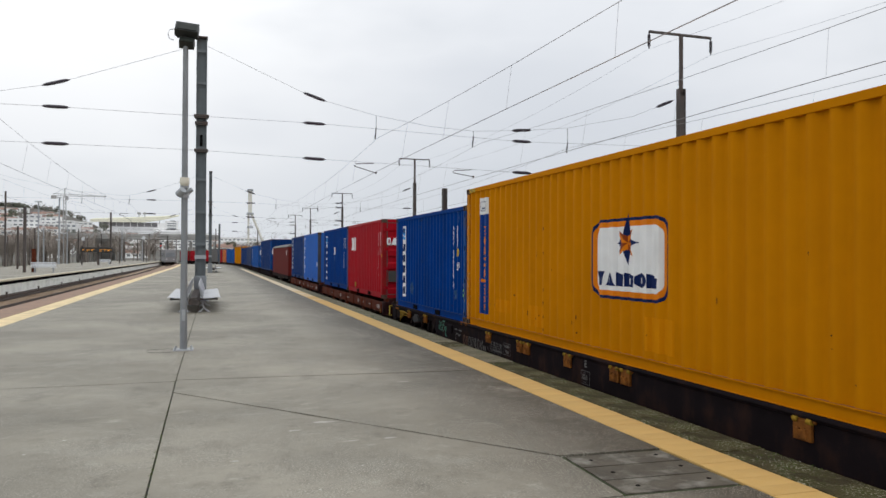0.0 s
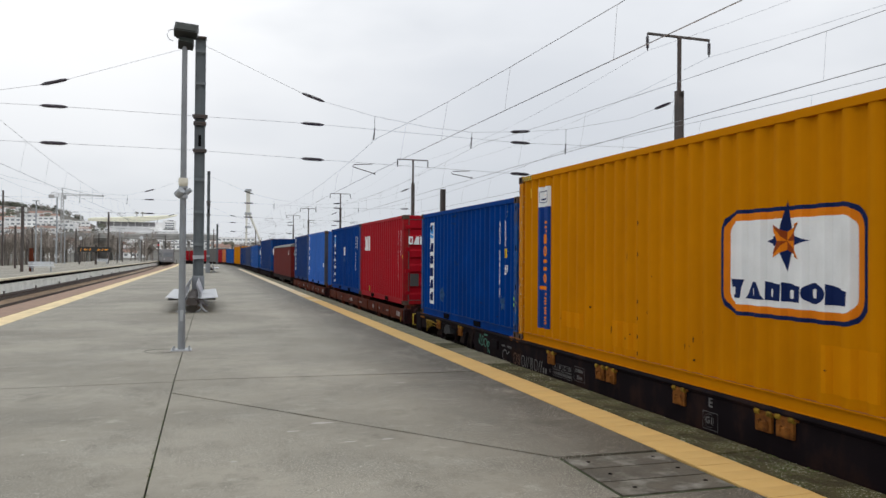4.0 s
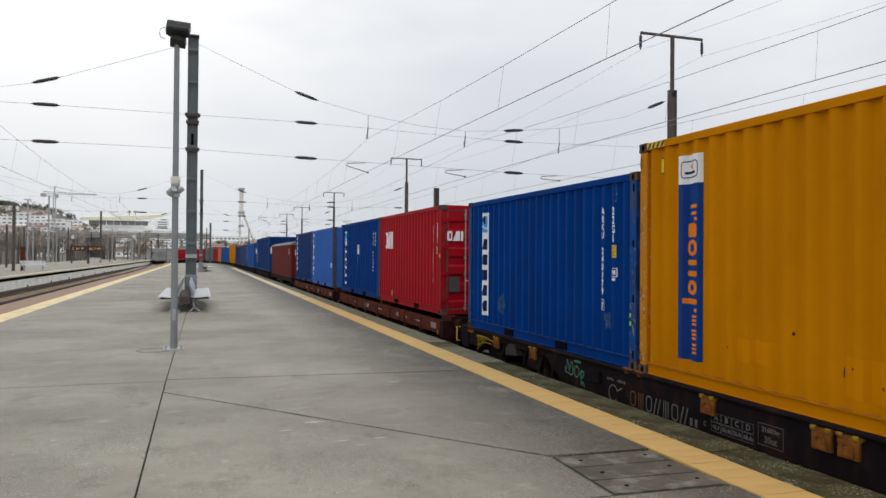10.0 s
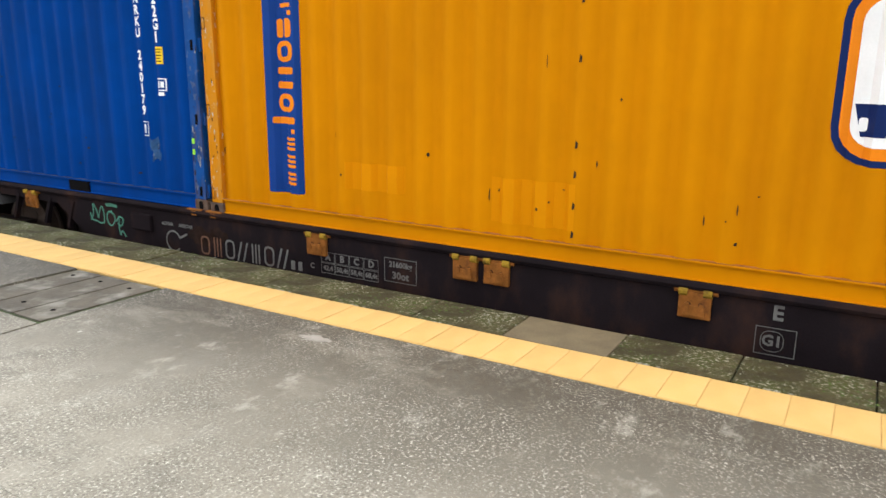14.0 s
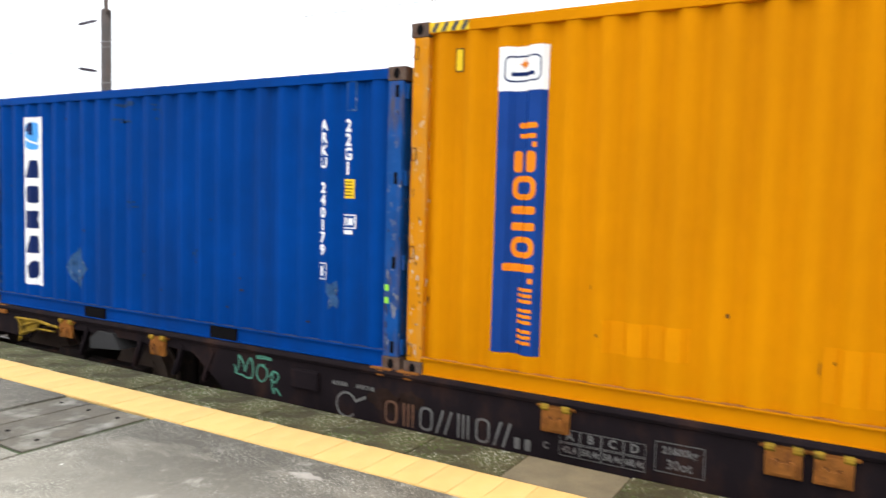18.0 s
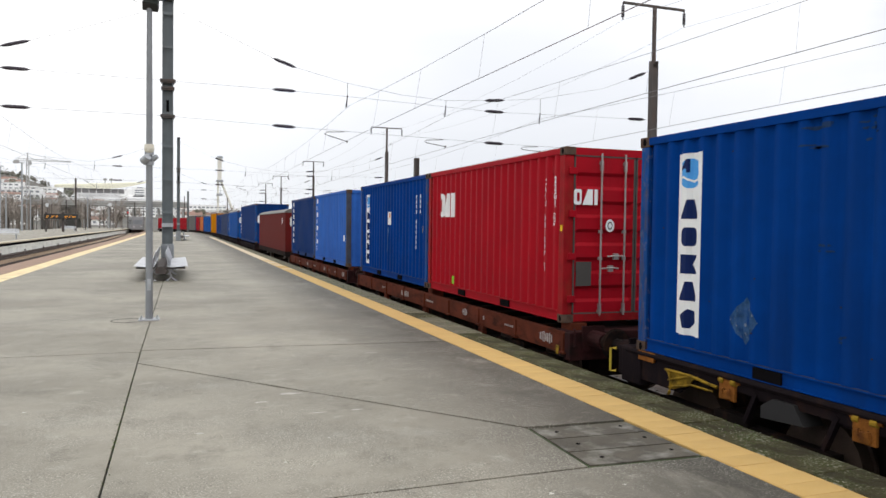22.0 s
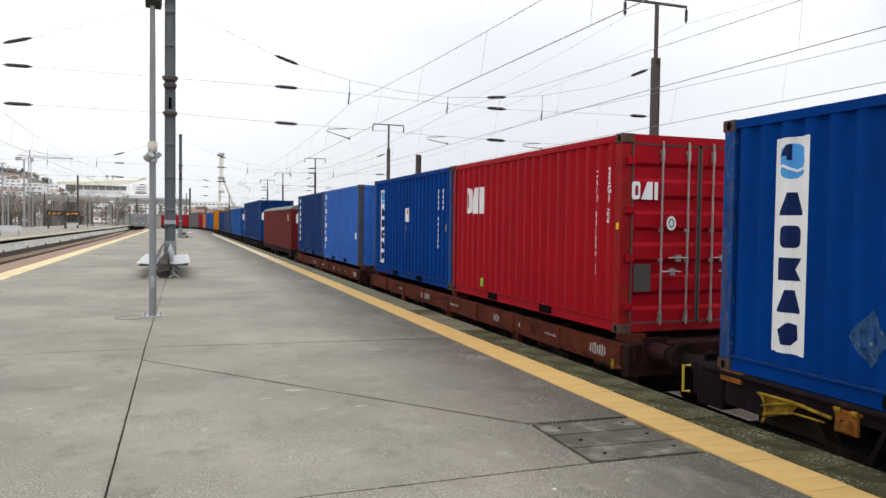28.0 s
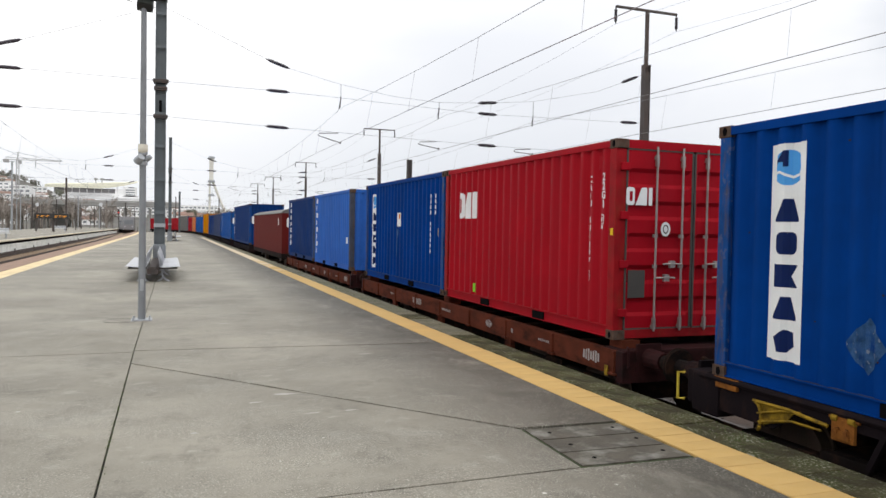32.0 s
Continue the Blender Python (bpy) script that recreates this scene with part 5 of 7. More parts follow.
def strip_emblem(ob, y, zc, simple=False):
    sticker(ob, rrect(0, 0, 0.44, 2.03, 0.004), "decal_white", y, zc, 0, "name_strip", "white vertical name strip")
    bm = bmesh.new()
    poly(bm, disc(0, 0, 0.165, 0.165, 28))
    lettered(ob, bm, "decal_sky", y, zc + 0.79, 0.0024, "round_emblem")
    bm = bmesh.new()
    poly(bm, [(-0.155, 0.0), (-0.05, 0.15), (0.0, 0.15), (0.0, 0.0), (-0.045, 0.0), (-0.045, 0.045), (-0.10, 0.045), (-0.125, 0.0)])
    lettered(ob, bm, "decal_navy", y, zc + 0.80, 0.0048, "emblem_shape")
    bm = bmesh.new()
    poly(bm, [(-0.17, -0.03), (-0.08, -0.005), (0.04, -0.06), (0.17, -0.02), (0.17, -0.045), (0.04, -0.085), (-0.08, -0.03), (-0.17, -0.055)])
    lettered(ob, bm, "decal_white", y, zc + 0.77, 0.0056, "emblem_wave")
    for k, kind in enumerate("tbktw"):
        bm = bmesh.new()
        c = 0.39 - 0.305 * k
        if kind == "t":
            poly(bm, [(-0.125, c - 0.105), (-0.03, c + 0.11), (0.05, c + 0.11), (0.125, c - 0.105)])
        elif kind == "b":
            poly(bm, rrect(0.0, c, 0.20, 0.21, 0.06))
        elif kind == "k":
            poly(bm, [(-0.11, c - 0.107), (-0.11, c + 0.107), (0.12, c + 0.107), (0.05, c), (0.12, c - 0.107)])
        else:
            poly(bm, [(-0.06, c - 0.107), (-0.10, c + 0.03), (0.0, c + 0.107), (0.09, c + 0.09), (0.10, c - 0.04), (0.02, c - 0.107)])
        lettered(ob, bm, "decal_navy", y, zc, 0.0024, "name_mark")


blu = container("b", "blue twenty-foot container with white name strip and worn corner posts", 6.315, 2.591, "blue", "blue_worn", BC, 0.217)
strip_emblem(blu, 20.978 - BC - 0.05, 1.555 - 0.235)
lettered(blu, stacked("ARKU", 0.090, 0.112), "decal_white", 16.393 - BC, 2.35 - 0.235, 0.0, "owner_code")
lettered(blu, stacked("240179", 0.090, 0.112), "decal_white", 16.393 - BC, 2.35 - 0.235 - 5 * 0.112, 0.0, "serial_number")
lettered(blu, stacked("22G1", 0.105, 0.125), "decal_white", 16.100 - BC + 0.02, 2.34 - 0.235)
bm = bmesh.new()
ring(bm, rrect(0, 0, 0.10, 0.15, 0.003), rrect(0, 0, 0.085, 0.135, 0.003), 0.002)
poly(bm, rrect(0, 0, 0.02, 0.09, 0.003))
lettered(blu, bm, "decal_white", 16.393 - BC, 1.04 - 0.235, 0.0, "check_digit_frame")
sticker(blu, rrect(0, 0, 0.13, 0.17, 0.004), "decal_yellow", 16.110 - BC, 1.79 - 0.235, 0, "height_label", "yellow height label")
bm = bmesh.new()
for dz, w in ((0.06, 0.10), (0.032, 0.085), (0.0, 0.10), (-0.028, 0.07), (-0.058, 0.095)):
    poly(bm, rrect(0, dz, w, 0.009, 0.002))
lettered(blu, bm, "shade_print_black", 16.110 - BC, 1.79 - 0.235, 0.0024, "label_mark")
bm = bmesh.new()
ring(bm, rrect(0, 0, 0.155, 0.125, 0.003), rrect(0, 0, 0.135, 0.105, 0.003), 0.002)
for dx, w in ((-0.045, 0.014), (-0.018, 0.014)):
    poly(bm, rrect(dx, 0, w, 0.07, 0.002))
poly(bm, rrect(0.03, 0, 0.05, 0.06, 0.01))
poly(bm, rrect(0.0, -0.095, 0.10, 0.035, 0.002))
lettered(blu, bm, "decal_white", 16.110 - BC, 1.50 - 0.235, 0.0, "code_mark")
bm = bmesh.new()
ring(bm, rrect(0, 0, 0.10, 0.26, 0.003), rrect(0, 0, 0.08, 0.24, 0.003), 0.002)
lettered(blu, bm, "decal_grey", 16.090 - BC, 2.60 - 0.235, 0.0, "document_frame")
sticker(blu, [(0, 0.24), (0.2, 0), (0, -0.24), (-0.2, 0)], "decal_grey", 20.047 - BC, 0.81 - 0.235, 0, "placard", "faded diamond placard")
sticker(blu, [(-0.06, 0.13), (-0.02, 0.10), (0.03, 0.14), (0.05, 0.06), (0.03, 0.01), (0.06, -0.05), (0.04, -0.12), (0.0, -0.09), (-0.03, -0.13), (-0.02, -0.02), (-0.05, 0.03)], "decal_grey", 16.292 - BC, 0.82 - 0.235, 0, "worn_label")
for dz in (0.0, 0.11):
    sticker(blu, rrect(0, 0, 0.038, 0.055, 0.006), "decal_green", 15.670 - BC, 0.86 + dz - 0.235 - 0.02, 0.0085, "lime_tag")
rng = random.Random(8)
for k in range(16):
    y, z = rng.uniform(16.2, 21.6), abs(rng.gauss(0, 0.8)) + 0.25
    pts = [(rng.uniform(0.5, 1) * 0.016 * math.cos(a), rng.uniform(0.4, 1) * 0.012 * math.sin(a)) for a in (2 * math.pi * j / 7 for j in range(7))]
    sticker(blu, pts, "scuff", y - BC, min(z, 2.3), 0.0, "scuff_mark")

# rubbed places and runs of dirt on the blue wall
for yc, zc, n, w, h in ((19.18, 2.42, 5, 0.16, 0.012), (19.22, 2.24, 4, 0.15, 0.012), (18.68, 2.36, 9, 0.05, 0.08), (18.08, 0.84, 7, 0.04, 0.03), (18.95, 0.55, 5, 0.04, 0.03), (19.1, 1.35, 5, 0.05, 0.05)):
    for k in range(n):
        wk = rng.uniform(0.3, 1.0) * w
        pts = [(wk * math.cos(a) * rng.uniform(0.6, 1), rng.uniform(0.006, 0.016) * math.sin(a)) for a in (2 * math.pi * j / 9 for j in range(9))]
        sticker(blu, pts, "blue_rub", yc + rng.gauss(0, w) - BC, zc + rng.gauss(0, h), 0.0, "rub_mark")
for z in (2.60, 1.87, 1.15, 0.42):
    # solid piece; near-black colour gives the slot its inner shade
    part("lashing_slot", bm_of((-1.213, 15.605 - BC, z - 0.217, 0.012, 0.034, 0.10)), M["shade_print_black"], blu, "dark slot in the corner post")
    part("hinge_lug", bm_of((-1.10, 15.535 - BC, z - 0.217, 0.16, 0.03, 0.13), bevel=0.006), M["blue_worn"], blu)
for z in (2.90, 2.07, 1.25, 0.42):
    bm = bmesh.new()
    ring(bm, rrect(0, 0, 0.05, 0.11, 0.006), rrect(0, 0, 0.034, 0.094, 0.004), 0.003)
    part("hinge_edge", on(bm, SIDE, -1.217, 15.425 - YC, z - 0.205), M["scuff"], yel)
rng = random.Random(17)
for k in range(34):
    y, z = 15.36 + rng.choice((-0.06, 0.0, 0.05)) + rng.gauss(0, 0.012), abs(rng.gauss(0, 1.0)) + 0.35
    if z < 2.85:
        w, h = rng.uniform(0.003, 0.010), rng.uniform(0.008, 0.045)
        pts = [(w * math.cos(a) * rng.uniform(0.5, 1), h * math.sin(a) * rng.uniform(0.5, 1)) for a in (2 * math.pi * j / 7 for j in range(7))]
        sticker(yel, pts, "splash" if k % 3 else "scuff", y - YC, z - 0.205, 0.0075, "paint_scrape")
for k in range(26):
    y, z = 15.60 + rng.choice((-0.05, 0.0, 0.06)) + rng.gauss(0, 0.012), abs(rng.gauss(0, 0.9)) + 0.30
    if z < 2.5:
        w, h = rng.uniform(0.003, 0.011), rng.uniform(0.010, 0.055)
        pts = [(w * math.cos(a) * rng.uniform(0.5, 1), h * math.sin(a) * rng.uniform(0.5, 1)) for a in (2 * math.pi * j / 7 for j in range(7))]
        sticker(blu, pts, "grey_splash" if k % 2 else "scuff", y - BC, z - 0.217, 0.0075, "paint_scrape")

red = container("r", "red twenty-foot container with galvanised door bars, doors towards the platform end", 6.25, 2.591, "red", "red_rust", RC, 0.305, doors=True)


def cut_marks(s):
    """Three plain white blocks side by side: a rounded one, a slanted one and a bar."""
    bm = bmesh.new()
    ring(bm, rrect(-0.31 * s, 0, 0.28 * s, 0.50 * s, 0.08 * s), rrect(-0.29 * s, 0, 0.10 * s, 0.28 * s, 0.03 * s), 0.002)
    poly(bm, [(-0.14 * s, -0.25 * s), (0.06 * s, 0.25 * s), (0.24 * s, 0.25 * s), (0.24 * s, -0.25 * s)])
    poly(bm, [(0.30 * s, -0.25 * s), (0.30 * s, 0.25 * s), (0.42 * s, 0.25 * s), (0.42 * s, -0.25 * s)])
    return bm


lettered(red, cut_marks(1.0), "decal_white", 28.796 - RC, 2.15 - 0.305, 0.0, "name_mark")
lettered(red, stacked("CAIU", 0.084, 0.110), "decal_white", 24.328 - RC, 2.40 - 0.305, 0.0, "owner_code")
lettered(red, stacked("341297", 0.084, 0.110), "decal_white", 24.328 - RC, 2.40 - 0.305 - 5 * 0.110, 0.0, "serial_number")
lettered(red, stacked("22G1", 0.10, 0.12), "decal_white", 24.008 - RC, 2.42 - 0.305)
bm = bmesh.new()
ring(bm, rrect(0, 0, 0.12, 0.13, 0.003), rrect(0, 0, 0.095, 0.105, 0.003), 0.002)
poly(bm, rrect(0, 0, 0.05, 0.06, 0.003))
poly(bm, rrect(0, -0.10, 0.08, 0.04, 0.003))
lettered(red, bm, "decal_white", 24.049 - RC, 1.86 - 0.305, 0.0, "code_mark")
bm = bmesh.new()
ring(bm, rrect(0, 0, 0.09, 0.13, 0.003), rrect(0, 0, 0.075, 0.115, 0.003), 0.002)
lettered(red, bm, "decal_white", 24.349 - RC, 1.10 - 0.305, 0.0, "check_digit_frame")
sticker(red, rrect(0, 0, 0.17, 0.16, 0.005), "decal_green", 28.353 - RC, 0.60 - 0.305, 0, "lime_label", "lime green label")
sticker(red, rrect(0, 0, 0.06, 0.09, 0.005), "decal_yellow", 23.781 - RC, 1.70 - 0.305, 0.011, "tag")
sticker(red, rrect(0, 0, 0.09, 0.18, 0.01), "red", 24.142 - RC, 2.62 - 0.305, 0.012, "document_plate")
yd = -6.25 / 2


def on_door(bm, material, x, z, lift, name):
    return part(name, on(bm, END, x, yd + 0.020 - lift, z), M[material], red)


bm = cut_marks(0.46)
on_door(bm, "decal_white", -0.855, 1.86, 0.004, "door_name_mark")
bm = bmesh.new()
poly(bm, disc(0, 0, 0.075, 0.095, 20))
on_door(bm, "decal_white", -0.44, 1.44, 0.003, "oval_label")
bm = bmesh.new()
ring(bm, disc(0, 0, 0.045, 0.06, 16), disc(0, 0, 0.03, 0.042, 16), 0.001)
on_door(bm, "gasket", -0.44, 1.44, 0.006, "oval_label_mark")
bm = bmesh.new()
poly(bm, rrect(0, 0, 0.26, 0.36, 0.01))
on_door(bm, "gasket", -0.90 + 0.02, 0.72, 0.006, "data_plate")

b2 = container("b2", "blue twenty-foot container with white name strip behind the red one", 6.50, 2.591, "blue", "blue_worn", B2C, 0.305)
strip_emblem(b2, 35.615 - B2C, 1.60 - 0.305)
for y, n in ((30.85, 11), (30.55, 4)):
    for k in range(n):
        if k != 4:
            bm = bmesh.new()
            poly(bm, rrect(0, -0.12 * k, 0.05, 0.085, 0.01))
            lettered(b2, bm, "decal_white", y - B2C, 2.40 - 0.305, 0.0, "serial_mark")
sticker(b2, rrect(0, 0, 0.30, 0.34, 0.01), "decal_white", 33.208 - B2C, 1.90 - 0.305, 0, "notice", "white notice")
sticker(b2, rrect(0, 0, 0.20, 0.12, 0.01), "decal_orange", 33.208 - B2C, 1.98 - 0.305, 0.0024, "notice_mark")
sticker(b2, [(-0.05, -0.35), (0.0, 0.3), (0.06, 0.33), (0.03, 0.0), (-0.01, -0.36)], "decal_grey", 33.368 - B2C, 1.35 - 0.305, 0, "scrape")
sticker(b2, rrect(0, 0, 0.12, 0.17, 0.01), "decal_yellow", 30.426 - B2C, 1.62 - 0.305, 0, "height_label")

lb = container("lb", "light blue twenty-foot container with grey worn corner posts", 6.26, 2.591, "blue_light", "grey_post", LC, 0.305)
for k in range(8):
    bm = bmesh.new()
    poly(bm, rrect(0.02 * (-1) ** k, 0.9 - 0.27 * k, 0.24, 0.20, 0.06))
    lettered(lb, bm, "decal_white", 44.153 - LC, 1.45, 0.0, "name_mark")
bm = bmesh.new()
for k in range(3):
    poly(bm, rrect(0, 0.3 - 0.28 * k, 0.30, 0.2, 0.05))
part("end_mark", on(bm, END, 0.55, -6.26 / 2 + 0.016, 1.95), M["decal_white"], lb)
sticker(lb, rrect(0, 0, 0.14, 0.20, 0.01), "decal_white", 38.936 - LC, 0.95, 0, "label")
d3 = container("d3", "dark blue twenty-foot container with white upright lettering", 6.38, 2.591, "blue_dark", "blue_worn", DC, 0.305)
for k in range(7):
    bm = bmesh.new()
    poly(bm, rrect(0.02 * (-1) ** k, 0.9 - 0.29 * k, 0.22, 0.20, 0.06))
    lettered(d3, bm, "decal_white", 50.565 - DC, 1.45, 0.0, "name_mark")

FAR = [("blue_dark", 12.74, 2.896, 75.8, "dark blue forty-foot container with a white end mark"), ("blue_mid", 12.74, 2.591, 92.5, "mid blue forty-foot container with a white end mark"),
       ("slate", 12.74, 2.591, 107.0, "weathered slate blue forty-foot container"), ("blue_dark", 12.74, 2.591, 119.6, "dark blue forty-foot container along the train"),
       ("yellow", 12.74, 2.896, 132.6, "yellow high container along the train"), ("blue_mid", 12.74, 2.591, 145.9, "mid blue container at the start of the curve"),
       ("orange", 6.33, 2.591, 156.1, "orange container on the curve"), ("red", 6.33, 2.591, 162.6, "short red container on the curve"),
       ("grey_box", 12.74, 2.896, 173.0, "dark grey container on the curve"), ("red", 12.74, 2.591, 186.9, "red container on the curve"),
       ("red", 12.74, 2.591, 200.8, "red container on the curve"), ("red", 12.74, 2.591, 214.7, "red container at the tail of the train")]
for paint, L, H, c, label in FAR:
    ob = container("f", label, L, H, paint, "casting" if paint in ("yellow", "red") else "blue_worn", c, 0.30, doors=False)
    if c < 100:
        bm = bmesh.new()
        poly(bm, rrect(0, 0, 0.62, 0.55, 0.1))
        part("door_mark", on(bm, END, -0.72, -L / 2 + 0.016, 1.75), M["decal_white"], ob)
        for k in range(7):
            bm = bmesh.new()
            poly(bm, rrect(0, 0.8 - 0.25 * k, 0.2, 0.17, 0.05))
            lettered(ob, bm, "decal_white", L / 2 - 0.7, 1.4, 0.0, "name_mark")

# ---- wagons ----
WHEELS = []


def bogie(ob, y, name="bogie"):
    b = part("bogie", bm_of((-1.0, 0 + y, -0.42, 0.14, 2.5, 0.26), (1.0, y, -0.42, 0.14, 2.5, 0.26), (0, y, -0.35, 2.0, 0.4, 0.28),
                            (-1.0, y - 0.9, -0.49, 0.20, 0.34, 0.34), (-1.0, y + 0.9, -0.49, 0.20, 0.34, 0.34),
                            (1.0, y - 0.9, -0.49, 0.20, 0.34, 0.34), (1.0, y + 0.9, -0.49, 0.20, 0.34, 0.34),
                            (-1.06, y, -0.36, 0.10, 0.5, 0.30), (1.06, y, -0.36, 0.10, 0.5, 0.30), bevel=0.012), M["bogie"], ob)
    for dy in (-0.9, 0.9):
        bm = bmesh.new()
        for x in (-0.76, 0.76):
            tube(bm, (x - 0.065, 0, 0), (x + 0.065, 0, 0), 0.46, 28)
            s = 1 if x > 0 else -1
            tube(bm, (x - s * 0.065, 0, 0), (x - s * 0.095, 0, 0), 0.49, 28)
            for k in range(5):
                a = 2 * math.pi * k / 5
                tube(bm, (x + s * 0.066, 0.27 * math.cos(a), 0.27 * math.sin(a)), (x + s * 0.072, 0.27 * math.cos(a), 0.27 * math.sin(a)), 0.05, 8)
        tube(bm, (-0.8, 0, 0), (0.8, 0, 0), 0.085, 12)
        w = part("wheelset", bm, M["wheel"], ob, "rust-brown wheelset with worn treads")
        w.location = (0, y + dy, -0.49)
        WHEELS.append((w, y + dy))
    return b


def buffers(ob, y, s, paint):
    for x in (-0.875, 0.875):
        bm = bmesh.new()
        tube(bm, (x, y, 0.11), (x, y + s * 0.36, 0.11), 0.125, 14, 0.115)
        box(bm, x, y + s * 0.02, 0.11, 0.36, 0.04, 0.36)
        b = part("buffer", bm, M["wagon_end" if paint == "wagon_brown" else paint], ob)
        bm = bmesh.new()
        tube(bm, (x, y + s * 0.36, 0.11), (x, y + s * 0.60, 0.11), 0.09, 14)
        tube(bm, (x, y + s * 0.60, 0.11), (x, y + s * 0.64, 0.11), 0.22, 20, 0.20)
        part("buffer_head", bm, M["bogie"], b, "greasy dark buffer head")
    bm = bmesh.new()
    run(bm, [(0, y, 0.05), (0, y + s * 0.3, -0.02), (0, y + s * 0.66, 0.0)], 0.045, 8)
    run(bm, [(0.35, y, -0.05), (0.3, y + s * 0.3, -0.45), (0.1, y + s * 0.62, -0.30)], 0.025, 8)
    part("coupling", bm, M["bogie"], ob)


def spigot(ob, y, z=0.07, x=-1.235):
    """A folding container lock: a rusty plate hung from a hinge rod."""
    bm = bmesh.new()
    box(bm, x, y, z - 0.015, 0.035, 0.225, 0.19, bevel=0.006)
    box(bm, x - 0.02, y, z - 0.05, 0.03, 0.15, 0.08, bevel=0.006)
    for dy in (-0.05, 0.05):
        box(bm, x - 0.03, y + dy, z - 0.02, 0.03, 0.03, 0.05)
    b = part("folding_lock", bm, M["spigot"], ob, "rusty folding container lock")
    bm = bmesh.new()
    tube(bm, (x + 0.01, y - 0.15, z + 0.085), (x + 0.01, y + 0.15, z + 0.085), 0.020, 8)
    part("hinge_rod", bm, M["spigot"], b)
    for dy in (-0.085, 0.085):
        bm = bmesh.new()
        tube(bm, (x, y + dy - 0.03, z + 0.08), (x, y + dy + 0.03, z + 0.08), 0.033, 10)
        part("knuckle", bm, M["lever"], b, "yellow-painted hinge knuckle")
        # flat disc; the hole's shade is painted near-black
        bm = bmesh.new()
        tube(bm, (x - 0.018, y + dy * 0.5, z - 0.005), (x - 0.0195, y + dy * 0.5, z - 0.005), 0.016, 10)
        part("bolt_hole", bm, M["shade_print_black"], b)


def side_plate(bm, prof, x0, x1):
    """A plate cut to a profile of (y, z) points."""
    a = [bm.verts.new((x0, y, z)) for y, z in prof]
    b = [bm.verts.new((x1, y, z)) for y, z in prof]
    n = len(prof)
    bm.faces.new(a)
    bm.faces.new(b[::-1])
    for i in range(n):
        bm.faces.new((a[i], b[i], b[(i + 1) % n], a[(i + 1) % n]))


# the black wagon under the yellow and the nearest blue box
W1 = 12.75
wag = thing("container_wagon", "grimy black container wagon with rusty folding locks and stencils", "railway wagon", "container wagons")
MOVERS.append((wag, W1 - 0.20, 0.0))
o = -W1
for s in (-1, 1):
    bm = bmesh.new()
    side_plate(bm, [(3.2 + o, 0.20), (22.3 + o, 0.20), (22.3 + o, -0.12), (21.2 + o, -0.14), (20.9 + o, 0.07), (18.3 + o, 0.06), (17.75 + o, -0.30), (17.2 + o, -0.42), (4.2 + o, -0.42),
                    (3.7 + o, -0.28), (3.2 + o, -0.15)], s * 1.19, s * 1.215)
    part("side_sill", bm, M["wagon_black"], wag)
    bm = bmesh.new()
    tube(bm, (s * 1.225, 3.2 + o, 0.195), (s * 1.225, 22.2 + o, 0.195), 0.035, 8)
    part("sill_lip", bm, M["wagon_black"], wag)
    for y in (18.05, 18.5, 19.15, 20.1):
        bm = bmesh.new()
        box(bm, s * 1.20, y + o, -0.05, 0.06, 0.045, 0.36, Matrix.Rotation(radians(24), 4, "X"))
        part("strut", bm, M["wagon_black"], wag)
bm = bmesh.new()
box(bm, 0, 12.75 + o, 0.05, 0.5, 19.0, 0.24)
part("underframe", bm, M["wagon_black"], wag)
beam = mesh_of("cross_beam", bm_of((0, 0, 0, 2.36, 0.12, 0.14)), M["wagon_black"])
for k in range(20):
    part("cross_beam", beam, None, wag).location = (0, 3.5 + o + k * 0.97, 0.10)
part("headstock", bm_of((0, 22.28 + o, 0.04, 2.46, 0.26, 0.36), (-1.12, 22.12 + o, 0.0, 0.24, 0.4, 0.42), (1.12, 22.12 + o, 0.0, 0.24, 0.4, 0.42), bevel=0.02), M["wagon_black"], wag)
part("headstock", bm_of((0, 3.22 + o, 0.04, 2.46, 0.26, 0.36), bevel=0.02), M["wagon_black"], wag)
part("corner_seat", bm_of((-1.14, 21.80 + o, 0.212, 0.22, 0.34, 0.03), (-1.20, 21.80 + o, 0.15, 0.10, 0.30, 0.07), bevel=0.008), M["spigot"], wag, "rusty orange corner seat")
bm = bmesh.new()
run(bm, [(-1.24, 22.44 + o, 0.17), (-1.30, 22.48 + o, 0.17), (-1.30, 22.48 + o, -0.12), (-1.24, 22.44 + o, -0.12)], 0.016, 6)
part("grab_handle", bm, M["hazard"], wag, "yellow grab handle")
for y in (14.28, 12.70, 12.41, 10.85, 9.45, 9.16, 6.05, 4.6, 18.79, 20.40):
    spigot(wag, y + o)
for y in (15.62, 15.90):
    part("lock_seat", bm_of((-1.20, y + o, 0.205, 0.10, 0.22, 0.06), (-1.225, y + o, 0.19, 0.06, 0.08, 0.05), bevel=0.008), M["spigot"], wag)
bm = bmesh.new()
side_plate(bm, [(19.92 + o, 0.02), (19.78 + o, 0.11), (19.52 + o, 0.11), (19.40 + o, -0.06), (19.92 + o, -0.10)], -1.26, -1.02)
part("brake_box", bm, M["box_grey"], wag, "dark grey brake equipment box")
bm = bmesh.new()
box(bm, -1.20, 16.75 + o, 0.0, 0.12, 0.32, 0.18, bevel=0.015)
part("valve_cover", bm, M["wagon_black"], wag)
bm = bmesh.new()
arc = [(-1.25, 21.40 + o + 0.09 * math.cos(q), -0.06 + 0.15 * math.sin(q)) for q in (radians(80 + 12 * j) for j in range(14))]
run(bm, arc, 0.018, 6)
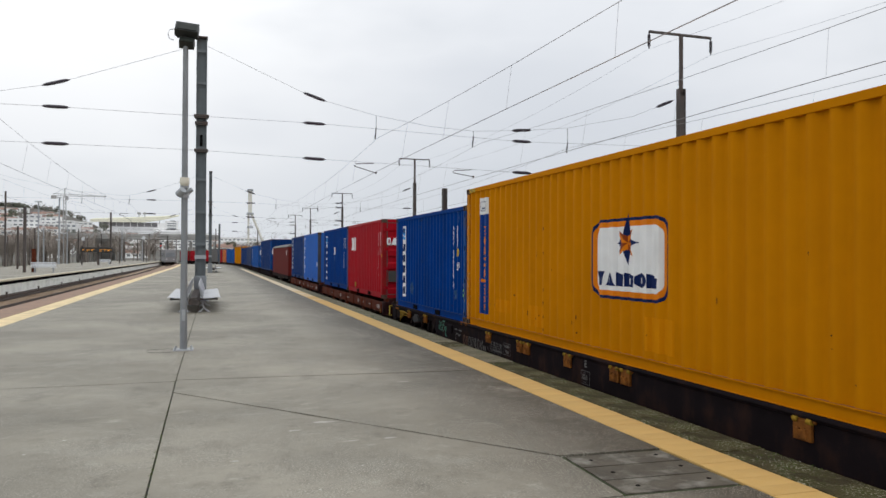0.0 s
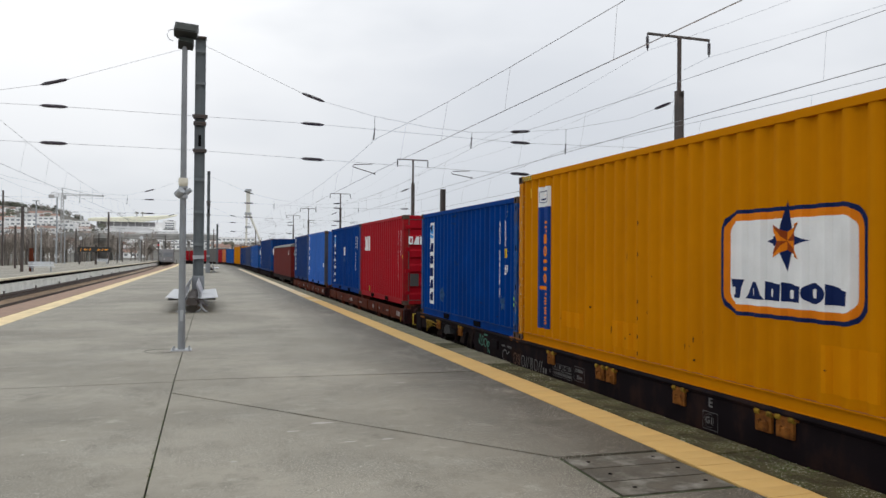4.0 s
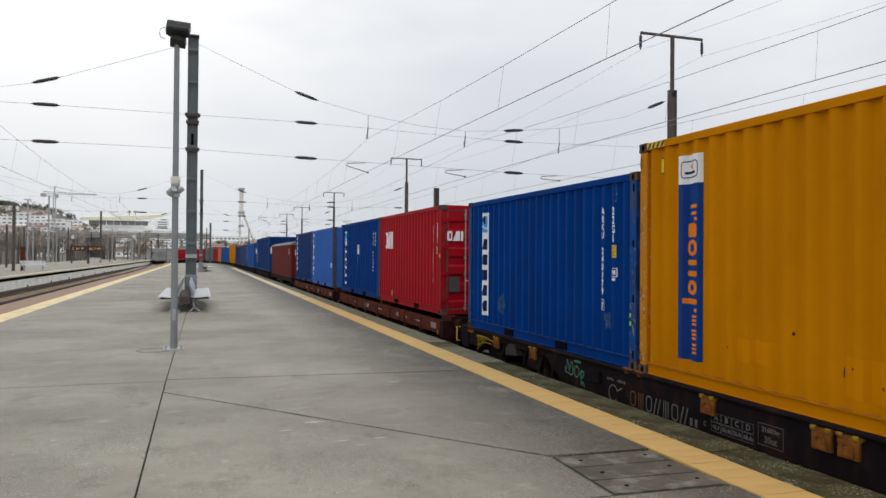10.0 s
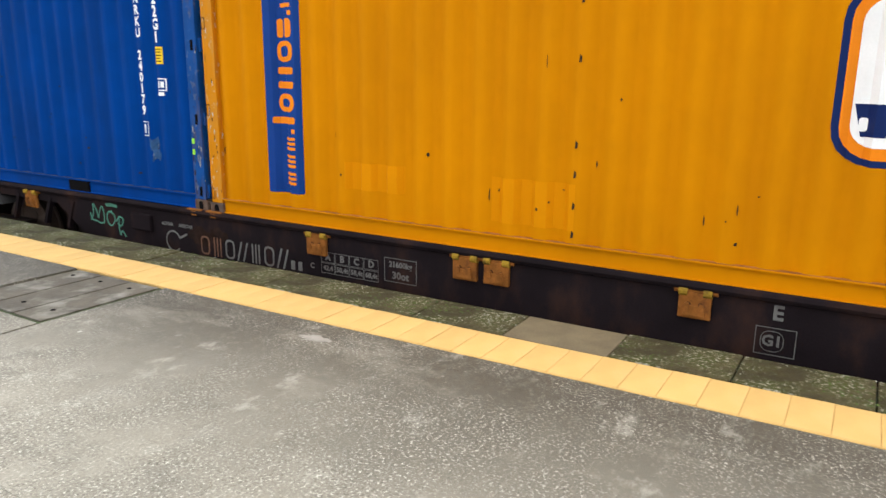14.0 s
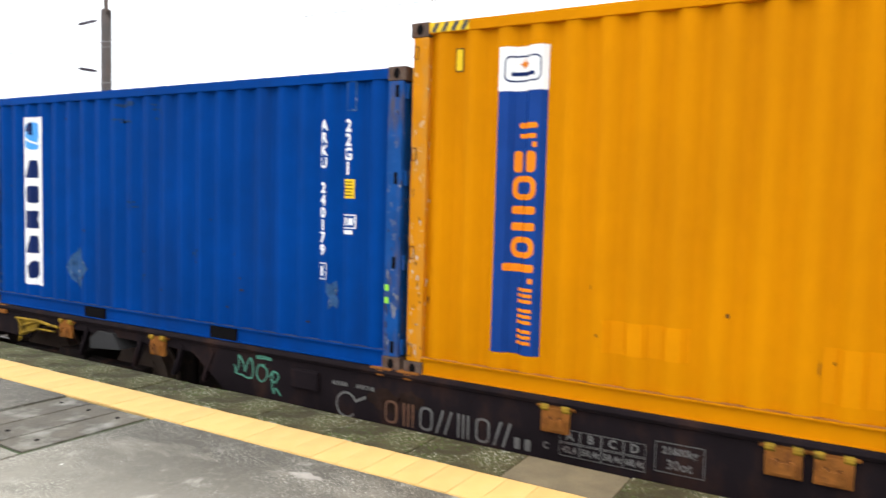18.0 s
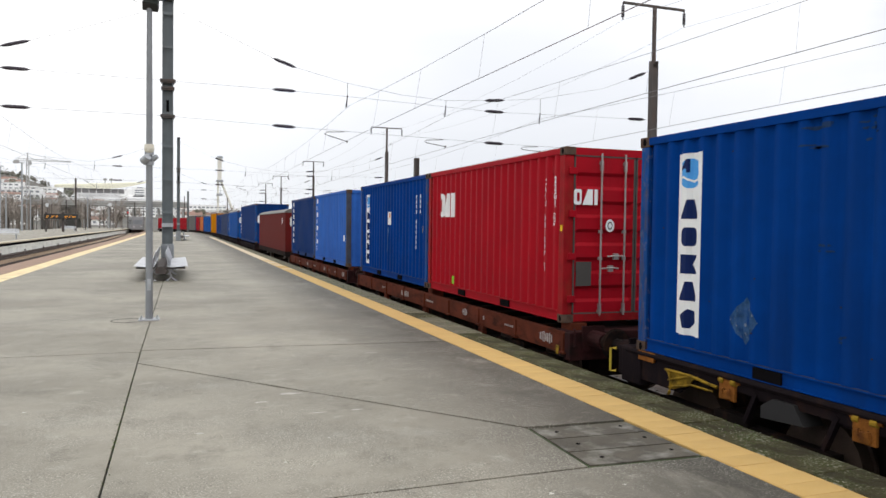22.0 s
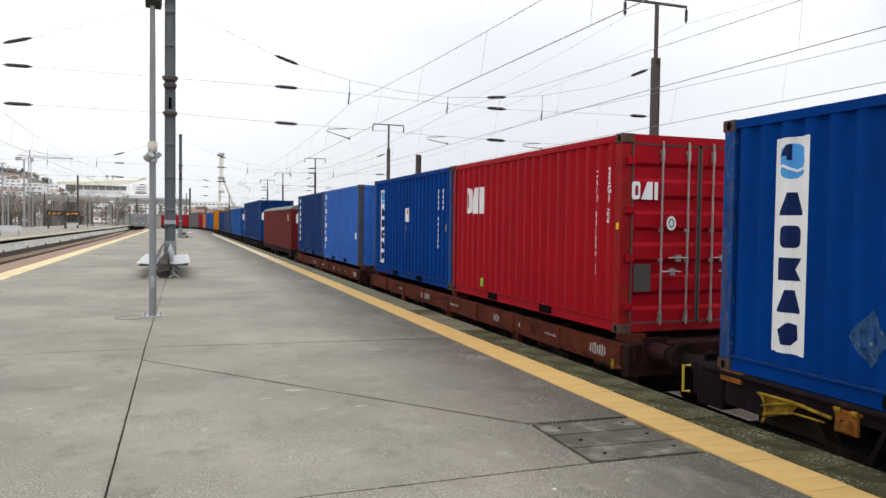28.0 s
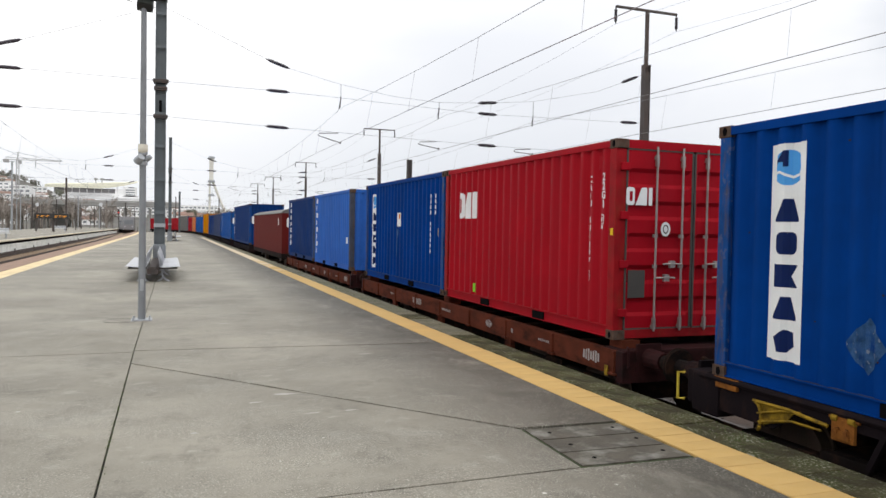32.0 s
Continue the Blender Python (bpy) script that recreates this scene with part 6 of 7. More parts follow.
run(bm, [(-1.25, 21.40 + o, 0.09), (-1.26, 20.98 + o, 0.10), (-1.25, 20.55 + o, 0.06)], 0.017, 6)
run(bm, [(-1.25, 21.36 + o, -0.02), (-1.26, 21.05 + o, 0.07), (-1.25, 20.85 + o, 0.10)], 0.012, 6)
run(bm, [(-1.25, 21.34 + o, -0.10), (-1.25, 20.95 + o, 0.0), (-1.24, 20.62 + o, 0.0)], 0.012, 6)
lever = part("brake_lever", bm, M["lever"], wag, "yellow-painted brake lever")
bm = bmesh.new()
side_plate(bm, [(21.34 + o, 0.09), (20.92 + o, 0.09), (21.02 + o, -0.03), (21.30 + o, -0.12)], -1.235, -1.22)
part("lever_plate", bm, M["lever"], lever)
# made-up boxes added to stop lit ground showing under the wagon
part("under_light_block", bm_of((0.1, 12.75 + o, -0.30, 1.3, 11.5, 0.55), (0.25, 21.4 + o, -0.30, 1.7, 1.4, 0.6), (0.25, 18.3 + o, -0.35, 1.7, 1.2, 0.6), (0.25, 19.6 + o, -0.32, 1.7, 1.3, 0.6), bevel=0.03), M["bogie"], wag)
bogie(wag, 20.7 + o - 0.2)
bogie(wag, 5.2 + o)
buffers(wag, 22.41 + o, 1, "wagon_black")
SX = -1.2165


def stencil(ob, bm, y, z, material="paint_white", x=SX, name="stencil"):
    return part(name, on(bm, SIDE, x, y, z), M[material], ob)


stencil(wag, text_bm("E", 0.10), 10.31 + o, 0.08)
bm = bmesh.new()
ring(bm, rrect(0, 0, 0.26, 0.20, 0.003), rrect(0, 0, 0.248, 0.188, 0.003), 0.001)
ring(bm, rrect(-0.02, 0.0, 0.15, 0.15, 0.06), rrect(-0.02, 0.0, 0.138, 0.138, 0.05), 0.001)
stencil(wag, bm, 10.31 + o, -0.12)
stencil(wag, text_bm("G1", 0.075), 10.33 + o, -0.12)
bm = bmesh.new()
for k in range(4):
    for dz in (0.055, -0.05):
        bm = bmesh.new()
        ring(bm, rrect(0.165 * k - 0.25, dz, 0.16, 0.10, 0.002), rrect(0.165 * k - 0.25, dz, 0.15, 0.09, 0.002), 0.001)
        stencil(wag, bm, 13.92 + o, -0.11, name="stencil_frame")
for k, (a, b) in enumerate((("A", "42,4"), ("B", "50,4t"), ("C", "58,4t"), ("D", "68,4t"))):
    stencil(wag, text_bm(a, 0.062), 13.92 + 0.25 - 0.165 * k + o, -0.055)
    stencil(wag, text_bm(b, 0.046), 13.92 + 0.25 - 0.165 * k + o, -0.16)
stencil(wag, text_bm("C", 0.05), 14.36 + o, -0.16)
bm = bmesh.new()
ring(bm, rrect(0, 0, 0.34, 0.22, 0.003), rrect(0, 0, 0.328, 0.208, 0.003), 0.001)
stencil(wag, bm, 13.36 + o, -0.07)
stencil(wag, text_bm("21600kg", 0.050), 13.36 + o, -0.02)
stencil(wag, text_bm("30ot", 0.065), 13.36 + o, -0.12)
# the operator's mark, as plain worn outlines: rusty first, then faded grey
for k, kind in enumerate("obosbos"):
    bm = bmesh.new()
    x0 = -0.53 + 0.178 * k
    if kind == "o":
        ring(bm, rrect(x0, 0, 0.13, 0.20, 0.05), rrect(x0, 0, 0.092, 0.16, 0.035), 0.001)
    elif kind == "b":
        for dx in (-0.045, 0.0, 0.045):
            poly(bm, rrect(x0 + dx, 0, 0.018, 0.20, 0.004), thick=0.001)
    else:
        for dx in (-0.05, 0.03):
            poly(bm, [(x0 + dx - 0.035, -0.10), (x0 + dx + 0.025, 0.10), (x0 + dx + 0.047, 0.10), (x0 + dx - 0.013, -0.10)], thick=0.001)
    stencil(wag, bm, 15.265 + o, -0.145, "paint_rust" if k < 2 else "paint_white", name="operator_mark")
for k in range(2):
    bm = bmesh.new()
    poly(bm, rrect(0.09 * k, 0, 0.05, 0.09, 0.01), thick=0.001)
    stencil(wag, bm, 14.60 + o, -0.19, name="operator_mark")
rng = random.Random(31)
for yk, zk, w, h in ((15.86, -0.06, 0.24, 0.13), (15.60, -0.02, 0.16, 0.09)):
    pts = [(w * rng.uniform(0.6, 1) * math.cos(a), h * rng.uniform(0.5, 1) * math.sin(a)) for a in (2 * math.pi * j / 13 for j in range(13))]
    bm = bmesh.new()
    poly(bm, pts, thick=0.0008)
    stencil(wag, bm, yk + o, zk, "rust_patch", SX + 0.0008, "rust_blot")
bm = bmesh.new()
a, b = disc(0, 0, 0.12, 0.12, 20, 20, 320), disc(0, 0, 0.10, 0.10, 20, 20, 320)
for i in range(len(a) - 1):
    v = [bm.verts.new((*p, 0.001)) for p in (a[i], a[i + 1], b[i + 1], b[i])]
    bm.faces.new(v)
poly(bm, [(0.12, 0.04), (0.22, 0.09), (0.21, 0.11), (0.11, 0.06)])
stencil(wag, bm, 16.28 + o, -0.16)
stencil(wag, text_bm("APERTAR", 0.035), 16.08 + o, 0.02)
stencil(wag, text_bm("ALIVIAR", 0.035), 16.36 + o, 0.02)
bm = bmesh.new()
for pts in ([(-0.36, -0.07), (-0.31, 0.02), (-0.31, 0.12), (-0.25, 0.05), (-0.23, -0.03), (-0.19, 0.06), (-0.15, 0.11), (-0.12, 0.02), (-0.13, -0.08)],
            [(-0.37, 0.02), (-0.34, -0.06), (-0.26, -0.07), (-0.20, -0.09), (-0.13, -0.08)], [(0.03, 0.07), (-0.05, 0.05), (-0.07, -0.04), (-0.01, -0.10), (0.06, -0.05), (0.06, 0.03), (-0.01, 0.06)],
            [(-0.08, 0.14), (0.01, 0.15), (0.12, 0.14)], [(-0.07, 0.125), (0.04, 0.13), (0.12, 0.125)],
            [(0.09, -0.04), (0.15, 0.02), (0.21, -0.01), (0.17, -0.08), (0.11, -0.06)], [(0.14, 0.02), (0.13, -0.10), (0.15, -0.19), (0.18, -0.14), (0.24, -0.20)]):
    smooth = []
    for i in range(len(pts) - 1):
        p0, p1, p2, p3 = pts[max(i - 1, 0)], pts[i], pts[i + 1], pts[min(i + 2, len(pts) - 1)]
        for j in range(5):
            u = j / 5
            smooth.append(tuple(0.5 * (2 * p1[c] + (p2[c] - p0[c]) * u + (2 * p0[c] - 5 * p1[c] + 4 * p2[c] - p3[c]) * u * u + (3 * p1[c] - p0[c] - 3 * p2[c] + p3[c]) * u ** 3) for c in (0, 1)))
    run(bm, [(x, y, 0.0) for x, y in smooth + [pts[-1]]], 0.013, 5)
stencil(wag, bm, 17.31 + o, -0.01, "graffiti", SX + 0.009, "graffiti")


def flat_wagon(y0, y1, paint, detail):
    c = (y0 + y1) / 2
    ob = thing("container_wagon", "brown container wagon with low side sills and white stencils" if paint == "wagon_brown" else "grimy dark container wagon far along the train", "railway wagon", "container wagons")
    MOVERS.append((ob, c, 0.0))
    L = y1 - y0
    for s in (-1, 1):
        bm = bmesh.new()
        prof = [(1.23, 0.185), (1.23, -0.13), (1.15, -0.13), (1.15, -0.105), (1.20, -0.105), (1.20, 0.16), (1.15, 0.16), (1.15, 0.185)]
        a = [bm.verts.new((s * x, -L / 2 + 0.05, z)) for x, z in prof]
        b = [bm.verts.new((s * x, L / 2 - 0.05, z)) for x, z in prof]
        for i in range(8):
            bm.faces.new((a[i], a[(i + 1) % 8], b[(i + 1) % 8], b[i]))
        bm.faces.new(a)
        bm.faces.new(b[::-1])
        part("side_sill", bm, M[paint], ob)
        n = max(4, int(L / 1.6))
        for k in range(n + 1):
            part("rib", bm_of((s * 1.238, -L / 2 + 0.2 + (L - 0.4) * k / n, 0.028, 0.045, 0.05, 0.29), (s * 1.246, -L / 2 + 0.2 + (L - 0.4) * k / n, -0.117, 0.07, 0.16, 0.03)), M[paint], ob)
        for k in range(3 if detail else 0):
            part("leg_bracket", bm_of((s * 1.20, -L / 2 + L * (k + 1) / 4, -0.20, 0.08, 0.22, 0.26), (s * 1.16, -L / 2 + L * (k + 1) / 4, -0.32, 0.06, 0.5, 0.05)), M[paint], ob)
    bm = bmesh.new()
    box(bm, 0, 0, 0.02, 0.5, L - 0.2, 0.28)
    part("underframe", bm, M["bogie"], ob)
    beam = mesh_of("cross_beam", bm_of((0, 0, 0, 2.38, 0.14, 0.22)), M["bogie"])
    for k in range(int(L / 0.9) if detail else 4):
        part("cross_beam", beam, None, ob).location = (0, -L / 2 + 0.45 + (0.9 * k if detail else (L - 0.9) * k / 3), 0.04)
    # made-up box that blocks light from beyond the wagon
    part("under_light_block", bm_of((0.2, 0, -0.32, 1.5, L - 1.2, 0.55), bevel=0.03), M["bogie"], ob)
    for e in (-1, 1):
        part("headstock", bm_of((0, e * (L / 2 - 0.08), -0.01, 2.48, 0.16, 0.40), (0, e * (L / 2 - 0.25), 0.188, 2.40, 0.5, 0.025), bevel=0.012), M["wagon_end" if detail else paint], ob)
        if detail:
            buffers(ob, e * (L / 2 + 0.0), e, paint)
            bm = bmesh.new()
            run(bm, [(-1.18, e * L / 2, 0.25), (-1.20, e * (L / 2 + 0.06), 0.25), (-1.20, e * (L / 2 + 0.06), 0.0), (-1.18, e * L / 2, 0.0)], 0.014, 6)
            part("grab_handle", bm, M["wagon_end"], ob)
    for y in ([-L / 2 + 2.0, L / 2 - 2.0]):
        if detail:
            bogie(ob, y)
        else:
            part("bogie", bm_of((0, y, -0.45, 2.1, 2.4, 0.5), bevel=0.03), M["bogie"], ob)
    for sx in (-0.98, 0.98):
        for y in (-L / 2 + 0.35, -0.06, L / 2 - 0.35):
            part("container_seat", bm_of((sx, y, 0.215, 0.26, 0.3, 0.175)), M[paint], ob)
    if detail:
        for k, (y, w, h) in enumerate(((-L / 2 + 0.75, 0.42, 0.16), (-L / 2 + 2.1, 0.36, 0.04), (-L / 2 + 3.2, 0.10, 0.10), (-L / 2 + 4.15, 0.24, 0.14), (-L / 2 + 4.15, 0.3, 0.03),
                                       (-L / 2 + 6.3, 0.5, 0.05), (-L / 2 + 8.2, 0.62, 0.15), (-L / 2 + 10.2, 0.3, 0.05))):
            n = max(1, int(w / 0.055))
            for j in range(n):
                bm = bmesh.new()
                poly(bm, rrect(-w / 2 + (j + 0.5) * w / n, 0, w / n * 0.62, h * (0.7 + 0.3 * ((j * 7) % 3) / 2), 0.004))
                stencil(ob, bm, y, 0.03, "stencil_pale", x=-1.232, name="stencil_mark")
    return ob


fw = flat_wagon(23.43, 36.75, "wagon_brown", True)
part("side_tag", bm_of((-1.262, 23.76 - 30.09, -0.09, 0.012, 0.07, 0.13)), M["lever"], fw, "chipped yellow tag")
flat_wagon(38.15, 51.45, "wagon_brown", True)
for paint, L, H, c, label in FAR:
    if L > 7:
        flat_wagon(c - 6.5, c + 6.5, "wagon_black", False)
flat_wagon(152.8, 165.9, "wagon_black", False)

# the covered wagon: upright maroon walls under a bowed tarpaulin roof
cov = thing("covered_wagon", "maroon covered goods wagon with a bowed tarpaulin roof", "railway wagon")
MOVERS.append((cov, 59.83, 0.0))
n, L = 26, 12.9
panel = mesh_of("side_panel", bm_of((0, 0, 0, 0.05, L / n, 2.06)), M["maroon"])
for k in range(n):
    for s in (-1, 1):
        part("side_panel", panel, None, cov).location = (s * (1.19 + 0.003 * (k % 2)), -L / 2 + L * (k + 0.5) / n, 1.30)
bm = bmesh.new()
prof = [(1.26 * math.cos(radians(a)), 2.32 + 0.30 * math.sin(radians(a))) for a in range(0, 181, 15)]
a = [bm.verts.new((x, -L / 2, z)) for x, z in prof]
b = [bm.verts.new((x, L / 2, z)) for x, z in prof]
for i in range(len(prof) - 1):
    bm.faces.new((a[i], a[i + 1], b[i + 1], b[i]))
bm.faces.new(a)
bm.faces.new(b[::-1])
part("roof", bm, M["grey_box"], cov, "weathered greyish bowed roof")
for e in (-1, 1):
    part("end_wall", bm_of((0, e * (L / 2 - 0.03), 1.30, 2.36, 0.05, 2.06), (-0.6, e * (L / 2 + 0.01), 1.3, 0.06, 0.04, 2.0), (0.6, e * (L / 2 + 0.01), 1.3, 0.06, 0.04, 2.0)), M["maroon"], cov)
part("frame", bm_of((0, 0, 0.15, 2.44, L + 0.1, 0.26), bevel=0.01), M["bogie"], cov)
bm = bmesh.new()
poly(bm, rrect(0, 0, 0.55, 0.5, 0.1))
part("end_mark", on(bm, END, -0.7, -L / 2 - 0.012, 1.85), M["decal_white"], cov)
sticker(cov, rrect(0, 0, 0.22, 0.34, 0.01), "decal_white", -5.3, 1.9, 0.02, "notice")
bogie(cov, -4.2)
bogie(cov, 4.2)

# ---- distance: hillside town, stadium, viaduct, crane, yard clutter ----
# plaster, panes, bark and leaf are coloured paler to stand in for haze
D = {
    "hill": mat("hillside_scrub", (0.115, 0.11, 0.095), 0.95, var=0.4, scale=0.03, bump=0.0, stain=(0.17, 0.15, 0.11), amount=0.7, stain_scale=(0.02, 0.02, 0.02)),
    "plaster": mat("haze_paled_plaster", (0.88, 0.88, 0.87), 0.9, var=0.08, scale=0.2, bump=0.0, each=0.18),
    "tile_roof": mat("clay_roof_tiles", (0.29, 0.185, 0.145), 0.9, var=0.2, scale=0.3, bump=0.0, each=0.2),
    "pane": mat("grey_window_glass", (0.22, 0.24, 0.26), 0.2, var=0.2, scale=0.5, bump=0.0),
    "stad_roof": mat("cream_stadium_roof", (0.80, 0.78, 0.62), 0.7, var=0.1, scale=0.05, bump=0.0),
    "stad_dark": mat("shaded_stadium_stand", (0.28, 0.27, 0.28), 0.9, var=0.2, scale=0.05, bump=0.0),
    "stad_grey": mat("grey_white_stand", (0.74, 0.74, 0.74), 0.9, var=0.15, scale=0.08, bump=0.0),
    "viaduct": mat("viaduct_concrete", (0.40, 0.395, 0.38), 0.9, var=0.2, scale=0.2, bump=0.0, stain=(0.19, 0.19, 0.18), amount=0.6, stain_scale=(0.2, 0.2, 0.05)),
    "pylon": mat("cream_pylon_paint", (0.78, 0.76, 0.69), 0.8, var=0.08, scale=0.2, bump=0.0),
    "crane": mat("pale_crane_steel", (0.42, 0.42, 0.42), 0.7, var=0.1, scale=0.2, bump=0.0),
    "bark": mat("grey_brown_bark", (0.27, 0.235, 0.205), 0.95, var=0.3, scale=1.0),
    "leaf": mat("dull_green_leaf", (0.15, 0.16, 0.115), 0.8, var=0.4, scale=0.6, bump=0.0, each=0.3),
    "board": mat("black_display_case", (0.02, 0.02, 0.02), 0.4, var=0.1),
    "amber": mat("amber_display_letters", (0.9, 0.36, 0.03), 0.5, var=0.0, bump=0.0, emit=0.28),
    "signal_red": mat("red_signal_lamp", (1.0, 0.06, 0.05), 0.5, var=0.0, bump=0.0, emit=1.5),
    "coach": mat("grey_railcar_paint", (0.24, 0.24, 0.25), 0.6, var=0.15, scale=0.5),
    "white_metal": mat("white_bench_paint", (0.62, 0.64, 0.66), 0.5, var=0.1, scale=3),
}


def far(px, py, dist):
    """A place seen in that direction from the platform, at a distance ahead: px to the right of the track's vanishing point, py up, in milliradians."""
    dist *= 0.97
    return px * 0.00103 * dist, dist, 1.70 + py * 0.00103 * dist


def hill_z(x, y):
    a = -x / y
    rise = 24 / (1 + math.exp(-(a + 0.07) * 60)) + 40 / (1 + math.exp(-(a - 0.14) * 40))
    f = min(1.0, max(0.0, (y - 340) / 760))
    return -1.4 + rise * (3 * f * f - 2 * f ** 3)


def hillside():
    bm = bmesh.new()
    nx, ny = 70, 26
    rows = []
    for j in range(ny + 1):
        y = 330 + 1000 * j / ny
        row = []
        for i in range(nx + 1):
            x = -560 + 900 * i / nx
            a = -x / y                                   # bearing to the left of the track
            z = hill_z(x, y) + 3.0 * min(1.0, max(0.0, (y - 340) / 300)) * noise.noise((x * 0.02, y * 0.02, 3.0))
            row.append(bm.verts.new((x, y, z)))
        rows.append(row)
    for a, b in zip(rows, rows[1:]):
        for i in range(nx):
            bm.faces.new((a[i], a[i + 1], b[i + 1], b[i]))
    for fc in bm.faces:
        fc.smooth = True
    return single("hillside", bm, D["hill"], "scrubby hillside rising behind the town", "hill", kind="structure")


hillside()


def house(x, y, w, d, storeys, roof, label, turn=0.0):
    h = 3.0 * storeys
    z = hill_z(x, y)
    ob = thing("house", label, "building", "hillside buildings", at=pose(x, y, z, 0, 0, turn))
    part("wall", bm_of((0, 0, h / 2 - 3, w, d, h + 6)), D["plaster"], ob)
    if roof == "gable":
        bm = bmesh.new()
        side_plate(bm, [(-d / 2 - 0.5, h), (d / 2 + 0.5, h), (0, h + d * 0.22)], -w / 2 - 0.4, w / 2 + 0.4)
        part("roof", bm, D["tile_roof"], ob, "clay tile roof")
    else:
        part("roof", bm_of((0, 0, h + 0.3, w + 0.6, d + 0.6, 0.6)), D["plaster"], ob)
    n = max(2, int(w / 3.6))
    proto = {}
    for k in range(storeys):
        for i in range(n):
            bw = w / n * (0.42 if roof == "gable" else 0.6)
            if "m" not in proto:
                proto["m"] = mesh_of("window", bm_of((0, 0, 0, bw, 0.2, 1.15)), D["pane"])
            win = part("window", proto["m"], None, ob)
            win.location = (-w / 2 + (i + 0.5) * w / n, -d / 2 - 0.02, 1.6 + 3.0 * k)


rng = random.Random(21)
BLOCKS = [(-168, 640, 27, 3), (-131, 565, 21, 3), (-205, 660, 22, 3), (-240, 640, 24, 2), (-262, 560, 18, 2), (-150, 760, 26, 2), (-197, 752, 14, 2), (-179, 744, 13, 2), (-162, 736, 13, 2), (-141, 690, 12, 2), (-124, 682, 12, 2), (-222, 700, 15, 2), (-150, 600, 16, 1), (-128, 560, 14, 1), (-105, 600, 18, 1),
          (22, 640, 30, 2), (34, 720, 36, 3), (60, 760, 40, 3), (-30, 800, 44, 3), (-10, 720, 30, 2), (-70, 650, 24, 1), (-45, 640, 26, 1)]
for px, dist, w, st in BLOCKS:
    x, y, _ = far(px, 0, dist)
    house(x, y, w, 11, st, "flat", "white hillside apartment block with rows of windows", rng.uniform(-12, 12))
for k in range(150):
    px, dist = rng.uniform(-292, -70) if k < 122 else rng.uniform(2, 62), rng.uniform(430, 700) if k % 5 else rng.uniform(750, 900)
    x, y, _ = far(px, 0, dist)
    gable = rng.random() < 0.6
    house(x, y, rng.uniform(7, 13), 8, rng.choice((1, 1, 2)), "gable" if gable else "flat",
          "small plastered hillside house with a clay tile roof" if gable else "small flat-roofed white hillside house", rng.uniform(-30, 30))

# the stadium: bowed cream roof over dark stands, white end structure, lower terraces
stad = thing("stadium", "large stadium with a bowed cream roof and white end stand", "stadium", at=pose(-75, 853, 0))
bm = bmesh.new()
prev = None
for k in range(25):
    f = k / 24
    x, hi = -44 + 88 * f, 39.5 + 4.4 * f + 1.0 * f ** 4
    lo = 36.8 + 7.4 * max(0.0, (f - 0.55) / 0.45) ** 1.6
    cur = [bm.verts.new((x, 0, hi)), bm.verts.new((x, 0, lo)), bm.verts.new((x, 40, hi + 3))]
    if prev:
        bm.faces.new((prev[0], cur[0], cur[2], prev[2]))
        bm.faces.new((prev[1], cur[1], cur[0], prev[0]))
    prev = cur
part("roof", bm, D["stad_roof"], stad, "bowed cream roof")
# the stand's dark colour stands in for shade under the roof
part("stand", bm_of((-6, 12, 34.6, 60, 16, 4.6)), D["stad_dark"], stad)
for k in range(9):
    part("roof_rib", bm_of((-33 + 7 * k, 3, 34.5, 0.5, 0.8, 5)), D["plaster"], stad)
part("upper_tier", bm_of((-6, 9, 29.5, 62, 12, 5.4)), D["stad_grey"], stad, "pale upper tier")
part("end_stand", bm_of((36.5, 6, 33.8, 13, 16, 10.6), (31, 4, 27.5, 26, 12, 6), (27, 8, 33, 10, 14, 7.5), bevel=0.4), D["plaster"], stad, "white end stand")
for k in range(3):
    part("opening", bm_of((37, -2.2, 31 + 2.5 * k, 9, 0.4, 0.9)), D["pane"], stad)
for k in range(3):
    part("terrace", bm_of((4, -6 - 5 * k, 26.5 - 3.0 * k, 84 - 5 * k, 8, 2.2)), D["stad_grey"], stad, "pale lower terrace")
for x in (2, 8):
    part("mast", bm_of((x, 20, 45, 1.0, 1.0, 8), (x, 20, 47.5, 4, 1, 2)), D["crane"], stad)


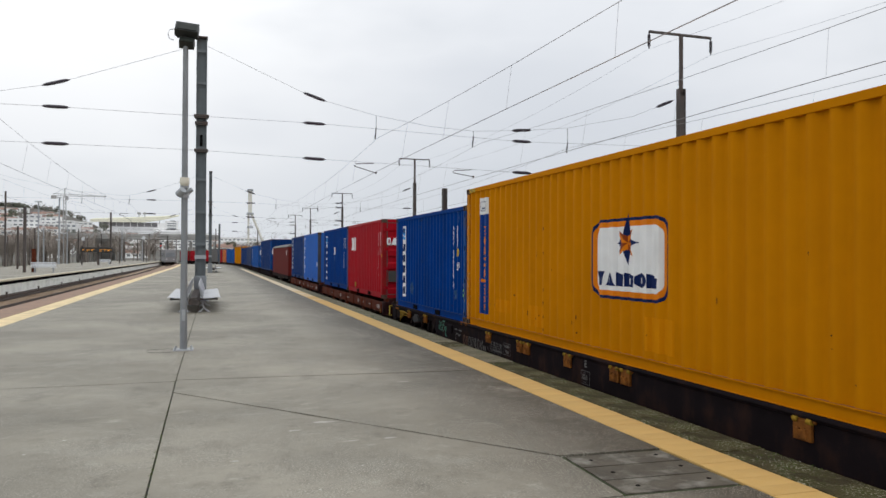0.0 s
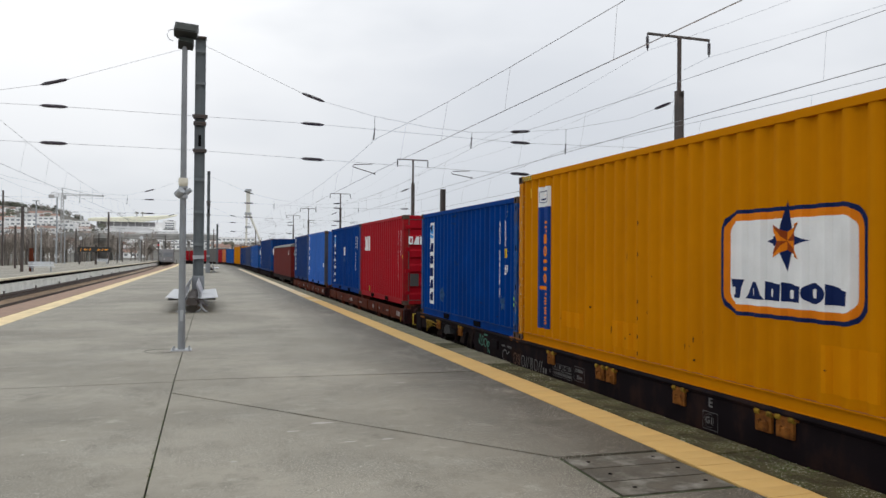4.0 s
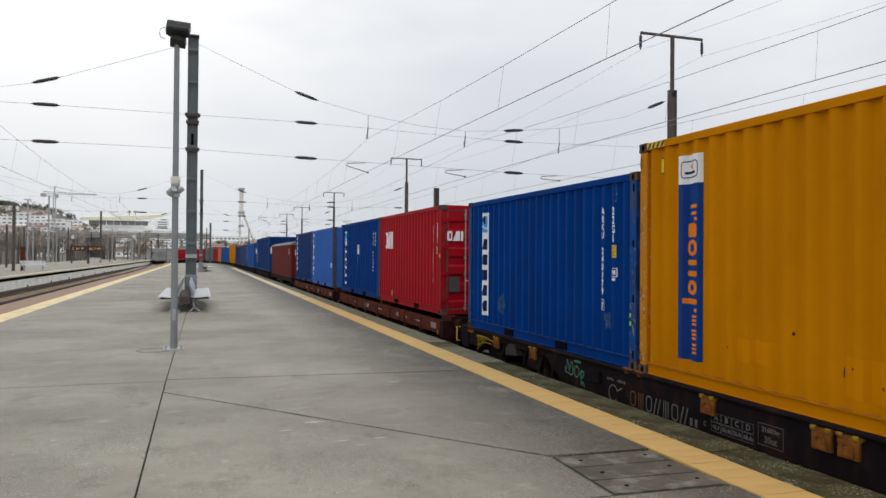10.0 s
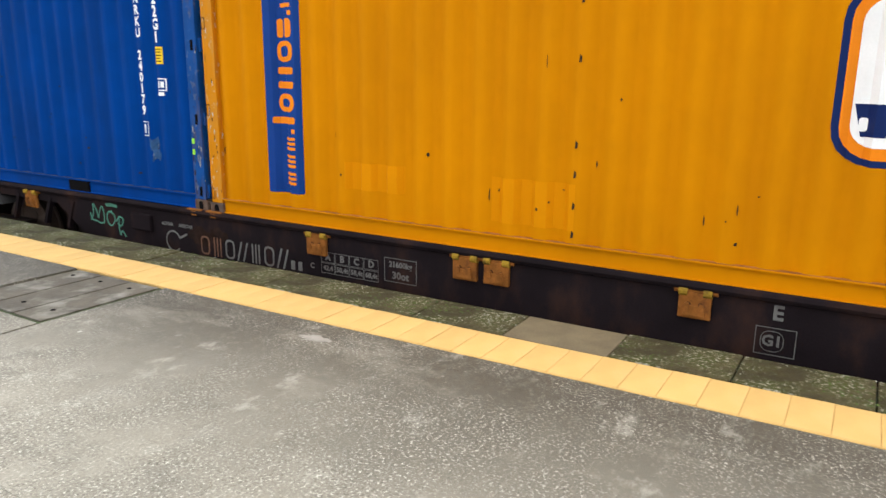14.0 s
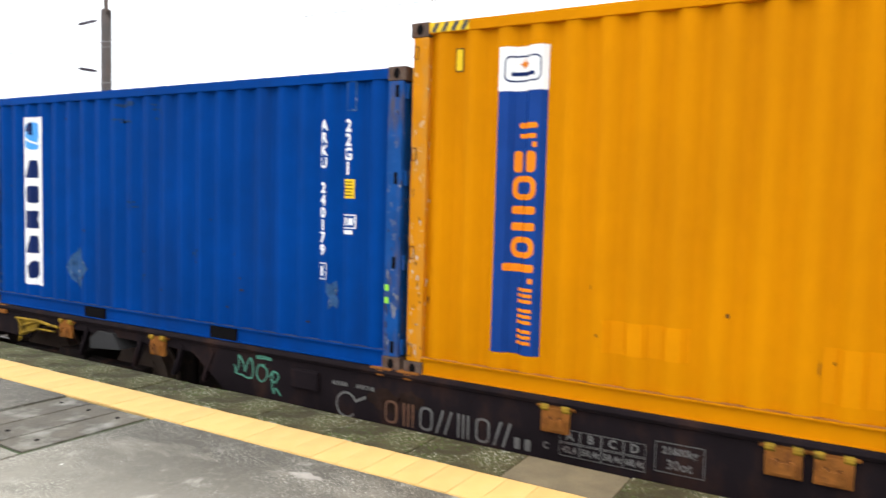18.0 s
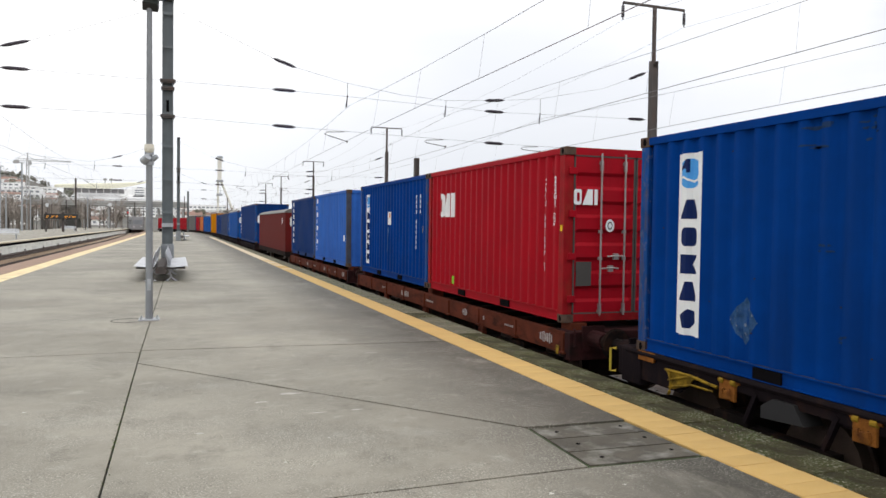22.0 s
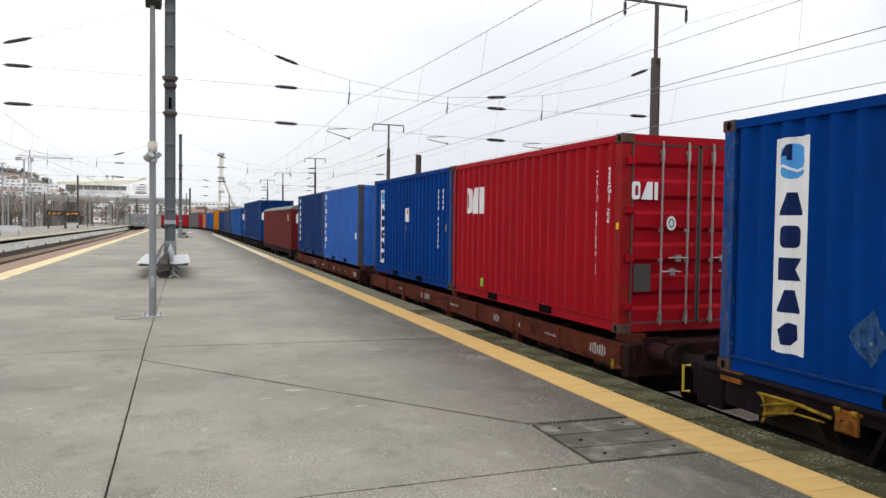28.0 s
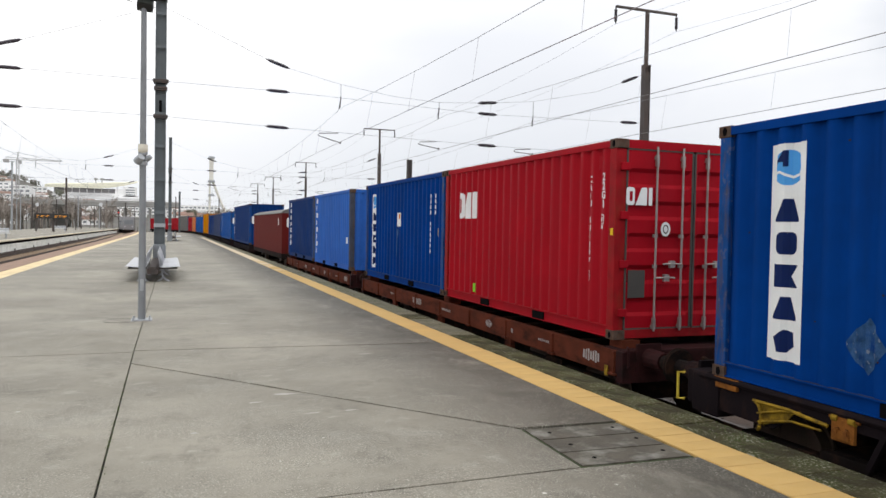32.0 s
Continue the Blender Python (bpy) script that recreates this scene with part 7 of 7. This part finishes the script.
def tower_crane(x, y, z, h, jib):
    ob = thing("tower_crane", "pale tower crane standing over the town", "crane", at=pose(x, y, z))
    bm = bmesh.new()
    for dx in (-0.8, 0.8):
        for dy in (-0.8, 0.8):
            tube(bm, (dx, dy, 0), (dx, dy, h), 0.16, 4)
    k = 0
    while k * 2.4 < h - 2:
        a, b = k * 2.4, k * 2.4 + 2.4
        tube(bm, (-0.8, -0.8, a), (0.8, -0.8, b), 0.1, 4)
        tube(bm, (0.8, 0.8, a), (-0.8, 0.8, b), 0.1, 4)
        k += 1
    part("tower", bm, D["crane"], ob)
    bm = bmesh.new()
    for dz in (0, 1.6):
        tube(bm, (-jib * 0.28, 0, h + dz), (jib, 0, h + dz * 0.3), 0.22, 4)
    n = 22
    for k in range(n):
        a = -jib * 0.28 + jib * 1.28 * k / n
        tube(bm, (a, 0, h), (a + jib * 0.64 / n, 0, h + 1.2), 0.10, 4)
    part("jib", bm, D["crane"], ob)
    part("cab", bm_of((1.4, 0, h - 1.6, 2.0, 2.0, 2.4)), D["crane"], ob)
    part("counterweight", bm_of((-jib * 0.26, 0, h - 1.0, 3.4, 2.0, 2.4)), D["viaduct"], ob)
    bm = bmesh.new()
    tube(bm, (0, 0, h), (0, 0, h + 5.5), 0.35, 4)
    run(bm, [(-jib * 0.26, 0, h + 1.2), (0, 0, h + 5.5), (jib * 0.7, 0, h + 0.8)], 0.12, 4)
    part("apex", bm, D["crane"], ob)


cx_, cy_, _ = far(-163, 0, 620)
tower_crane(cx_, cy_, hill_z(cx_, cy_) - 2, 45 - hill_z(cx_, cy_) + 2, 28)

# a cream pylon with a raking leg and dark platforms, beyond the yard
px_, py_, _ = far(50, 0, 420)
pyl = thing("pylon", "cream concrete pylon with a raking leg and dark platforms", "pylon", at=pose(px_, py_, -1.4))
part("shaft", bm_of((0, 0, 31.5, 2.1, 2.1, 12.2), bevel=0.15), D["pylon"], pyl)
part("straight_leg", bm_of((-0.75, 0, 12.7, 1.0, 1.2, 25.6)), D["pylon"], pyl)
bm = bmesh.new()
run(bm, [(0.7, 0, 25.5), (6.6, 0, 11), (11.0, 0, 0)], 0.62, 4)
part("raking_leg", bm, D["pylon"], pyl)
for z, w in ((37.7, 3.4), (25.2, 3.8), (18.0, 3.2)):
    part("gallery", bm_of((0, -0.4, z, w, 3.2, 0.35), (0, -1.6, z + 0.55, w * 0.9, 0.1, 0.5)), M["galv"], pyl, "grey steel gallery")

# road viaduct over the throat of the yard
via = thing("viaduct", "long grey concrete road viaduct behind the platforms", "bridge", at=pose(-20, 254, 0))
part("deck", bm_of((0, 0, 7.2, 47, 9, 0.9), (0, -4.6, 8.0, 47, 0.25, 0.8), bevel=0.05), D["viaduct"], via)
for k in range(7):
    part("pier", bm_of((-22 + 7.3 * k, 0, 2.4, 0.8, 5, 7.6)), D["viaduct"], via)
part("parapet_rail", bm_of((0, -4.6, 8.75, 47, 0.1, 0.1)), D["crane"], via)
part("abutment", bm_of((-13, 6, 2.7, 14, 2, 8.2)), D["viaduct"], via)

# the railcar waiting on the left-hand track
rx = left_edge(208) - 1.8
car = thing("railcar", "grey railcar standing on the curve with a dark windscreen", "train", at=pose(rx, 208, RAIL, 0, 0, 6))
part("body", bm_of((0, 9, 2.45, 2.9, 18, 3.4), bevel=0.25), D["coach"], car)
part("windscreen", bm_of((0, -0.03, 2.75, 2.3, 0.1, 1.1), bevel=0.04), D["pane"], car, "dark windscreen")
part("skirt", bm_of((0, 9, 0.45, 2.6, 17.6, 0.8)), M["bogie"], car)
for k in range(6):
    part("side_window", bm_of((-1.46, 2.5 + 2.6 * k, 2.75, 0.05, 1.7, 0.9)), D["pane"], car)
for s in (-0.9, 0.9):
    part("headlamp", bm_of((s, -0.03, 1.55, 0.3, 0.08, 0.2)), D["white_metal"], car)

# trees and bare brush round the yard


def tree_meshes(seed, h, bare):
    r = random.Random(seed)
    wood, leaf = bmesh.new(), bmesh.new()
    run(wood, [(0, 0, -0.3), (0.1, 0, h * 0.25), (0.05, 0.1, h * 0.5), (0.15, 0, h * 0.8)], h * 0.018, 6)
    tips = []
    for k in range(16 if bare else 11):
        a, z0 = r.uniform(0, 6.28), h * r.uniform(0.22, 0.75)
        ln = h * r.uniform(0.18, 0.42)
        p1 = (ln * 0.5 * math.cos(a), ln * 0.5 * math.sin(a), z0 + ln * 0.45)
        p2 = (ln * 0.8 * math.cos(a + 0.3), ln * 0.8 * math.sin(a + 0.3), z0 + ln * 0.95)
        run(wood, [(0.08, 0.03, z0), p1, p2], h * 0.007, 4)
        for j in range(4 if bare else 2):
            b = a + r.uniform(-1, 1)
            q = (p1[0] + ln * 0.35 * math.cos(b), p1[1] + ln * 0.35 * math.sin(b), p1[2] + ln * r.uniform(0.1, 0.5))
            run(wood, [p1, q], h * 0.004, 3)
            tips.append(q)
        tips.append(p2)
    for p in tips:
        for k in range(4 if bare else 26):
            s = h * (0.012 if bare else 0.03)
            c = Vector(p) + Vector((r.gauss(0, 1), r.gauss(0, 1), r.gauss(0, 0.8))) * h * (0.05 if bare else 0.075)
            u = Vector((r.uniform(-1, 1), r.uniform(-1, 1), r.uniform(-1, 1))).normalized()
            w = u.orthogonal().normalized()
            v = [leaf.verts.new(c + s * q) for q in (u, w, -u * 0.8, -w)]
            leaf.faces.new(v)
    return mesh_of("trunk", wood, D["bark"]), mesh_of("crown", leaf, D["leaf"] if not bare else D["bark"])


KINDS = [tree_meshes(1, 9, False), tree_meshes(2, 7, False), tree_meshes(3, 8, True), tree_meshes(4, 10, True)]
rng = random.Random(77)
for k in range(300):
    px = rng.uniform(-300, -30) if k < 46 or k > 63 else rng.uniform(18, 90)
    dist = rng.choice((230, 245, 260, 280, 300)) * rng.uniform(0.95, 1.05) if k > 63 else rng.choice((230, 280, 310, 360, 420, 500, 580, 660)) * rng.uniform(0.92, 1.08)
    if k >= 150:
        px, dist = rng.uniform(-290, -110), rng.uniform(430, 980)
    if k >= 215:
        px, dist = rng.uniform(-310, -140), rng.uniform(990, 1120)
    if dist < 275 and px > -130:
        px -= 130
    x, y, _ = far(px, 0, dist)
    kind = rng.choice((0, 1)) if k >= 215 else rng.choice((0, 1, 2, 3) if dist > 350 else (2, 3, 2, 3))
    ob = thing("tree", "bare winter tree with thin grey branches" if kind > 1 else "dull green tree beyond the railway yard", "tree", "background trees",
               at=pose(x, y, hill_z(x, y) - (3.6 if k >= 215 else 0.2), 0, 0, rng.uniform(0, 360)))
    part("trunk", KINDS[kind][0], None, ob)
    part("crown", KINDS[kind][1], None, ob)

# furniture of the further platform


def slim_post(x, y, z0, h, w, label, head=None):
    ob = thing("yard_post", label, "post", "yard posts", at=pose(x, y * 0.97, z0))
    bm = bmesh.new()
    box(bm, 0, 0, h / 2, w, w, h)
    part("shaft", bm, M["dark_mast"] if head != "lamp" else M["galv"], ob)
    if head == "lamp":
        part("lamp_head", bm_of((0, -0.1, h + 0.05, 0.9, 0.5, 0.16), bevel=0.03), D["white_metal"], ob)
    elif head == "disc":
        bm = bmesh.new()
        tube(bm, (0, -0.1, h), (0, -0.16, h), 0.45, 16)
        part("disc", bm, D["white_metal"], ob)
    elif head == "signal":
        part("signal_head", bm_of((0, -0.1, h - 0.5, 0.5, 0.3, 1.3), bevel=0.04), D["board"], ob)
        bm = bmesh.new()
        tube(bm, (0, -0.25, h - 0.75), (0, -0.30, h - 0.75), 0.13, 12)
        part("lamp", bm, D["signal_red"], ob)
    return ob


for x, y, z0, h, w, head in ((-16.6, 81, 0, 6.2, 0.24, None), (-17.8, 158, 0, 9.8, 0.30, None), (-25.3, 150, 0, 11.8, 0.22, "lamp"), (-22.5, 118, 0, 9.0, 0.16, "lamp"), (-27, 120, 0, 10.5, 0.2, None), (-24, 150, 0, 7.0, 0.14, "lamp"),
                            (-19, 190, 0, 7.5, 0.16, "lamp"), (-15.5, 205, 0, 6, 0.16, "disc"), (-13.0, 232, -1, 6.2, 0.2, "signal"), (-19.5, 236, -1, 7.0, 0.2, None), (-16.5, 238, -1, 9.0, 0.22, None),
                            (-24, 240, -1, 9.5, 0.26, None), (-30, 244, -1, 9, 0.26, None), (-11.6, 240, -1, 8.5, 0.24, None), (-37, 200, -1, 9, 0.22, "lamp"), (-33, 170, -1, 8, 0.2, None),
                            (-21.2, 100, 0, 5.0, 0.2, None), (-42, 230, -1, 8.5, 0.22, None), (-9.4, 246, -1, 7.5, 0.2, None), (-28.5, 200, -1, 6.5, 0.16, "disc"), (-46, 236, -1, 9.5, 0.24, None),
                            (-51, 228, -1, 8, 0.2, "lamp"), (-27.5, 186, -1, 8.4, 0.22, None), (2.0, 236, -1, 10.5, 0.24, None), (12.5, 210, -1, 9.5, 0.24, None)):
    slim_post(x, y, z0, h, w, {"lamp": "slim yard lamp post with a flat head", "disc": "thin post with a round white disc", "signal": "railway signal post with a lit red lamp",
                               None: "plain dark steel post beside the tracks"}[head], head)

rng = random.Random(55)
for k in range(22):
    yk = rng.uniform(165, 258)
    xk = -rng.uniform(0.055, 0.26) * yk
    slim_post(xk, yk, -1.2, rng.uniform(4.5, 8.0), rng.uniform(0.10, 0.18), "slim yard lamp post with a flat head" if k % 4 == 0 else "plain dark steel post beside the tracks", "lamp" if k % 4 == 0 else None)

info = thing("departure_board", "hanging black departure board with amber letters", "sign", at=pose(-17.9, 135.8, -0.25))
part("case", bm_of((0, 0, 2.78, 5.0, 0.35, 0.85), bevel=0.03), D["board"], info)
for x in (-2.3, 0.2):
    part("post", bm_of((x, 0.3, 1.85, 0.24 + 0.1 * (x > 0), 0.22, 3.3)), M["dark_mast"], info)
for k, (x, w) in enumerate(((-2.0, 0.35), (-1.3, 0.5), (-0.6, 0.4), (0.7, 0.5), (1.3, 0.3), (1.9, 0.6))):
    bm = bmesh.new()
    box(bm, x, -0.19, 2.84 - 0.05 * (k % 2), w, 0.03, 0.09)
    box(bm, x - 0.1, -0.19, 2.58 + 0.04 * (k % 3), w * 0.7, 0.03, 0.07)
    part("display_bars", bm, D["amber"], info)


def far_bench(x, y):
    ob = thing("platform_bench", "white slatted bench on the further platform", "bench", "platform benches", at=pose(x, y, 0, 0, 0, 20))
    for k in range(4):
        part("seat_slat", bm_of((0, -0.2 + 0.13 * k, 0.45, 2.2, 0.11, 0.04)), D["white_metal"], ob)
    for k in range(3):
        part("back_slat", bm_of((0, 0.30 + 0.04 * k, 0.60 + 0.15 * k, 2.2, 0.04, 0.12)), D["white_metal"], ob)
    for s in (-0.8, 0.8):
        part("leg", bm_of((s, 0.0, 0.21, 0.06, 0.5, 0.42), (s, 0.33, 0.6, 0.05, 0.06, 0.8)), M["galv"], ob)


single("kiosk_post", bm_of((0, 0, 1.1, 0.34, 0.34, 2.2), (0, 0, 2.22, 0.38, 0.38, 0.06), bevel=0.01), M["wagon_brown"], "stout brown post beside the further platform bench", "post", at=pose(-16.1, 80, 0))
far_bench(-15.1, 79.5)
far_bench(-17.0, 138)
for k in range(26):
    x = -58 + 2.0 * k
    single("fence_post", bm_of((0, 0, 0.9, 0.12, 0.12, 1.8)), M["sleeper"], "low concrete fence post behind the tracks", "post", "fence posts", at=pose(x, 222 + 0.3 * math.sin(k), -1.4))

# ---- small pieces of the platform edge, last ----
TILE = mesh_of("yellow_tile", bm_of((0, 0, -0.01, 0.399, 0.2015, 0.02), bevel=0.0015), M["yellow_tile"])
PALE = mesh_of("yellow_tile", bm_of((0, 0, -0.01, 0.399, 0.2015, 0.02), bevel=0.0015), M["pale_tile"])
STONE = mesh_of("coping_stone", bm_of((0, 0, -0.069, 0.440, 0.690, 0.138), bevel=0.006), M["coping"])
GREY = mesh_of("coping_stone", bm_of((0, 0, -0.069, 0.440, 0.690, 0.138), bevel=0.006), M["coping_grey"])
CLEAN = mesh_of("coping_stone", bm_of((0, 0, -0.069, 0.440, 0.690, 0.138), bevel=0.006), M["coping_clean"])
bm = bmesh.new()
slab(bm, [(STRIP_IN - 0.004 - bend(q), q) for q in yy if q < 99] + [(STRIP_OUT + 0.006 - bend(q), q) for q in yy[::-1] if q < 99], -0.0215, -0.0035)
part("bedding", bm, M["mortar"], plat)
rng = random.Random(4)
y = 1.133 - 0.206 * 74
rest_t, rest_c, rest_y = bmesh.new(), bmesh.new(), bmesh.new()
while y < 98:
    if -2.5 < y < 58:
        t = part("yellow_tile", TILE if y < 27 + 12 * rng.random() else PALE, None, plat)
        t.location = (STRIP_IN + 0.2025, y, 0.002 + rng.uniform(-0.0015, 0.0015))
        t.rotation_euler = (rng.uniform(-0.003, 0.003), rng.uniform(-0.003, 0.003), rng.uniform(-0.004, 0.004))
    else:
        box(rest_t if y > 0 else rest_y, STRIP_IN + 0.2025 - bend(y), y, -0.009, 0.399, 0.2015, 0.02)
    y += 0.206
tagged(part("yellow_tile", rest_t, M["pale_tile"], plat), kind="stuff")
tagged(part("yellow_tile", rest_y, M["yellow_tile"], plat), kind="stuff")
y = 1.567 - 0.7 * 22
k = 0
while y < END_Y:
    if -5 < y < 62:
        s = part("coping_stone", CLEAN if abs(y - 1.567) < 0.1 or rng.random() < 0.04 else GREY if y > 8.5 + 7.0 * rng.random() else STONE, None, plat)
        s.location = (4.413, y, 0.003 + rng.uniform(-0.004, 0.004))
        s.rotation_euler = (rng.uniform(-0.004, 0.004), rng.uniform(-0.006, 0.006), rng.uniform(-0.004, 0.004))
    else:
        box(rest_c, 4.413 - bend(y), y, -0.066, 0.440, 0.69, 0.138)
    y += 0.7
tagged(part("coping_stone", rest_c, M["coping_grey"], plat), kind="stuff")
# lichen, grit and moss along the coping
for name, count, material, lo, hi in (("lichen_grit", 3400, "grit", 0.0025, 0.007), ("moss_tuft", 3600, "moss", 0.005, 0.014)):
    bm = bmesh.new()
    for k in range(count):
        yk = -3 + 34 * rng.random() ** 1.6
        if 1.22 < yk < 1.92:
            continue
        xk = 4.20 + 0.43 * rng.random() ** (0.6 if name == "lichen_grit" else 1.0)
        if noise.noise((xk * 2.0, yk * 1.3, 5.0 if name == "moss_tuft" else 9.0)) < (-0.05 if name == "moss_tuft" else 0.16):
            continue
        r = rng.uniform(lo, hi)
        vs = [bm.verts.new((xk + r * math.cos(a), yk + r * math.sin(a), 0.003)) for a in (0.3, 1.7, 2.9, 4.2, 5.4)]
        top = bm.verts.new((xk, yk, 0.004 + r * 0.5))
        for i in range(5):
            bm.faces.new((vs[i], vs[(i + 1) % 5], top))
    single(name, bm, M[material], "pale lichen specks on the coping" if name == "lichen_grit" else "dark green moss growing on the coping stones", "moss", kind="stuff")


def motions():
    """The train rolls in and comes to a stand; its wheels turn with it."""
    for ob, d0, base in MOVERS:
        walk(ob, [(t, along(d0 - s, XT, base)) for t, s in TRAVEL])
    turns = [(t, travelled(t)) for t in sorted({round(0.5 * k, 1) for k in range(61)} | {32.0})]
    for ob, y in WHEELS:
        walk(ob, [(t, Matrix.Translation((0, y, -0.49)) @ Matrix.Rotation(s / 0.46, 4, "X")) for t, s in turns])


motions()
